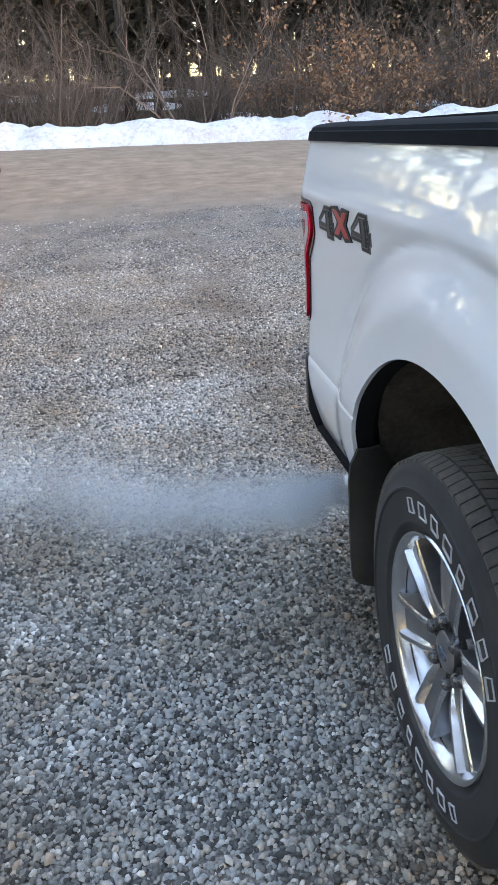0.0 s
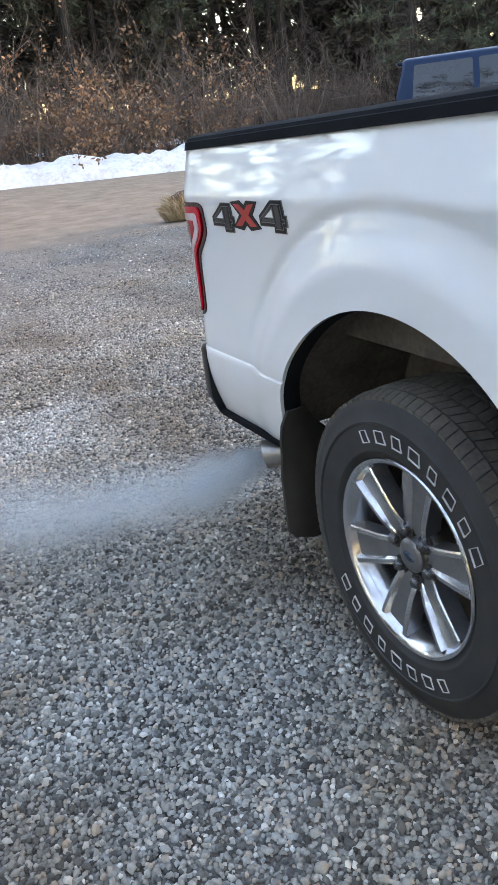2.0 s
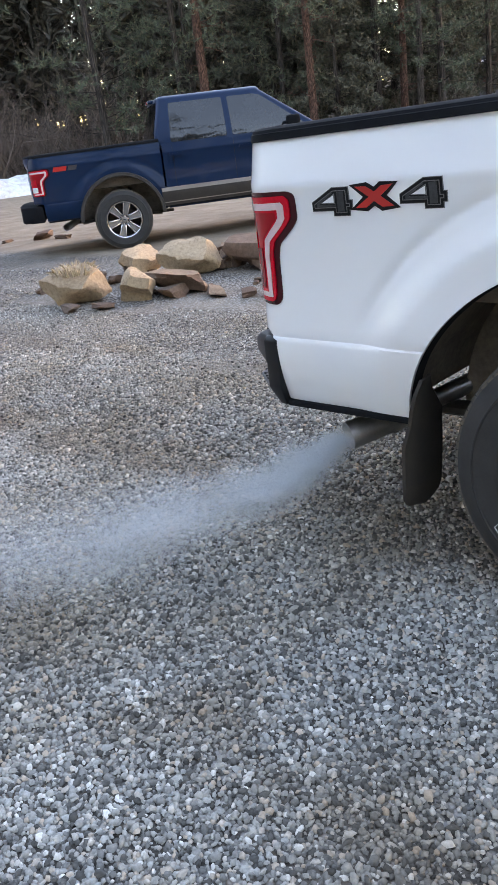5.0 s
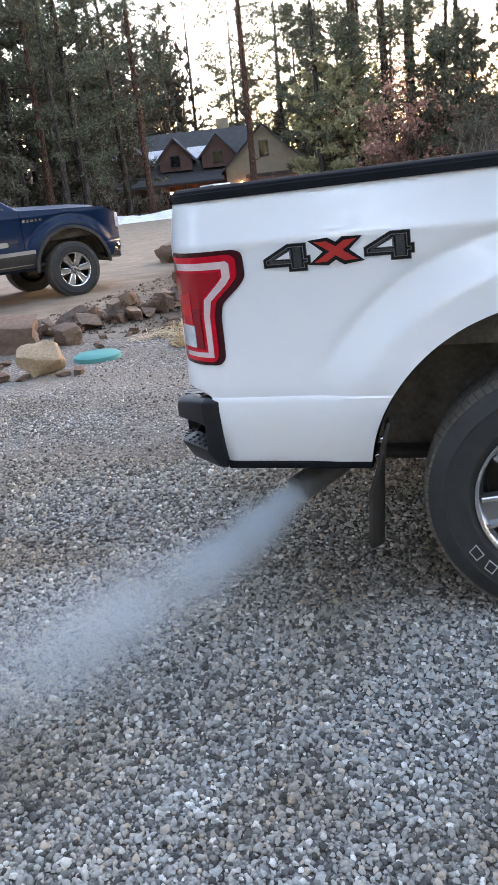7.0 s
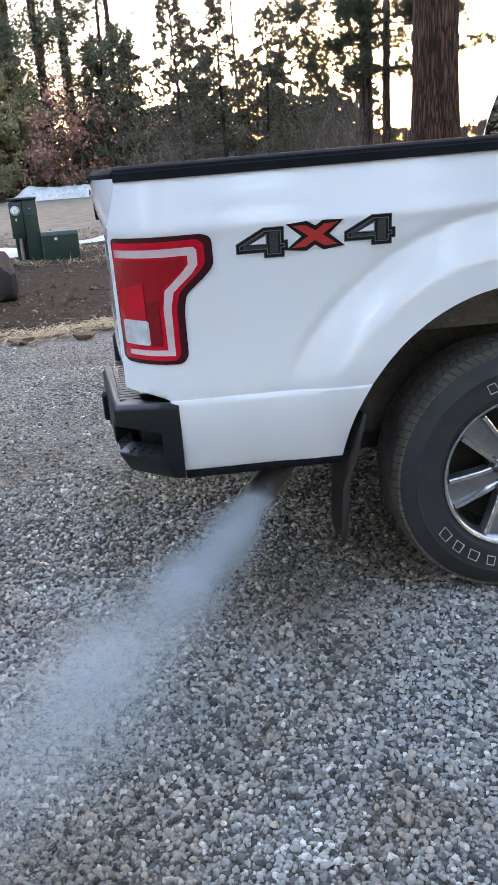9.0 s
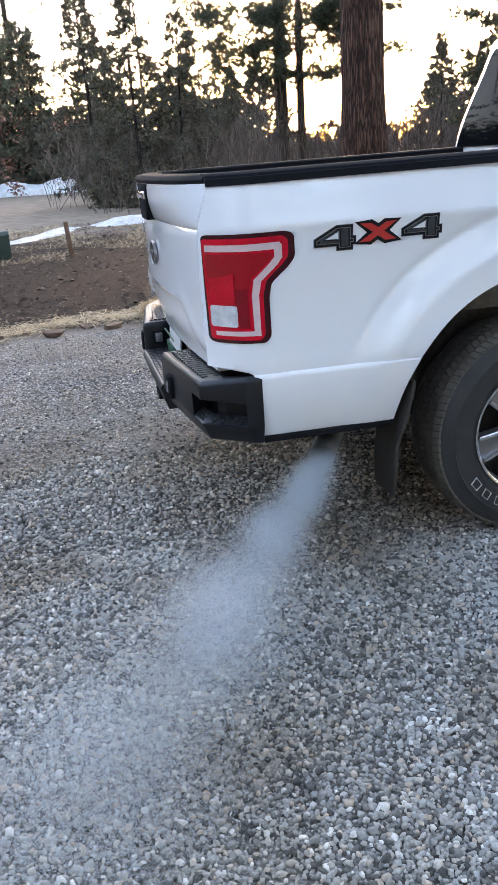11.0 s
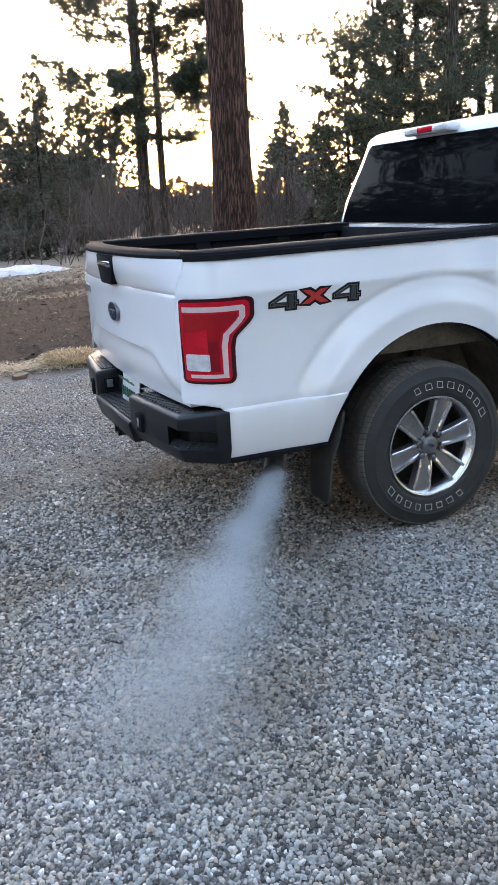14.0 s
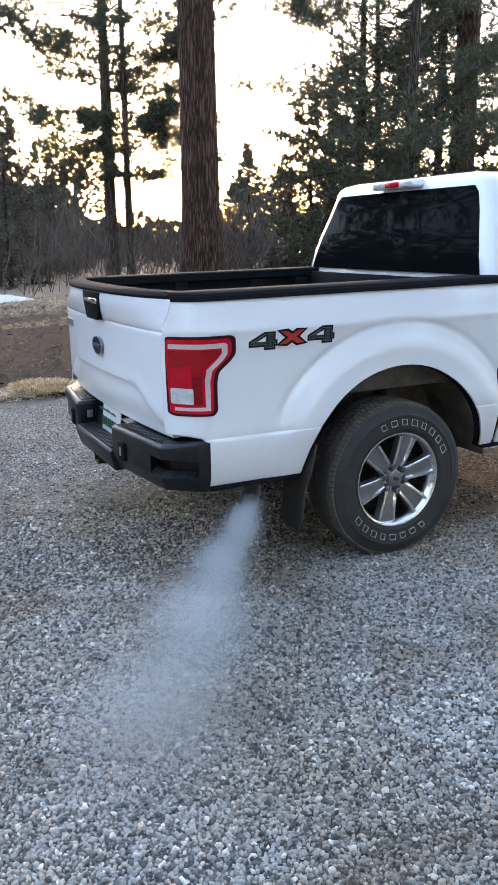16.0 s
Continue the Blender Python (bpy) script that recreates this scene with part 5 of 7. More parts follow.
class Soup:
    """Vertices and faces gathered for one mesh."""

    def __init__(self):
        self.v, self.f = [], []

    def limb(self, pts, radii, sides=4):
        base = len(self.v)
        pts = [Vector(p) for p in pts]
        side = None
        for i, p in enumerate(pts):
            d = (pts[min(i + 1, len(pts) - 1)] - pts[max(i - 1, 0)])
            d = d.normalized() if d.length > 1e-6 else Vector((0, 0, 1))
            side = d.orthogonal().normalized() if side is None else side
            side = side - d * side.dot(d)
            side = side.normalized() if side.length > 1e-6 else d.orthogonal().normalized()
            o = d.cross(side)
            for k in range(sides):
                a = TAU * k / sides
                self.v.append(p + radii[i] * (math.cos(a) * side + math.sin(a) * o))
        for i in range(len(pts) - 1):
            for k in range(sides):
                a, b = base + i * sides + k, base + i * sides + (k + 1) % sides
                self.f.append((a, b, b + sides, a + sides))

    def tuft(self, at, way, size, n, spread, width):
        """Needles fanning out from a point: thin tapering slivers."""
        for _ in range(n):
            d = (way + Vector(rng.normal(0, spread, 3))).normalized()
            s = d.cross(Vector(rng.normal(0, 1, 3))).normalized() * (size * width)
            ln = size * rng.uniform(0.6, 1.15)
            b = len(self.v)
            self.v += [at + s, at - s, at + d * ln]
            self.f.append((b, b + 1, b + 2))

    def leaf(self, at, size):
        d, e = Vector(rng.normal(0, 1, 3)).normalized(), Vector(rng.normal(0, 1, 3))
        e = (e - d * e.dot(d)).normalized()
        b = len(self.v)
        self.v += [at, at + d * size * 0.5 + e * size * 0.3, at + d * size, at + d * size * 0.5 - e * size * 0.3]
        self.f += [(b, b + 1, b + 2), (b, b + 2, b + 3)]


def trunk_soup(h, r, lean=(0, 0), wob=0.1, sides=12, n=11, ridge=0.0):
    s = Soup()
    pts, rad = [], []
    for i in range(n + 1):
        u = i / n
        z = h * u
        pts.append((lean[0] * z + wob * math.sin(u * 5 + lean[0] * 50) * u, lean[1] * z + wob * math.cos(u * 4) * u, z - 0.15 * (i == 0)))
        rad.append(r * ((1 - u) ** 0.8 * 0.95 + 0.05) * (1 + 0.35 * math.exp(-z / (r * 1.6))))
    s.limb(pts, rad, sides)
    return s, pts


def pine(name, h, r, first, reach, seed, boughs, tufts, size, label, material=None, barkm=None, cone=False, lean=(0.0, 0.0), bare=6, needle=8, parent_pose=None, trunk_sides=6, fine=False, blade=0.11, per=3):
    """A conifer: tapered trunk, boughs that leave it at first*h and above, and tufts of needles along them."""
    global rng
    keep, rng = rng, np.random.default_rng(seed)
    tree = empty(name, parent_pose or Matrix(), label, "tree", "woods")
    s, pts = trunk_soup(h, r, lean, 0.12, trunk_sides)
    crown, limbs = Soup(), s

    def on_trunk(z):
        i = min(len(pts) - 2, max(0, int(z / h * (len(pts) - 1))))
        a, b = Vector(pts[i]), Vector(pts[i + 1])
        u = (z - a.z) / max(1e-6, b.z - a.z)
        return a.lerp(b, u)

    total = boughs + bare
    for k in range(total):
        dead = k < bare
        u = rng.uniform(0.10, first + 0.12) if dead else first + (1 - first) * ((k - bare + rng.uniform(0, 1)) / boughs) ** 1.2
        z = h * min(u, 0.985)
        a = rng.uniform(0, TAU)
        top = (u - first) / (1 - first)
        length = reach * ((1 - top) * 0.95 + 0.08 if cone else (0.45 + 0.75 * math.sin(math.pi * (0.12 + 0.80 * max(0, top))))) * rng.uniform(0.65, 1.2)
        if dead:
            length = reach * rng.uniform(0.25, 0.6)
        rise = rng.uniform(-0.25, 0.15) if cone or dead else rng.uniform(-0.2, 0.45) + 0.4 * max(0, top)
        p, path = on_trunk(z), []
        d = Vector((math.cos(a), math.sin(a), rise))
        n = 6 if fine else 3
        for i in range(n + 1):
            path.append(p.copy())
            p += d * (length / n)
            d += Vector(rng.normal(0, 0.16, 3)) + Vector((0, 0, 0.05 if not cone else -0.03))
            d.normalize()
        br = max(0.012, r * 0.16 * (1 - 0.6 * max(0, top)))
        limbs.limb(path, [br * (1 - 0.85 * i / n) for i in range(n + 1)], 5 if fine else 3)
        if dead:
            for i in range(2, n + 1):
                q = path[i]
                e = Vector(rng.normal(0, 1, 3)) * 0.35 * length
                limbs.limb([q, q + e * 0.5, q + e + Vector((0, 0, -0.1))], [br * 0.4, br * 0.25, 0.004], 3)
            continue
        # side twigs, thickest towards the bough's end, each with a few tufts
        m = max(3, int(tufts * (0.45 + 0.55 * length / reach)))
        for j in range(m):
            f = min(0.995, 0.30 + 0.70 * ((j + rng.uniform(0.1, 0.9)) / m) ** 0.8)
            i = min(n - 1, int(f * n))
            q = path[i].lerp(path[i + 1], f * n - i)
            way = (path[i + 1] - path[i]).normalized()
            side = way.cross(Vector((0, 0, 1))) * (1 if j % 2 else -1)
            td = (way * rng.uniform(0.3, 0.9) + side * rng.uniform(0.5, 1.1) + Vector((0, 0, rng.normal(0.08, 0.16)))).normalized()
            tl = (0.22 + 0.26 * length * (1.15 - f)) * rng.uniform(0.6, 1.25)
            tip = q + td * tl + Vector((0, 0, 0.05 * tl))
            if fine:
                limbs.limb([q, tip], [br * 0.28, 0.006], 3)
            else:
                limbs.v += [q, q + Vector((0, 0, br * 0.5)), tip]
                limbs.f.append((len(limbs.v) - 3, len(limbs.v) - 2, len(limbs.v) - 1))
            for w in range(per):
                g = 1.0 if w == 0 else rng.uniform(0.25, 0.95)
                p = q.lerp(tip, g) + Vector(rng.normal(0, 0.35 * size, 3))
                crown.tuft(p, td * 0.35 + Vector((0, 0, 0.22)), size * rng.uniform(0.7, 1.2), needle, 0.9, blade)
    raw("trunk", s.v, s.f, barkm or BARK_DARK, tree, smooth=True, angle=70)
    raw("crown", crown.v, crown.f, material or NEEDLES, tree)
    rng = keep
    return tree


def shrub(name, h, spread, stems, seed, label, leaf=None, leaves=0, size=0.06, parent_pose=None, forks=3):
    """A leafless thicket: many stems forking into fine twigs, with what dry leaves still hang."""
    global rng
    keep, rng = rng, np.random.default_rng(seed)
    bush = empty(name, parent_pose or Matrix(), label, "shrub", "brush")
    s, lv = Soup(), Soup()

    def grow(p, d, ln, r, level):
        path, q = [p], p.copy()
        for _ in range(2):
            d = (d + Vector(rng.normal(0, 0.2, 3)) + Vector((0, 0, 0.05))).normalized()
            q = q + d * ln / 2
            path.append(q)
        s.limb(path, [r, r * 0.75, r * 0.45], 3)
        if leaf and level <= 1:
            for _ in range(leaves):
                lv.leaf(path[int(rng.integers(1, 3))] + Vector(rng.normal(0, 0.12, 3)), size * rng.uniform(0.6, 1.3))
        if level == 0:
            return
        for _ in range(forks):
            e = (d + Vector(rng.normal(0, 0.55, 3))).normalized()
            grow(path[int(rng.integers(1, 3))], e, ln * rng.uniform(0.5, 0.8), r * 0.5, level - 1)

    for _ in range(stems):
        a, q = rng.uniform(0, TAU), spread * math.sqrt(rng.uniform(0, 1)) * 0.55
        d = Vector((math.cos(a) * 0.35, math.sin(a) * 0.35, 1)).normalized()
        grow(Vector((q * math.cos(a), q * math.sin(a), -0.05)), d, h * rng.uniform(0.35, 0.55), 0.012 + 0.004 * h, 3)
    raw("bush_wood", s.v, s.f, TWIG, bush)
    if leaf:
        raw("foliage", lv.v, lv.f, leaf, bush)
    rng = keep
    return bush


def plant(proto, x, y, turn, scale=1.0, sink=0.0):
    """A copy of a plant standing on the ground."""
    c = copy_thing(proto, Matrix())
    c.matrix_basis = Matrix.LocRotScale((x, y, ground_z(x, y) - sink), Euler((0, 0, turn)), (scale,) * 3)
    return c


PINE_L = "tall pine with dark needles among the woods"
protos = [
    pine("pine_tree", 20, 0.24, 0.22, 3.5, 11, 50, 9, 0.34, PINE_L, blade=0.08, lean=(0.01, 0.005)),
    pine("pine_tree", 23, 0.27, 0.30, 3.5, 12, 48, 9, 0.34, PINE_L, blade=0.08, barkm=BARK_RED, lean=(-0.008, 0.01), bare=12),
    pine("pine_tree", 17, 0.20, 0.14, 3.1, 13, 52, 8, 0.33, PINE_L, blade=0.08, lean=(0.0, -0.012)),
    pine("fir_tree", 14, 0.18, 0.05, 3.5, 14, 110, 8, 0.34, "dense fir with boughs down to the ground", FIR, cone=True, bare=0, per=4, needle=6, blade=0.18),
    pine("fir_tree", 10, 0.14, 0.04, 2.9, 15, 96, 7, 0.30, "young fir with boughs down to the ground", FIR, cone=True, bare=0, per=4, needle=6, blade=0.18),
    pine("pine_tree", 21, 0.26, 0.34, 3.2, 16, 20, 6, 0.6, "tall pine with a long bare trunk in close woods", lean=(0.004, 0.006), bare=16, blade=0.12, trunk_sides=7),
]
brush = [
    shrub("oak_brush", 3.6, 1.9, 7, 21, "leafless grey oak brush"),
    shrub("oak_brush", 2.8, 1.7, 7, 22, "leafless grey oak brush"),
    shrub("oak_brush", 4.8, 1.7, 7, 23, "tall leafless brush at the edge of the woods"),
    shrub("dry_oak_shrub", 4.6, 1.7, 6, 24, "oak shrub still holding dry orange-brown leaves", OAK_LEAF, 5, 0.15),
]
JUNIPER_TREE = pine("juniper_tree", 6.6, 0.16, 0.03, 2.5, 31, 130, 11, 0.26, "pale green juniper with a rounded crown", JUNIPER, bare=0, needle=9, per=4, blade=0.16)
RED_SHRUB = shrub("red_leaved_shrub", 5.2, 2.1, 9, 32, "shrub with dull red dry leaves", RED_LEAF, 13, 0.17)
SPARSE = pine("pine_tree", 15, 0.12, 0.16, 1.7, 33, 44, 5, 0.26, "slender thinly needled pine against the sky", bare=6, per=2)

# ---- trucks ----
white_truck = pickup("white_pickup_truck", Matrix(), WHITE, "white crew-cab pickup truck parked on gravel, engine running", True)
blue_truck = pickup("blue_pickup_truck", pose(-9.22, 5.145, ground_z(-9.3, 5.1) - 0.005, 0, 0, 53), BLUE, "dark blue crew-cab pickup truck parked on the dirt drive", False)


# ---- snow ----
def snow_bank(name, line, width, height, label, seed, step=0.35):
    """A ploughed bank of old snow along a line."""
    pts = [Vector((*p, 0)) for p in line]
    path = []
    for i in range(len(pts) - 1):
        p0, p1, p2, p3 = pts[max(i - 1, 0)], pts[i], pts[i + 1], pts[min(i + 2, len(pts) - 1)]
        n = max(2, int((p2 - p1).length / step))
        for k in range(n):
            u = k / n
            path.append(0.5 * ((2 * p1) + (p2 - p0) * u + (2 * p0 - 5 * p1 + 4 * p2 - p3) * u * u + (3 * p1 - p0 - 3 * p2 + p3) * u**3))
    path.append(pts[-1])
    bm = bmesh.new()
    m = 12
    rows = []
    for i, p in enumerate(path):
        d = (path[min(i + 1, len(path) - 1)] - path[max(i - 1, 0)]).normalized()
        side = Vector((-d.y, d.x, 0))
        end = min(1.0, min(i, len(path) - 1 - i) / 4.0)
        row = []
        for j in range(m + 1):
            v = j / m * 2 - 1
            wv = width * (1 + 0.25 * noise.noise((p.x * 0.3, p.y * 0.3, seed)))
            q = p + side * v * wv / 2
            lump = 0.75 + 0.40 * noise.noise((q.x * 0.55, q.y * 0.55, seed + 3)) + 0.16 * noise.noise((q.x * 2.1, q.y * 2.1, seed + 9)) + 0.07 * noise.noise((q.x * 5, q.y * 5, seed))
            h = height * (1 - 0.55 * sstep(20, 36, q.y) * (width > 3)) * max(0.0, 1 - abs(v) ** 2.6) * lump * end
            row.append(bm.verts.new((q.x, q.y, ground_z(q.x, q.y) + h - 0.05)))
        rows.append(row)
    for a, b in zip(rows, rows[1:]):
        for j in range(m):
            bm.faces.new((a[j], a[j + 1], b[j + 1], b[j]))
    return tagged(part(name, bm, SNOW, label=label, angle=180), label, "snow", kind="structure")


snow_bank("snow_bank", [(-43, -30), (-40, -16), (-38, -4), (-36.5, 6), (-35, 14), (-33, 21), (-29.5, 30), (-24, 39), (-17.5, 45.2), (-15.5, 46.6)], 3.4, 1.25, "bank of old white snow ploughed along the dirt road", 1)
snow_bank("snow_bank", [(-11.0, 55.4), (-10.2, 55.2), (-8.6, 55.0), (-6.5, 55.3), (-4.0, 55.0), (-1.5, 54.9), (1.0, 54.6)], 2.6, 1.2, "long bank of old snow along the far side of the road", 4)
snow_bank("snow_patch", [(-5.5, 12.2), (-5.1, 12.6), (-4.7, 12.95), (-4.0, 13.4), (-3.3, 14.0)], 1.5, 0.27, "melting snow patch behind the stones", 5, 0.2)
snow_bank("snow_patch", [(-3.6, 14.7), (-2.9, 15.0), (-2.4, 15.5), (-1.9, 16.6), (-1.5, 18.0), (-1.1, 19.2)], 0.95, 0.13, "thin melting snow strip", 6, 0.2)
snow_bank("snow_patch", [(-0.9, 18.6), (0.6, 18.9), (1.7, 19.4), (2.3, 19.8)], 1.6, 0.30, "melting snow patch below the brush", 7, 0.2)
for k, (x, y, w) in enumerate(((-56, 0.5, 3.2), (-60, 3.0, 3.0), (-52, 6.5, 1.8), (-54, 12, 2.2), (-50, 9.5, 1.4), (-60, -6, 2.4), (-53, 19, 2.0))):
    snow_bank("snow_patch", [(x, y - w), (x - 0.5, y), (x - 0.2, y + w)], 2.4, 0.35, "snow left lying between the trees", 20 + k, 0.4)


# ---- stones ----
def rock_mesh(seed, squash=(1, 0.8, 0.62), cuts=7, sub=3):
    """A quarried block: a cut-up cube, its corners struck off, with a rough skin."""
    r = random.Random(seed)
    bm = bmesh.new()
    bmesh.ops.create_cube(bm, size=1.5)
    bmesh.ops.subdivide_edges(bm, edges=bm.edges, cuts=3 + sub, use_grid_fill=True)
    for c in range(cuts):
        n = Vector((r.gauss(0, 1), r.gauss(0, 1), r.gauss(0, 0.7))).normalized()
        d = r.uniform(0.52, 0.90)
        for v in bm.verts:
            over = v.co.dot(n) - d
            if over > 0:
                v.co -= n * over * 0.97
    lean = Matrix.Rotation(r.uniform(-0.25, 0.25), 3, "X") @ Matrix.Rotation(r.uniform(-0.25, 0.25), 3, "Y")
    for v in bm.verts:
        v.co += Vector((noise.noise(v.co * 1.4 + Vector((seed, 0, 0))), noise.noise(v.co * 1.4 + Vector((0, seed, 0))), noise.noise(v.co * 1.4 + Vector((0, 0, seed))))) * 0.16
        v.co *= 1 + 0.05 * noise.noise(v.co * 5 + Vector((seed, 3, 0)))
        v.co = lean @ Vector((v.co.x * squash[0], v.co.y * squash[1], v.co.z * squash[2]))
    me = bpy.data.meshes.new("stone")
    bm.to_mesh(me)
    bm.free()
    me.materials.append(BOULDER)
    me.shade_smooth()
    me.set_sharp_from_angle(angle=radians(24))
    return me


ROCKS = [rock_mesh(k, (1, 0.52 + 0.09 * (k % 4), 0.34 + 0.08 * (k % 3)), 7 + k % 3, 2) for k in range(10)]
TAN_ROCK = rock_mesh(40, (1, 0.75, 0.72), 9)
TAN_ROCK.materials[0] = TAN_STONE
ROUND_ROCK = rock_mesh(57, (0.92, 0.80, 0.78), 16)
ROUND_ROCK.materials[0] = DARK_STONE
PILE = [rock_mesh(70 + k, (1.0, 0.85, 0.70), 14, 2) for k in range(4)]
BIG_ROCKS = [rock_mesh(40 + k, (1, 0.75, 0.72), 9) for k in range(4)]


def rock(me, x, y, size, turn, z=None, tilt=(0, 0), label="rough brown sandstone rock in a rock edging", name="rock", group="rock edging", tall=1.0):
    ob = new(name, me)
    low = min(v.co.z for v in me.vertices) * size * tall
    ob.matrix_world = Matrix.LocRotScale((x, y, (ground_z(x, y) if z is None else z) - low * 0.82), Euler((*tilt, turn)), (size, size, size * tall))
    return tagged(ob, label, "rock", group)


def rock_edging():
    r = random.Random(11)
    line = [(-6.9, 1.9), (-5.6, 3.2), (-5.0, 3.9), (-4.5, 4.6), (-4.1, 5.3), (-3.7, 6.0), (-3.35, 6.45)]
    for i in range(len(line) - 1):
        (ax, ay), (bx, by) = line[i], line[i + 1]
        n = 12
        for k in range(n):
            u = (k + r.uniform(0.2, 0.8)) / n
            x, y = ax + (bx - ax) * u + r.uniform(-0.16, 0.16), ay + (by - ay) * u + r.uniform(-0.12, 0.12)
            s = r.choice((0.10, 0.13, 0.16, 0.20, 0.27)) * r.uniform(0.85, 1.15)
            rock(r.choice(ROCKS), x, y, s, r.uniform(0, TAU), None, (r.uniform(-0.3, 0.3), r.uniform(-0.3, 0.3)))
            if k % 3 and i > 0:
                rock(r.choice(ROCKS), x + r.uniform(-0.08, 0.08), y + 0.05, s * 0.85, r.uniform(0, TAU), ground_z(x, y) + s * 0.42, (r.uniform(-0.25, 0.25), r.uniform(-0.25, 0.25)))
    for k in range(26):
        u = r.random()
        x, y = -4.9 + 2.2 * u + r.uniform(-0.3, 0.3), 2.7 + 3.0 * u + r.uniform(-0.45, 0.5)
        rock(r.choice(ROCKS), x, y, r.uniform(0.03, 0.08), r.uniform(0, TAU), label="small loose stone beside the rock edging", group="loose stones", name="stone")


def stone_pile():
    """Rounded stones stacked where the edging meets the upright boulder."""
    r = random.Random(19)
    for layer, z, n in ((0, 0.0, 8), (1, 0.13, 7), (2, 0.25, 5)):
        for k in range(n):
            u = (k + 0.5 + r.uniform(-0.2, 0.2)) / n
            x, y = -3.24 - 0.86 * u, 6.46 - 0.55 * u + 0.07 * layer + r.uniform(-0.04, 0.04)
            rock(r.choice(PILE), x, y, r.uniform(0.10, 0.135), r.uniform(0, TAU), ground_z(x, y) + z, (r.uniform(-0.3, 0.3), r.uniform(-0.3, 0.3)), label="rounded purple-brown stone stacked in the rock edging")


rock_edging()
rock(TAN_ROCK, -3.97, 2.62, 0.23, 0.5, label="squared tan boulder at the drive's edge", tall=1.1, name="boulder")
for x, y, s in ((-4.28, 2.42, 0.13), (-4.62, 2.36, 0.20), (-5.05, 2.25, 0.22), (-3.62, 2.62, 0.11), (-3.72, 2.52, 0.08), (-4.05, 2.44, 0.09), (-5.45, 2.15, 0.20)):
    rock(ROCKS[int(s * 100) % 10], x, y, s, x * 9, label="flat tan stone at the drive's edge", name="stone", tall=0.7)
for me, x, y, size, turn, tall, words in (
    (TAN_ROCK, -5.62, 3.02, 0.34, 0.35, 1.0, "squared tan block of sandstone in the edging"),
    (TAN_ROCK, -6.20, 2.86, 0.31, 1.5, 0.95, "squared tan block of sandstone in the edging"),
    (ROCKS[3], -4.98, 3.52, 0.50, 0.42, 1.0, "long purple-grey slab of stone in the edging"),
    (ROCKS[6], -5.16, 2.40, 0.44, 0.22, 0.75, "long flat tan slab at the drive's edge"),
    (ROCKS[1], -4.42, 3.86, 0.30, 2.4, 0.9, "tilted dark slab of stone in the edging"),
):
    rock(me, x, y, size, turn, label=words, name="boulder", tall=tall)
rock(BIG_ROCKS[3], -22.3, -4.75, 0.40, 0.8, label="dark boulder beside the dirt road", name="boulder", group="")
rock(BIG_ROCKS[1], -6.58, 12.7, 0.74, 0.4, label="low dark brown boulder beyond the drive", name="boulder", tall=0.55)
rock(ROUND_ROCK, -2.98, 6.62, 0.305, 0.5, label="large upright dark grey-brown boulder at the end of the edging", name="boulder", tall=1.62)
stone_pile()
rock(TAN_ROCK, -5.95, 1.75, 0.33, 0.2, label="tan boulder with dry grass on top", name="boulder", tall=1.0)
rock(TAN_ROCK, -5.35, 2.05, 0.27, 2.2, label="tan boulder at the drive's edge", name="boulder")
rock(BIG_ROCKS[1], -12.6, 3.6, 0.40, 1.0, label="brown boulder overgrown with dry grass", name="boulder", tall=1.1)
for x, y, s in ((-12.1, 5.65, 0.36), (-11.3, 5.5, 0.22), (-12.8, 5.3, 0.20), (-5.7, 1.45, 0.17), (-5.4, 1.62, 0.15)):
    rock(ROCKS[int(s * 50) % 10], x, y, s, x * 5, label="flat pale stone lying in the dirt", name="stone", tall=0.5)


def grass_tuft(name, x, y, z, n, height, spread, seed, label, lean=0.4):
    """Dry blades leaning out from a root."""
    global rng
    keep, rng = rng, np.random.default_rng(seed)
    s = Soup()
    for _ in range(n):
        a, q = rng.uniform(0, TAU), spread * math.sqrt(rng.uniform())
        p = Vector((q * math.cos(a), q * math.sin(a), 0))
        d = Vector((math.cos(a) * lean, math.sin(a) * lean, 1)) + Vector(rng.normal(0, 0.75 * lean, 3))
        d.normalize()
        ln, w = height * rng.uniform(0.45, 1.2) * (1.15 - 0.6 * (q / spread) ** 2), Vector(rng.normal(0, 1, 3)).cross(d).normalized() * 0.006
        b = len(s.v)
        mid, tip = p + d * ln * 0.6, p + d * ln + Vector((d.x, d.y, -0.8)) * ln * 0.25
        s.v += [p - w, p + w, mid + w * 0.8, mid - w * 0.8, tip]
        s.f += [(b, b + 1, b + 2, b + 3), (b + 3, b + 2, b + 4)]
    ob = raw(name, s.v, s.f, STRAW)
    ob.location = (x, y, z)
    rng = keep
    return tagged(ob, label, "grass", kind="stuff")


grass_tuft("dry_grass", -12.5, 3.55, 0.05, 2200, 0.50, 0.36, 1, "tuft of dry brown grass over a boulder", 0.30)
grass_tuft("dry_grass", -5.95, 1.78, 0.30, 200, 0.16, 0.22, 2, "thin dry grass on a boulder")
grass_tuft("dry_grass", -3.0, 3.75, 0.0, 420, 0.14, 0.22, 3, "small tuft of straw-coloured grass")
grass_tuft("dry_grass", -3.4, 4.5, 0.0, 300, 0.13, 0.16, 4, "small tuft of straw-coloured grass")
grass_tuft("dry_grass", -0.60, 4.60, 0.04, 2200, 0.13, 0.36, 5, "flattened clump of pale straw", 0.9)


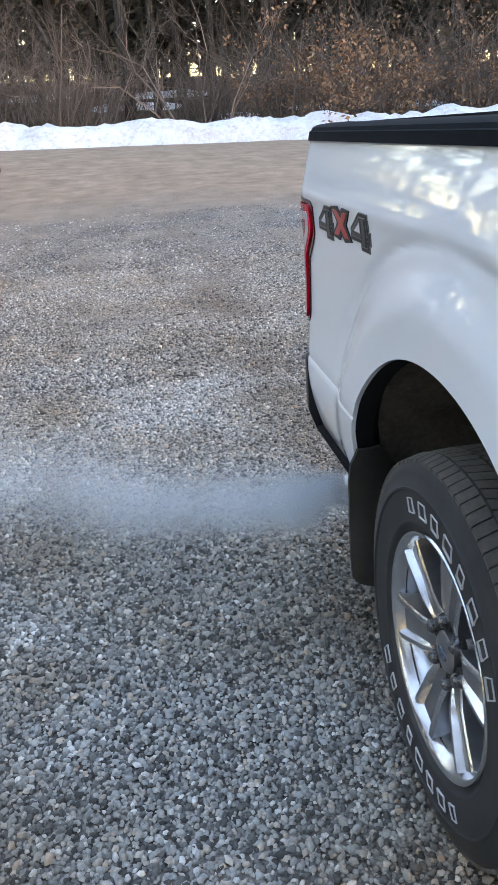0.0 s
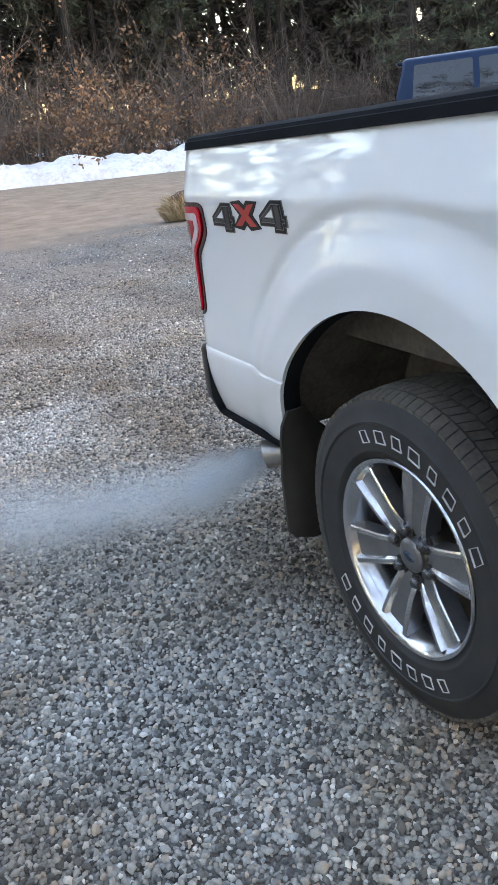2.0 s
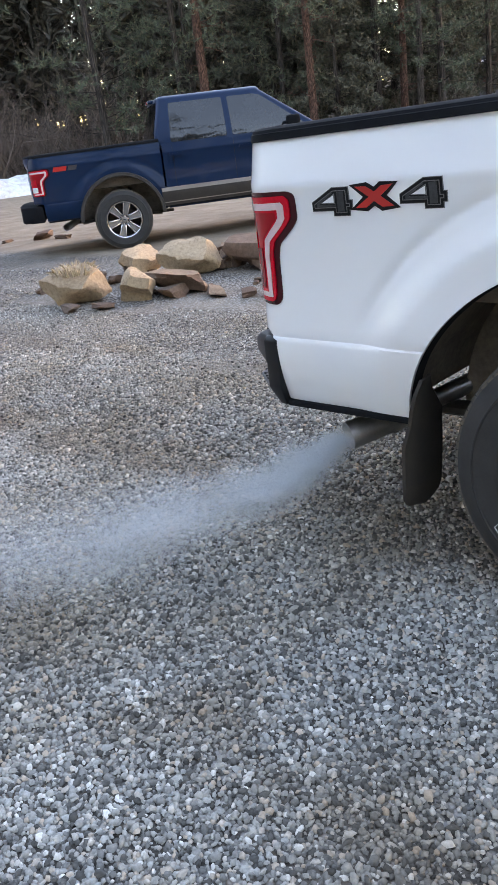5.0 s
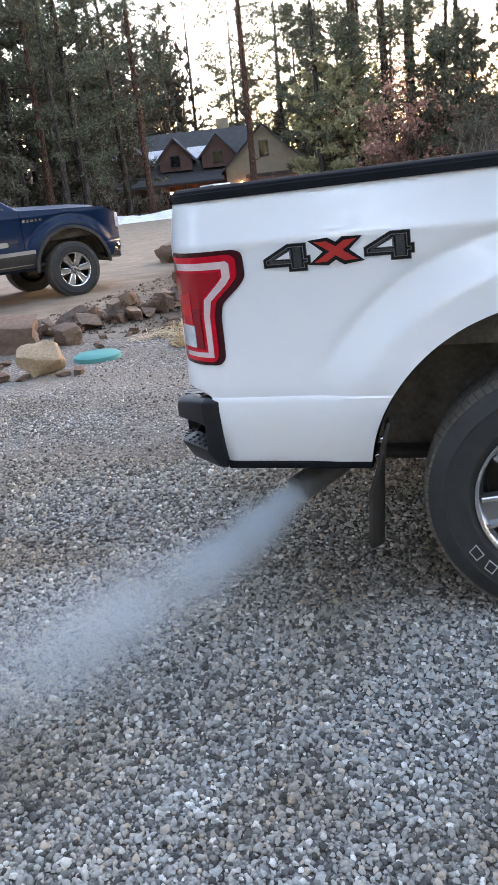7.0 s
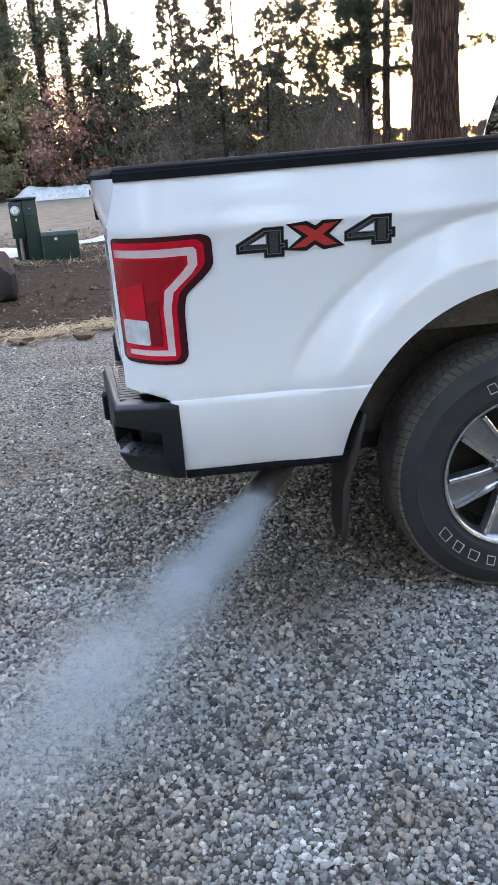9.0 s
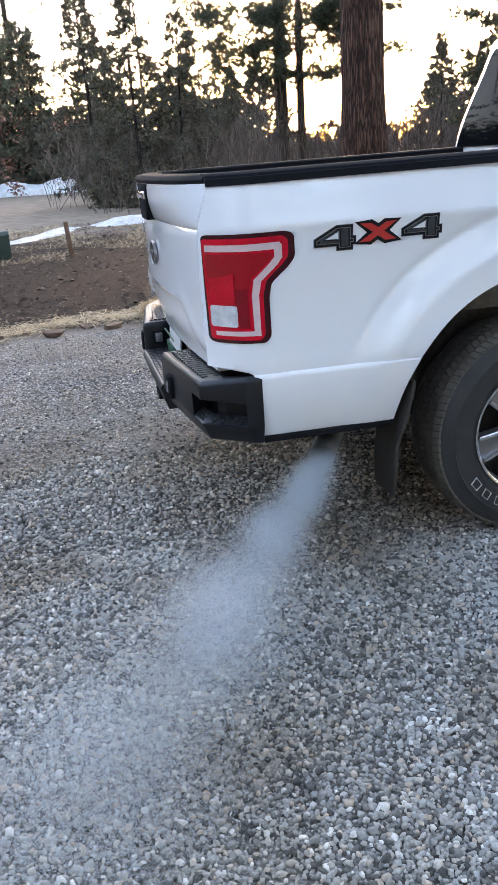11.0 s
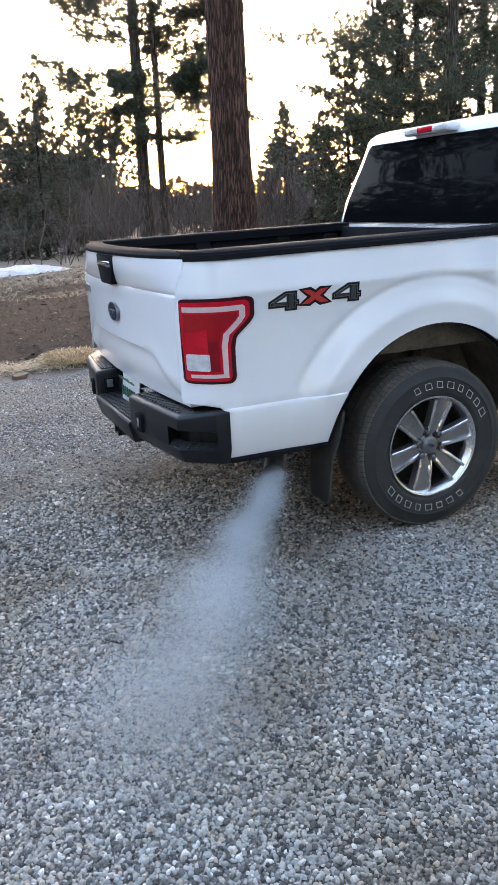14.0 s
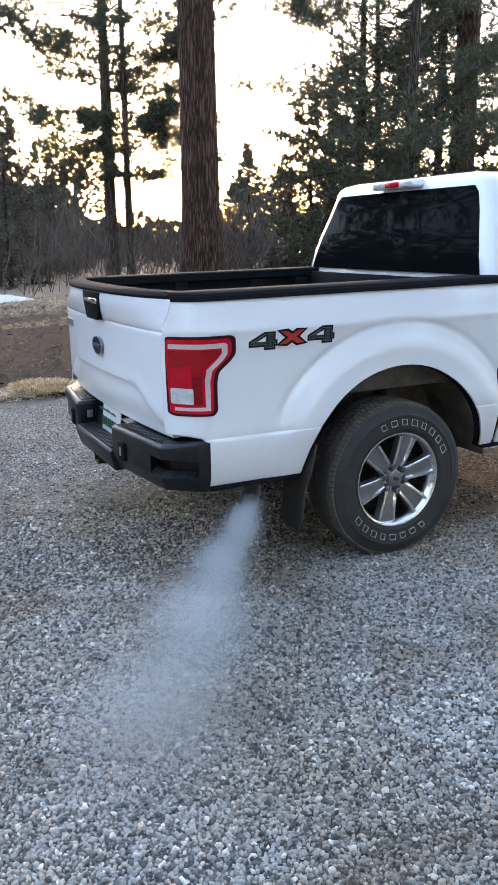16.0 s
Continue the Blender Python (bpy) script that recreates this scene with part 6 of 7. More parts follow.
def straw_strip():
    """Fallen straw lying along the edge of the soil."""
    n = 5200
    u = rng.uniform(0, 1, n)
    x = -3.6 + 4.6 * u + rng.normal(0, 0.06, n)
    y = 4.05 + 0.9 * u + rng.normal(0, 0.16, n) + 0.12 * np.sin(u * 17)
    v, f = [], []
    for a, b in zip(x, y):
        t, ln = rng.uniform(0, TAU), rng.uniform(0.05, 0.16)
        d, w = Vector((math.cos(t), math.sin(t), rng.normal(0, 0.12))) * ln, Vector((-math.sin(t), math.cos(t), 0)) * 0.004
        p = Vector((a, b, ground_z(a, b) + abs(rng.normal(0, 0.02)) + 0.008))
        k = len(v)
        v += [p - w, p + w, p + d + w * 0.6, p + d - w * 0.6]
        f.append((k, k + 1, k + 2, k + 3))
    tagged(raw("straw", v, f, STRAW), "pale fallen straw along the edge of the soil", "straw", kind="stuff")


straw_strip()


def dead_grass():
    """Thin flattened grass over the bare slope below the brush."""
    n = 16000
    x, y = rng.uniform(-4.5, 5.0, n), 10.5 + 9.5 * rng.uniform(0, 1, n)
    v, f = [], []
    for a, b in zip(x, y):
        if noise.noise((a * 0.7, b * 0.7, 4.0)) < -0.05:
            continue
        t, ln = rng.uniform(0, TAU), rng.uniform(0.08, 0.24)
        d, w = Vector((math.cos(t), math.sin(t), abs(rng.normal(0.25, 0.2)))) * ln, Vector((-math.sin(t), math.cos(t), 0)) * 0.006
        p = Vector((a, b, ground_z(a, b) + 0.004))
        k = len(v)
        v += [p - w, p + w, p + d]
        f.append((k, k + 1, k + 2))
    tagged(raw("dead_grass", v, f, STRAW), "thin flattened tan grass on the bare slope", "grass", kind="stuff")


dead_grass()

for x, y, s in ((-2.35, 3.95, 0.13), (-2.05, 4.12, 0.10), (-1.8, 3.92, 0.12), (-1.5, 4.2, 0.09), (-1.25, 4.02, 0.11), (-2.6, 4.2, 0.12)):
    rock(ROCKS[int(s * 100) % 10], x, y, s, x * 7, label="flat reddish stone at the edge of the soil", name="stone", tall=0.7)


def soil_litter():
    """Chips of bark, clods and dead needles strewn over the bare soil."""
    n = 26000
    x, y = rng.uniform(-5.6, 7.5, n), 4.2 + 16 * rng.uniform(0, 1, n) ** 1.5
    z = np.array([ground_z(a, b) for a, b in zip(x, y)]) + 0.006
    k = stone_mat("soil_litter", [(0.0, (0.024, 0.016, 0.012)), (0.5, (0.062, 0.043, 0.031)), (0.88, (0.13, 0.10, 0.072)), (1.0, (0.27, 0.22, 0.165))])
    chip = np.array([(1.6, 0.0, 0.0), (-0.7, 0.6, 0.1), (-0.7, -0.6, 0.0), (-0.1, 0.0, 0.75)])
    ob = many("soil_litter", np.column_stack([x, y, z]), rng.lognormal(math.log(0.0115), 0.55, n).clip(0.004, 0.05), k, (1, 1, 1), 0.3, (chip, np.array([(0, 1, 3), (1, 2, 3), (2, 0, 3)])), tipped(n, 0.5))
    tagged(ob, "bark chips, clods and dead needles on bare soil", "litter", kind="stuff")


soil_litter()

# ---- covers, boxes, stake ----
TEAL = varied("teal_plastic", (0.05, 0.20, 0.185), (0.08, 0.26, 0.24), 6, (0.6, 0.8), Specular_IOR_Level=0.1)
bm = lathe(bmesh.new(), [(0.0, 0.075), (0.12, 0.072), (0.19, 0.060), (0.215, 0.045), (0.22, 0.0), (0.20, -0.03)], 40, "z")
lid = part("access_lid", bm, TEAL)
lid.location = (-3.72, 3.16, 0.005)
tagged(lid, "round teal plastic access lid set in the ground", "lid")
GREEN_BOX = varied("green_enamel", (0.008, 0.022, 0.015), (0.016, 0.038, 0.026), 4, (0.4, 0.6))


def utility_pedestal():
    ob = empty("utility_pedestal", pose(-3.40, 11.85, 0, 0, 0, 6), "dark green metal utility pedestal with a meter", "utility box")
    part("cabinet", box(bmesh.new(), (-0.01, -0.17, -0.05), (0.235, 0.17, 1.055), 0.015), GREEN_BOX, ob)
    part("back_panel", box(bmesh.new(), (-0.215, 0.02, -0.05), (-0.012, 0.165, 1.05), 0.01), GREEN_BOX, ob)
    part("meter_housing", box(bmesh.new(), (-0.235, -0.19, 0.40), (-0.012, 0.018, 1.02), 0.012), GREEN_BOX, ob)
    part("cap", prism(bmesh.new(), [(-0.21, 1.045), (0.18, 1.045), (0.18, 1.07), (-0.19, 1.085), (-0.21, 1.075)], -0.245, 0.245, "x", 0.006), GREEN_BOX, ob)
    bm = lathe(bmesh.new(), [(0.0, -0.075), (0.052, -0.068), (0.066, -0.05), (0.068, -0.015), (0.08, -0.01), (0.08, 0.0)], 24, "y")
    bmesh.ops.translate(bm, vec=(-0.135, -0.19, 0.87), verts=bm.verts)
    meter = part("meter", bm, CLEAR_LENS, ob, "round glass meter")
    part("dial", lathe(bmesh.new(), [(0.0, -0.262), (0.052, -0.262), (0.055, -0.245)], 20, "y", (-0.135, 0, 0.87)), DECAL_WHITE, meter)
    part("sticker", box(bmesh.new(), (-0.15, -0.196, 0.70), (-0.125, -0.189, 0.74), 0.001), DECAL_WHITE, ob)
    part("conduit", tube(bmesh.new(), [(-0.12, -0.03, -0.05), (-0.12, -0.03, 0.42)], 0.032, 10), STEEL, ob, "grey conduit pipe")
    for z in (0.78, 0.50, 0.22):
        part("panel_rib", box(bmesh.new(), (0.02, -0.182, z), (0.21, -0.166, z + 0.012), 0.002), GREEN_BOX, ob)
    part("hasp", box(bmesh.new(), (0.09, -0.186, 0.885), (0.135, -0.168, 0.905), 0.002), STEEL, ob)


utility_pedestal()
tb = empty("transformer_box", pose(-2.80, 11.75, 0, 0, 0, 6), "low dark green metal utility box with a sloped lid", "utility box")
part("body", prism(bmesh.new(), [(-0.26, -0.05), (0.30, -0.05), (0.30, 0.44), (0.20, 0.475), (-0.20, 0.485), (-0.26, 0.43)], -0.33, 0.29, "x", 0.012), GREEN_BOX, tb)
part("lid_lip", box(bmesh.new(), (-0.335, -0.27, 0.40), (0.295, -0.245, 0.42), 0.004), GREEN_BOX, tb)
part("sticker", box(bmesh.new(), (-0.12, -0.266, 0.34), (-0.07, -0.258, 0.385), 0.001), DECAL_WHITE, tb)
WOOD = varied("weathered_wood", (0.09, 0.045, 0.026), (0.19, 0.10, 0.06), 9, (0.8, 0.9), 0.3, 0.004)
post = part("wooden_stake", box(bmesh.new(), (-0.035, -0.025, -0.1), (0.035, 0.025, 0.60), 0.006), WOOD)
post.matrix_world = pose(-1.46, 10.98, 0, 2, -4, 12)
tagged(post, "weathered brown wooden stake driven into the soil", "stake")


# ---- house beyond the road ----
def house():
    h = empty("house", pose(-20.3, 69.0, -0.35, 0, 0, 15.5), "brown timber house with dormers and an attached garage", "house")
    STUCCO = varied("tan_stucco", (0.20, 0.155, 0.105), (0.27, 0.21, 0.145), 1.5, (0.85, 0.95), 0.2, 0.02)
    SIDING = varied("red_brown_siding", (0.075, 0.035, 0.028), (0.12, 0.058, 0.045), 2, (0.75, 0.9), 0.2, 0.02)
    SHINGLE = varied("grey_shingle", (0.024, 0.023, 0.024), (0.055, 0.053, 0.053), 2.5, (0.85, 0.95), 0.3, 0.02)
    DARKWOOD = varied("dark_timber", (0.035, 0.022, 0.017), (0.07, 0.045, 0.034), 3, (0.7, 0.9))
    PANE = Mat("house_pane", (0.01, 0.012, 0.014), 0.05).m

    def roof(name, x0, x1, y0, y1, ze, zr, along, over=0.35, mat=SHINGLE):
        bm = bmesh.new()
        t = 0.18
        if along == "y":
            mid = (x0 + x1) / 2
            k = (zr - ze) / (mid - x0)
            prism(bm, [(x0 - over, ze - over * k), (mid, zr), (x1 + over, ze - over * k), (x1 + over, ze - over * k + t), (mid, zr + t), (x0 - over, ze - over * k + t)], y0 - over, y1 + over, "y")
        else:
            mid = (y0 + y1) / 2
            k = (zr - ze) / (mid - y0)
            prism(bm, [(y0 - over, ze - over * k), (mid, zr), (y1 + over, ze - over * k), (y1 + over, ze - over * k + t), (mid, zr + t), (y0 - over, ze - over * k + t)], x0 - over, x1 + over, "x")
        return part(name, bm, mat, h)

    # garage with its gable to the road
    bm = prism(bmesh.new(), [(-3.5, -0.6), (3.5, -0.6), (3.5, 3.3), (0, 6.55), (-3.5, 3.3)], 0, 8, "y")
    part("garage_wall", bm, STUCCO, h, "tan stucco gable wall")
    roof("garage_roof", -3.5, 3.5, 0, 8, 3.3, 6.55, "y", 0.45)
    win = part("gable_window", box(bmesh.new(), (-0.42, -0.06, 3.95), (0.42, 0.04, 5.35), 0.02), DARKWOOD, h)
    part("pane", box(bmesh.new(), (-0.33, -0.075, 4.05), (0.33, -0.05, 5.25)), PANE, win)
    door = part("garage_door", box(bmesh.new(), (-1.6, -0.05, -0.3), (2.9, 0.03, 2.3), 0.02), SIDING, h)
    for k in range(4):
        part("door_panel", box(bmesh.new(), (-1.5, -0.075, -0.2 + 0.62 * k), (2.8, -0.045, 0.34 + 0.62 * k), 0.01), SIDING, door)
    part("door_lintel", box(bmesh.new(), (-1.8, -0.09, 2.3), (3.1, 0.02, 2.62), 0.02), DARKWOOD, h)
    # main block
    part("main_wall", box(bmesh.new(), (-17.5, 2.2, -0.6), (-3.4, 10, 3.6)), SIDING, h)
    part("gable_fill", prism(bmesh.new(), [(2.2, 3.6), (10, 3.6), (6.1, 6.9)], -17.5, -3.4, "x"), SIDING, h)
    roof("main_roof", -17.5, -1.5, 2.2, 10, 3.6, 6.95, "x", 0.5)
    bm = prism(bmesh.new(), [(-0.6, 2.35), (2.6, 3.75), (2.6, 3.95), (-0.6, 2.55)], -17.5, -3.7, "x")
    part("porch_roof", bm, SHINGLE, h)
    for x in (-17.2, -13.8, -10.4, -7.2, -4.2):
        part("porch_post", box(bmesh.new(), (x - 0.12, -0.3, -0.4), (x + 0.12, -0.06, 2.45), 0.02), DARKWOOD, h)
    part("porch_floor", box(bmesh.new(), (-17.5, -0.5, -0.4), (-3.7, 2.2, -0.05), 0.02), DARKWOOD, h)
    fd = part("front_door", box(bmesh.new(), (-7.6, 2.1, -0.05), (-6.6, 2.18, 2.0), 0.02), DARKWOOD, h)
    for x in (-15, -12, -9.4):
        w = part("porch_window", box(bmesh.new(), (x - 0.6, 2.12, 0.7), (x + 0.6, 2.2, 1.95), 0.02), DARKWOOD, h)
        part("pane", box(bmesh.new(), (x - 0.5, 2.10, 0.8), (x + 0.5, 2.13, 1.85)), PANE, w)
    for x in (-4.15, -8.0, -12.0):
        bm = prism(bmesh.new(), [(x - 1.45, 3.6), (x + 1.45, 3.6), (x + 1.45, 4.7), (x, 6.25), (x - 1.45, 4.7)], 1.2, 6.0, "y")
        part("dormer_wall", bm, SIDING, h, "red-brown dormer")
        roof("dormer_roof", x - 1.45, x + 1.45, 1.2, 6.1, 4.7, 6.25, "y", 0.35)
        w = part("dormer_window", box(bmesh.new(), (x - 0.5, 1.13, 3.85), (x + 0.5, 1.22, 4.95), 0.02), DARKWOOD, h)
        part("pane", box(bmesh.new(), (x - 0.4, 1.11, 3.95), (x + 0.4, 1.14, 4.85)), PANE, w)
    part("chimney", box(bmesh.new(), (-4.3, 6.0, 5.5), (-3.1, 7.0, 8.0), 0.03), STUCCO, h)
    for x, y, z, w in ((-6.0, 3.6, 5.05, 1.1), (-9.9, 3.6, 5.05, 0.8), (-13.6, 3.4, 4.9, 1.0)):
        bm = box(bmesh.new(), (x - w, y - 0.8, -0.06), (x + w, y + 0.8, 0.10), 0.05, 3)
        bmesh.ops.transform(bm, matrix=Matrix.Translation((0, 0, z)) @ Matrix.Translation((x, y, 0)) @ pose(0, 0, 0, 40.6) @ Matrix.Translation((-x, -y, 0)), verts=bm.verts)
        part("roof_snow", bm, SNOW, h, "snow lying on the roof")
    GLOW = Mat("warm_bulb", (1.0, 0.6, 0.25), 0.4, Emission_Strength=9.0).m
    GLOW.node_tree.nodes["Principled BSDF"].inputs["Emission Color"].default_value = (1.0, 0.5, 0.16, 1)
    for x, y, z in ((-8.8, 2.02, 1.75), (-6.2, 2.02, 1.75), (3.2, -0.12, 2.0), (-2.2, -0.12, 2.0)):
        lamp = part("wall_lantern", box(bmesh.new(), (x - 0.09, y - 0.04, z - 0.17), (x + 0.09, y + 0.12, z + 0.2), 0.02), DARKWOOD, h)
        bm = bmesh.new()
        bmesh.ops.create_icosphere(bm, subdivisions=2, radius=0.11, matrix=Matrix.Translation((x, y - 0.05, z)))
        part("bulb", bm, GLOW, lamp, "lit warm bulb")


house()


def far_car(name, x, y, turn, paint, label, bed):
    c = empty(name, pose(x, y, ground_z(x, y), 0, 0, turn), label, "car")
    prof = [(-2.6, 0.45), (2.5, 0.45), (2.62, 0.75), (2.5, 1.0), (1.35, 1.12), (0.75, 1.72), (-0.95, 1.76), (-1.05, 1.15), (-2.6, 1.1)] if bed else [(-2.2, 0.4), (2.3, 0.4), (2.4, 0.7), (2.2, 0.95), (1.3, 1.05), (0.55, 1.62), (-1.6, 1.66), (-2.2, 1.05)]
    part("body", prism(bmesh.new(), prof, -0.92, 0.92, "y", 0.06), paint, c)
    for s in (-0.925, 0.925):
        gl = [(0.98, 1.16), (0.66, 1.62), (-0.85, 1.66), (-0.9, 1.18)] if bed else [(1.0, 1.08), (0.5, 1.54), (-1.5, 1.58), (-1.9, 1.08)]
        part("side_window", prism(bmesh.new(), gl, s - 0.012, s + 0.012, "y"), GLASS, c)
    bx = -1.02 if bed else -2.16
    part("rear_window", box(bmesh.new(), (bx - 0.06, -0.7, 1.2), (bx + 0.02, 0.7, 1.6), 0.02), GLASS, c)
    for wx in (-1.5, 1.6):
        for s in (-1, 1):
            bm = lathe(bmesh.new(), [(0.0, -0.11), (0.22, -0.12), (0.36, -0.11), (0.38, 0.0), (0.36, 0.11), (0.0, 0.11)], 24, "y")
            bmesh.ops.translate(bm, vec=(wx, s * 0.85, 0.38), verts=bm.verts)
            part("wheel", bm, RUBBER, c)
    for s in (-0.75, 0.75):
        part("rear_lamp", box(bmesh.new(), (prof[0][0] - 0.04, s - 0.1, 0.8), (prof[0][0] + 0.06, s + 0.1, 1.05), 0.01), RED_LENS, c)


far_car("parked_pickup", -23.0, 62.6, 150, WHITE, "white pickup parked in front of the far house", True)
far_car("parked_car", -20.4, 64.0, 60, car_paint("slate_paint", (0.10, 0.13, 0.17)), "slate-grey car parked at the far garage", False)
rock(BIG_ROCKS[2], -7.2, 55.5, 0.5, 0.3, label="squared tan stone on the far verge", name="boulder")


# ---- woods ----
def pine_here(x, y, h, r, first, reach, seed, boughs, tufts, size, label, **kw):
    return pine("pine_tree", h, r, first, reach, seed, boughs, tufts, size, label, parent_pose=pose(x, y, ground_z(x, y)), **kw)


pine_here(2.66, 7.68, 24, 0.315, 0.46, 3.6, 51, 30, 8, 0.30, "thick old pine with plated red-brown bark", barkm=BARK_RED, trunk_sides=40, lean=(-0.004, 0.0), bare=0)
pine_here(4.35, 18.0, 17, 0.19, 0.16, 3.3, 62, 84, 18, 0.26, "pine with drooping needled boughs behind the truck", fine=True, needle=24, bare=12, blade=0.033, per=5, lean=(0.004, 0), barkm=BARK_BROWN)
pine_here(4.85, 17.9, 15, 0.12, 0.24, 2.1, 53, 56, 14, 0.25, "slim pine beside a larger one", fine=True, needle=24, bare=8, blade=0.033, per=5, barkm=BARK_BROWN)
pine_here(11.9, 12.55, 22, 0.36, 0.42, 3.4, 54, 44, 10, 0.30, "pine with reddish plated bark beyond the cab", barkm=BARK_RED, trunk_sides=24)
pine_here(8.7, 10.6, 13, 0.17, 0.12, 3.0, 55, 96, 17, 0.23, "crooked dark pine with heavy boughs", fine=True, needle=16, blade=0.032, per=5, lean=(0.015, -0.01), barkm=BARK_BROWN)
pine_here(10.2, 14.6, 12, 0.16, 0.08, 2.2, 56, 74, 12, 0.27, "dark pine crowding the trees beside it", needle=12, blade=0.08)
pine_here(13.6, 14.5, 17, 0.2, 0.12, 3.0, 57, 70, 12, 0.29, "dark pine crowding the trees beside it", needle=12, blade=0.08)


def woods():
    wr = random.Random(5)

    def tree_at(x, y, kinds=(0, 1, 2, 3), s=None):
        plant(protos[wr.choice(kinds)], x, y, wr.uniform(0, TAU), s or wr.uniform(0.85, 1.25), 0.1)

    def brush_at(x, y, kinds=(0, 1, 2), s=None):
        plant(brush[wr.choice(kinds)], x, y, wr.uniform(0, TAU), s or wr.uniform(0.8, 1.35), 0.05)

    # bank behind the snow
    for k in range(34):
        y = -20 + 52 * (k + wr.random()) / 34
        tree_at(-44.5 - wr.random() ** 0.8 * 16, y, (5,))
    for k in range(96):
        y = -18 + 54 * (k + wr.random()) / 96
        if -1.4 < y < 2.0:
            continue
        brush_at(-40.4 - wr.random() * 9, y, (0, 1, 2, 2), wr.uniform(1.0, 2.1))
    for x, y in ((-40.2, 8.6), (-41.0, 10.8), (-40.0, 12.6), (-42, 9.6), (-39.6, 16.5)):
        brush_at(x, y, (3,), wr.uniform(1.0, 1.5))
    # on both sides of the house
    for x, y, k, s in ((-30.5, 29.4, 1, 1.0), (-26.4, 33.0, 1, 0.95), (-29.3, 37.2, 1, 1.0), (-27.3, 40.5, 0, 1.1), (-24.2, 42.4, 2, 1.2), (-22.0, 47.0, 1, 0.95), (-27.5, 46, 3, 1.1), (-29, 45, 3, 1.2), (-33, 47, 0, 1.0), (-36, 40, 3, 1.2), (-30, 35, 2, 1.0), (-33.5, 30.5, 2, 1.1), (-27, 36, 3, 0.9), (-31, 42, 3, 1.2), (-35, 33, 0, 1.1), (-33, 38, 3, 1.1), (-36, 27, 2, 1.1), (-17.2, 54.5, 1, 1.0), (-12.5, 56.0, 0, 1.0), (-9.9, 56.5, 0, 1.1), (-8.0, 57.5, 2, 1.2), (-31, 82, 0, 1.1), (-27, 84, 2, 1.2), (-22.5, 86, 0, 1.15), (-18, 83, 2, 1.2), (-13.5, 80, 0, 1.1), (-10, 77, 2, 1.2), (-24.5, 79, 0, 1.0), (-9.9, 58, 1, 1.14), (-28, 49, 2, 1.1), (-32, 53, 0, 1.1), (-7.9, 58, 1, 1.17), (-6.6, 60, 0, 1.21), (-3.3, 59, 2, 1.41), (-25.3, 40.0, 1, 0.9), (-23.8, 39.2, 0, 0.9), (-30, 56, 0, 1.2), (-34, 60, 2, 1.3), (-38, 55, 0, 1.2), (-36, 49, 2, 1.3), (-29, 54, 3, 1.2), (-33, 64, 0, 1.3), (-26, 52, 2, 1.15), (-10.5, 62, 2, 1.2), (-6.5, 61, 0, 1.1), (-4.0, 58, 2, 1.1)):
        tree_at(x, y, (k,), s)
    for x, y, k, s in ((-2.2, 57.5, 4, 1.05), (-4.1, 58, 4, 1.03), (2.2, 58, 4, 1.1), (6.8, 48, 4, 0.7), (1.8, 52.5, 3, 0.5), (3.0, 55, 4, 0.9), (6.0, 47.5, 4, 0.68), (8.2, 45.5, 3, 0.5), (10.0, 43.5, 4, 0.42), (12.5, 44, 3, 0.2), (5.0, 58, 2, 0.5), (14.5, 41, 4, 0.22), (17.7, 36.2, 4, 0.66), (19.5, 35.5, 4, 0.6), (21, 33, 3, 0.55), (5.1, 35.2, 3, 0.5), (3.3, 34.2, 3, 0.42), (7.2, 36.6, 3, 0.4), (3.0, 26.0, 4, 0.62), (1.6, 27.5, 4, 0.70), (0.2, 31, 3, 0.62), (11.6, 19.5, 4, 0.62), (13.2, 20.0, 4, 0.75), (23, 30, 3, 0.7), (16, 24, 4, 0.6), (20.5, 42, 4, 0.68), (12.5, 17, 2, 0.75), (15.5, 18, 0, 0.75), (18, 19.5, 2, 0.9), (14.2, 16.4, 2, 0.62), (19.5, 16.5, 0, 0.9), (17, 15, 2, 0.8)):
        tree_at(x, y, (k,), s)
    plant(JUNIPER_TREE, -11.3, 57.5, 0.4, 1.18)
    plant(RED_SHRUB, -6.0, 57, 1.0, 1.44)
    plant(RED_SHRUB, -8.0, 57.8, 2.7, 1.12)
    plant(RED_SHRUB, -7.4, 57.2, 4.1, 0.75)
    for x, y, k, s in ((-21.5, 88, 3, 1.3), (-24.0, 90, 2, 1.3), (-18.6, 86, 3, 1.25), (-13.6, 70, 2, 1.05), (-12.0, 66, 3, 0.95)):
        tree_at(x, y, (k,), s)
    for x, y, s in ((-4.6, 58.5, 0.72), (-3.2, 57.6, 0.78), (-2.2, 59.0, 0.7)):
        tree_at(x, y, (3,), s)
    plant(SPARSE, 4.1, 46.8, 0.0, 1.0)
    for k in range(20):
        u = (k + wr.random()) / 20
        x = -1 + 22 * u
        brush_at(x, 40 - 18 * u + wr.uniform(-4, 4), (0, 1, 2, 0, 1), wr.uniform(0.7, 1.0))
    for x, y in ((2.2, 21.5), (3.4, 22.6), (1.0, 22.8), (5.4, 21.0), (6.6, 20.0), (7.6, 21.4), (9.0, 19.6), (0.0, 24.2), (4.4, 25.0)):
        brush_at(x, y, (0, 1), wr.uniform(0.6, 0.85))
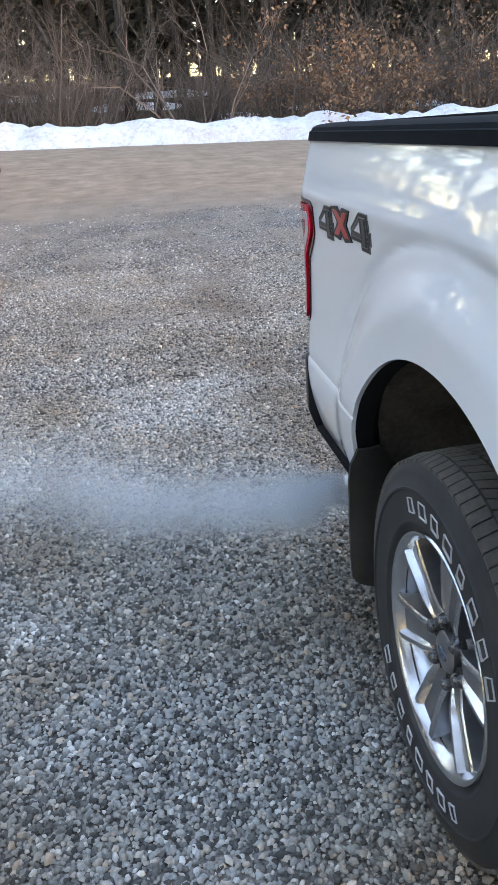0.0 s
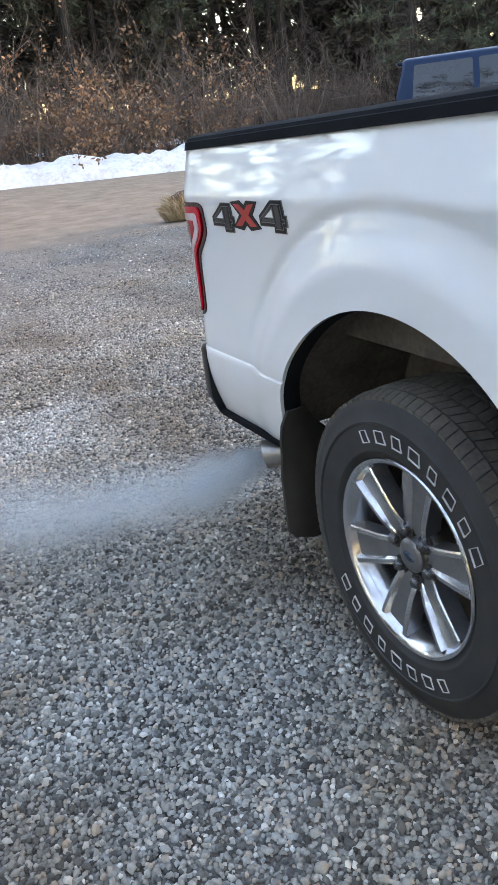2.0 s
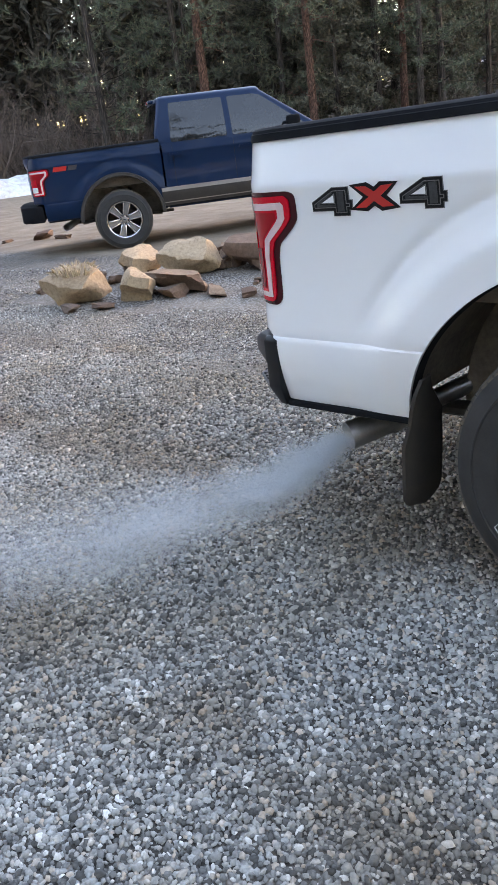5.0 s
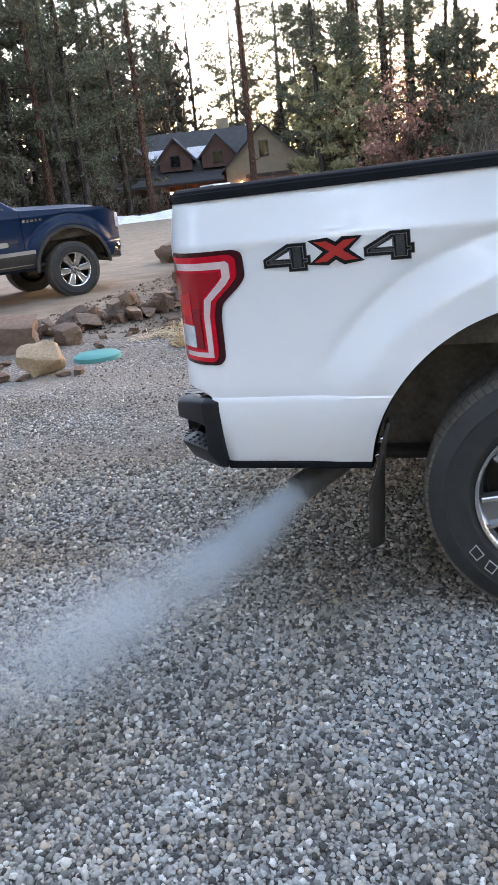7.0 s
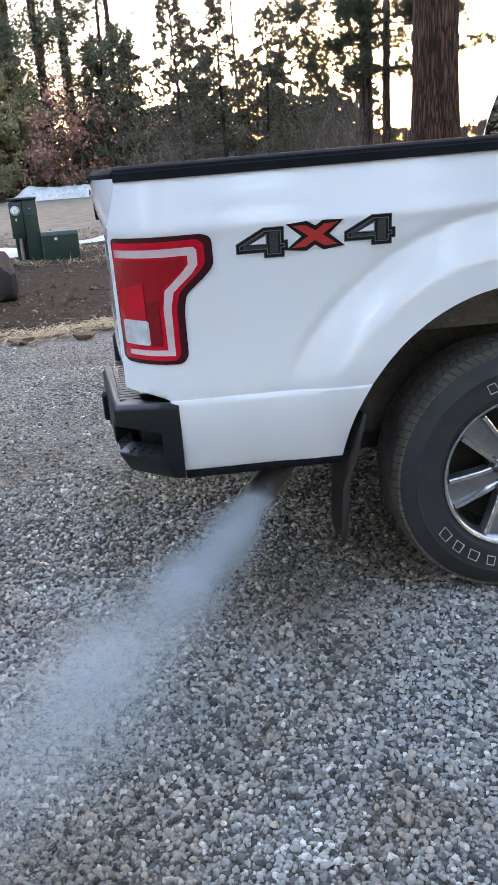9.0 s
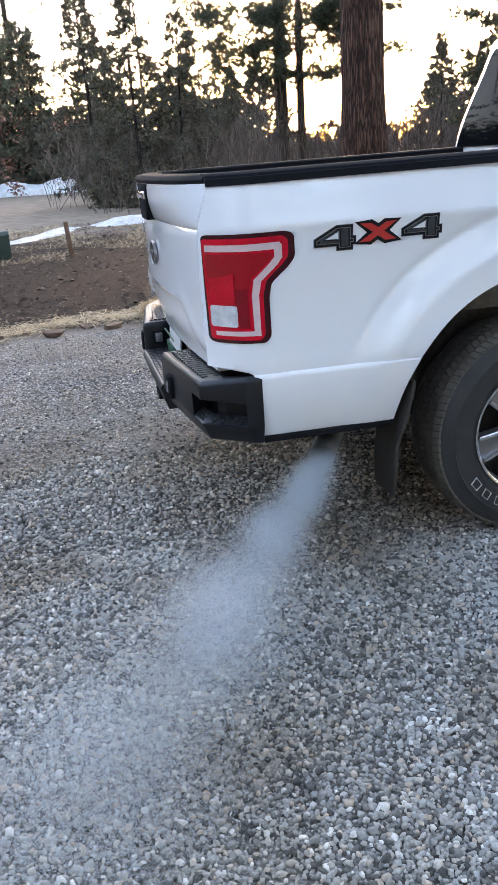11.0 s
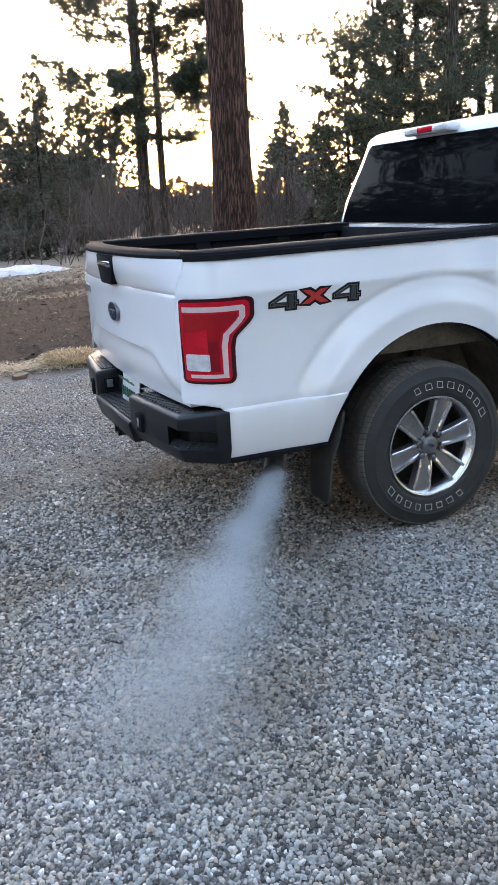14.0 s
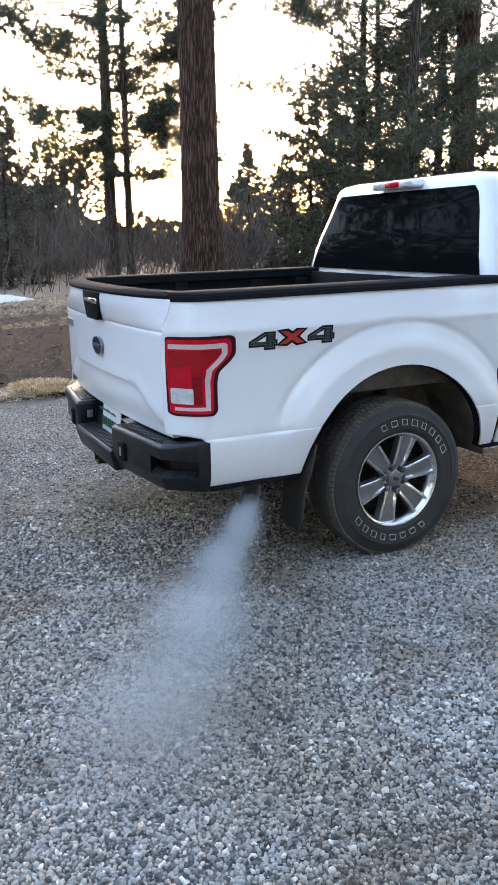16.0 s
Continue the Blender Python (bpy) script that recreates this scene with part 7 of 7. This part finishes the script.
    for x, y, s in ((-18.4, 60.0, 0.42), (-17.2, 60.6, 0.46), (-16.1, 60.0, 0.40), (-15.2, 60.8, 0.48), (-14.0, 60.2, 0.42), (-13.0, 60.7, 0.50), (-11.9, 60.2, 0.48), (-10.9, 60.8, 0.55), (-9.9, 60.4, 0.62), (-9.0, 61.0, 0.5), (10.6, 27, 0.45)):
        brush_at(x, y, (3,), s)
    for x, y in ((-23.5, 44.0), (-25.5, 42.5), (-27.5, 39.0), (-21.8, 47.5)):
        brush_at(x, y, (0, 2), 0.9)
    # behind the drive, all round
    for k in range(12):
        a = radians(-165 + 200 * (k + wr.random()) / 12)
        r = 17 + 26 * wr.random()
        tree_at(r * math.cos(a), r * math.sin(a) - 3, (0, 2, 5))
    for x, y in ((-5.5, -11.5), (-0.5, -13.5), (3.8, -10.5), (8.0, -12.5), (-9.5, -9.0), (12, -6)):
        tree_at(x, y, (0, 1), wr.uniform(0.85, 1.0))


woods()
for k, ob in enumerate(protos + brush + [JUNIPER_TREE, RED_SHRUB, SPARSE]):
    # the first of each kind stands in the woods as well
    ob.matrix_basis = Matrix.Translation((-66, -16 + 4 * k, ground_z(-66, -16 + 4 * k)))


def far_woods():
    """Distant trees that run together into one mass."""
    global rng
    keep, rng = rng, np.random.default_rng(77)
    s = Soup()
    for k in range(650):
        a = TAU * (k + rng.uniform()) / 300 if k < 300 else radians(112 + 84 * rng.uniform()) if k < 520 else radians(-155 + 135 * rng.uniform()) if k < 570 else radians(71 + 32 * rng.uniform()) if k < 620 else radians(40 + 25 * rng.uniform())
        r = rng.uniform(84, 135) if 60 < math.degrees(a) < 130 else rng.uniform(60, 92) if k < 520 else rng.uniform(19, 36)
        r = r if k < 570 else rng.uniform(56, 80)
        x, y = r * math.cos(a), r * math.sin(a)
        h = rng.uniform(4.5, 8) if k >= 570 else rng.uniform(12, 23) if k >= 300 else rng.uniform(3.5, 8) if 40 < math.degrees(a) < 104 else rng.uniform(8, 17)
        h *= 0.4 if 65 < math.degrees(a) < 76 else 1.0
        z = ground_z(x, y)
        s.limb([(x, y, z), (x, y, z + h)], [0.2, 0.04], 3)
        wide = rng.uniform(2.4, 4.2)
        near = k >= 570
        for j in range(110 if near else 95 if k >= 300 else 40):
            u = rng.uniform(0.03, 0.93) ** 0.8
            q, b = (1 - u) ** 0.7 * wide * rng.uniform(0.3, 1.1) + 0.2, rng.uniform(0, TAU)
            p = Vector((x + q * math.cos(b), y + q * math.sin(b), z + h * u))
            s.tuft(p, Vector((math.cos(b), math.sin(b), 0.2)), 0.6 if near else 1.15, 9, 0.8, 0.14)
    rng = keep
    tagged(raw("far_woods", s.v, s.f, FAR_NEEDLES), "dark conifer woods in the distance", "woods", kind="stuff")


far_woods()


def thicket(name, spots, height, seed, label):
    """Close leafless brush that cannot be told apart stem by stem."""
    global rng
    keep, rng = rng, np.random.default_rng(seed)
    s = Soup()
    for x, y, spread, n in spots:
        for _ in range(n):
            a, q = rng.uniform(0, TAU), spread * math.sqrt(rng.uniform())
            p = Vector((x + q * math.cos(a), y + q * math.sin(a), 0))
            p.z = ground_z(p.x, p.y) + rng.uniform(0, 0.45) * height
            d = Vector((rng.normal(0, 0.45), rng.normal(0, 0.45), 1)).normalized()
            ln = height * rng.uniform(0.25, 0.65)
            r = rng.uniform(0.006, 0.016)
            s.limb([p, p + d * ln * 0.5, p + d * ln + Vector(rng.normal(0, 0.12, 3))], [r, r * 0.7, r * 0.2], 3)
    rng = keep
    tagged(raw(name, s.v, s.f, TWIG), label, "brush", kind="stuff")


tr = random.Random(3)
# fallen twigs on the gravel
def twig(x, y, turn, ln):
    r = random.Random(int(x * 100))
    pts = [(ln * (k / 4 - 0.5), r.uniform(-0.03, 0.03) * ln * 4 * 0.25, 0.006 + 0.004 * (k % 2)) for k in range(5)]
    bm = tube(bmesh.new(), pts, [0.004, 0.0045, 0.004, 0.003, 0.0015], 6)
    tube(bm, [pts[2], (pts[2][0] + ln * 0.2, ln * 0.16, 0.014)], [0.003, 0.001], 5)
    ob = part("twig", bm, BARK_GREY)
    ob.matrix_world = pose(x, y, ground_z(x, y) + 0.006, 0, 0, turn)
    return tagged(ob, "short dark dry twig lying on the gravel", "twig", "fallen twigs")


for x, y, turn, ln in ((-3.29, -1.22, 70, 0.17), (-4.9, -1.1, 100, 0.13), (-2.0, -2.9, 20, 0.12), (-1.7, -1.35, 130, 0.07)):
    twig(x, y, turn, ln)


thicket("bank_thicket", [(-41.5 - tr.uniform(0, 9), -18 + 50 * k / 60 + tr.uniform(-0.6, 0.6), 1.6, 105) for k in range(60) if not 22 < k < 25], 5.2, 61, "close leafless brush on the bank behind the snow")
thicket("verge_thicket", [(-2 + 24 * k / 44, 36 - 15 * k / 44 + tr.uniform(-7, 7), 1.6, 100) for k in range(3, 44)], 3.9, 62, "close leafless brush beyond the soil")


# ---- exhaust vapour ----
def vapour():
    """White droplets drifting from the tail pipe down and out over the gravel."""
    k = Mat("water_vapour", (0.7, 0.73, 0.78), 0.9)
    front, back, clear = k.node("ShaderNodeBsdfDiffuse"), k.node("ShaderNodeBsdfTranslucent"), k.node("ShaderNodeBsdfTransparent")
    front.inputs["Color"].default_value = back.inputs["Color"].default_value = (0.66, 0.715, 0.75, 1)
    both, thin = k.node("ShaderNodeMixShader"), k.node("ShaderNodeMixShader")
    both.inputs[0].default_value, thin.inputs[0].default_value = 0.5, 0.62
    k.link(front.outputs[0], both.inputs[1])
    k.link(back.outputs[0], both.inputs[2])
    k.link(clear.outputs[0], thin.inputs[1])
    k.link(both.outputs[0], thin.inputs[2])
    k.link(thin.outputs[0], k.t.nodes["Material Output"].inputs["Surface"])
    tv = np.array([(1.0, 0, 0), (-0.5, 0.87, 0), (-0.5, -0.87, 0)])
    tf = np.array([(0, 1, 2)])
    n = 400000
    u = rng.uniform(0, 1, n) ** 1.05
    line = np.array([(-0.84, -0.945, 0.38), (-1.0, -1.10, 0.255), (-1.18, -1.30, 0.18), (-1.42, -1.62, 0.15), (-1.66, -2.0, 0.16), (-1.85, -2.3, 0.18)])
    t = np.linspace(0, 1, len(line))
    c = np.stack([np.interp(u, t, line[:, i]) for i in range(3)], 1)
    rad = 0.045 + 0.235 * u**1.05
    # billows: the droplets gather into puffs along the way
    puffs = rng.normal(0, 1, (60, 3))
    pu = rng.uniform(0, 1, 60)
    pick = np.argmin(np.abs(u[:, None] - pu[None]) + rng.uniform(0, 0.10, (n, 60)).astype(np.float32), axis=1)
    off = 0.45 * puffs[pick] * rad[:, None] + rng.normal(0, 0.52, (n, 3)) * rad[:, None]
    off[:, 2] *= 0.75
    p = c + off
    p[:, 2] = np.abs(p[:, 2] - 0.015) + 0.015
    ob = many("exhaust_vapour", p, rng.uniform(0.0010, 0.0015, n), k.m, (1, 1, 1), 0.1, (tv, tf))
    tagged(ob, "drifting white exhaust vapour behind the tail pipe", "vapour", kind="stuff")


vapour()
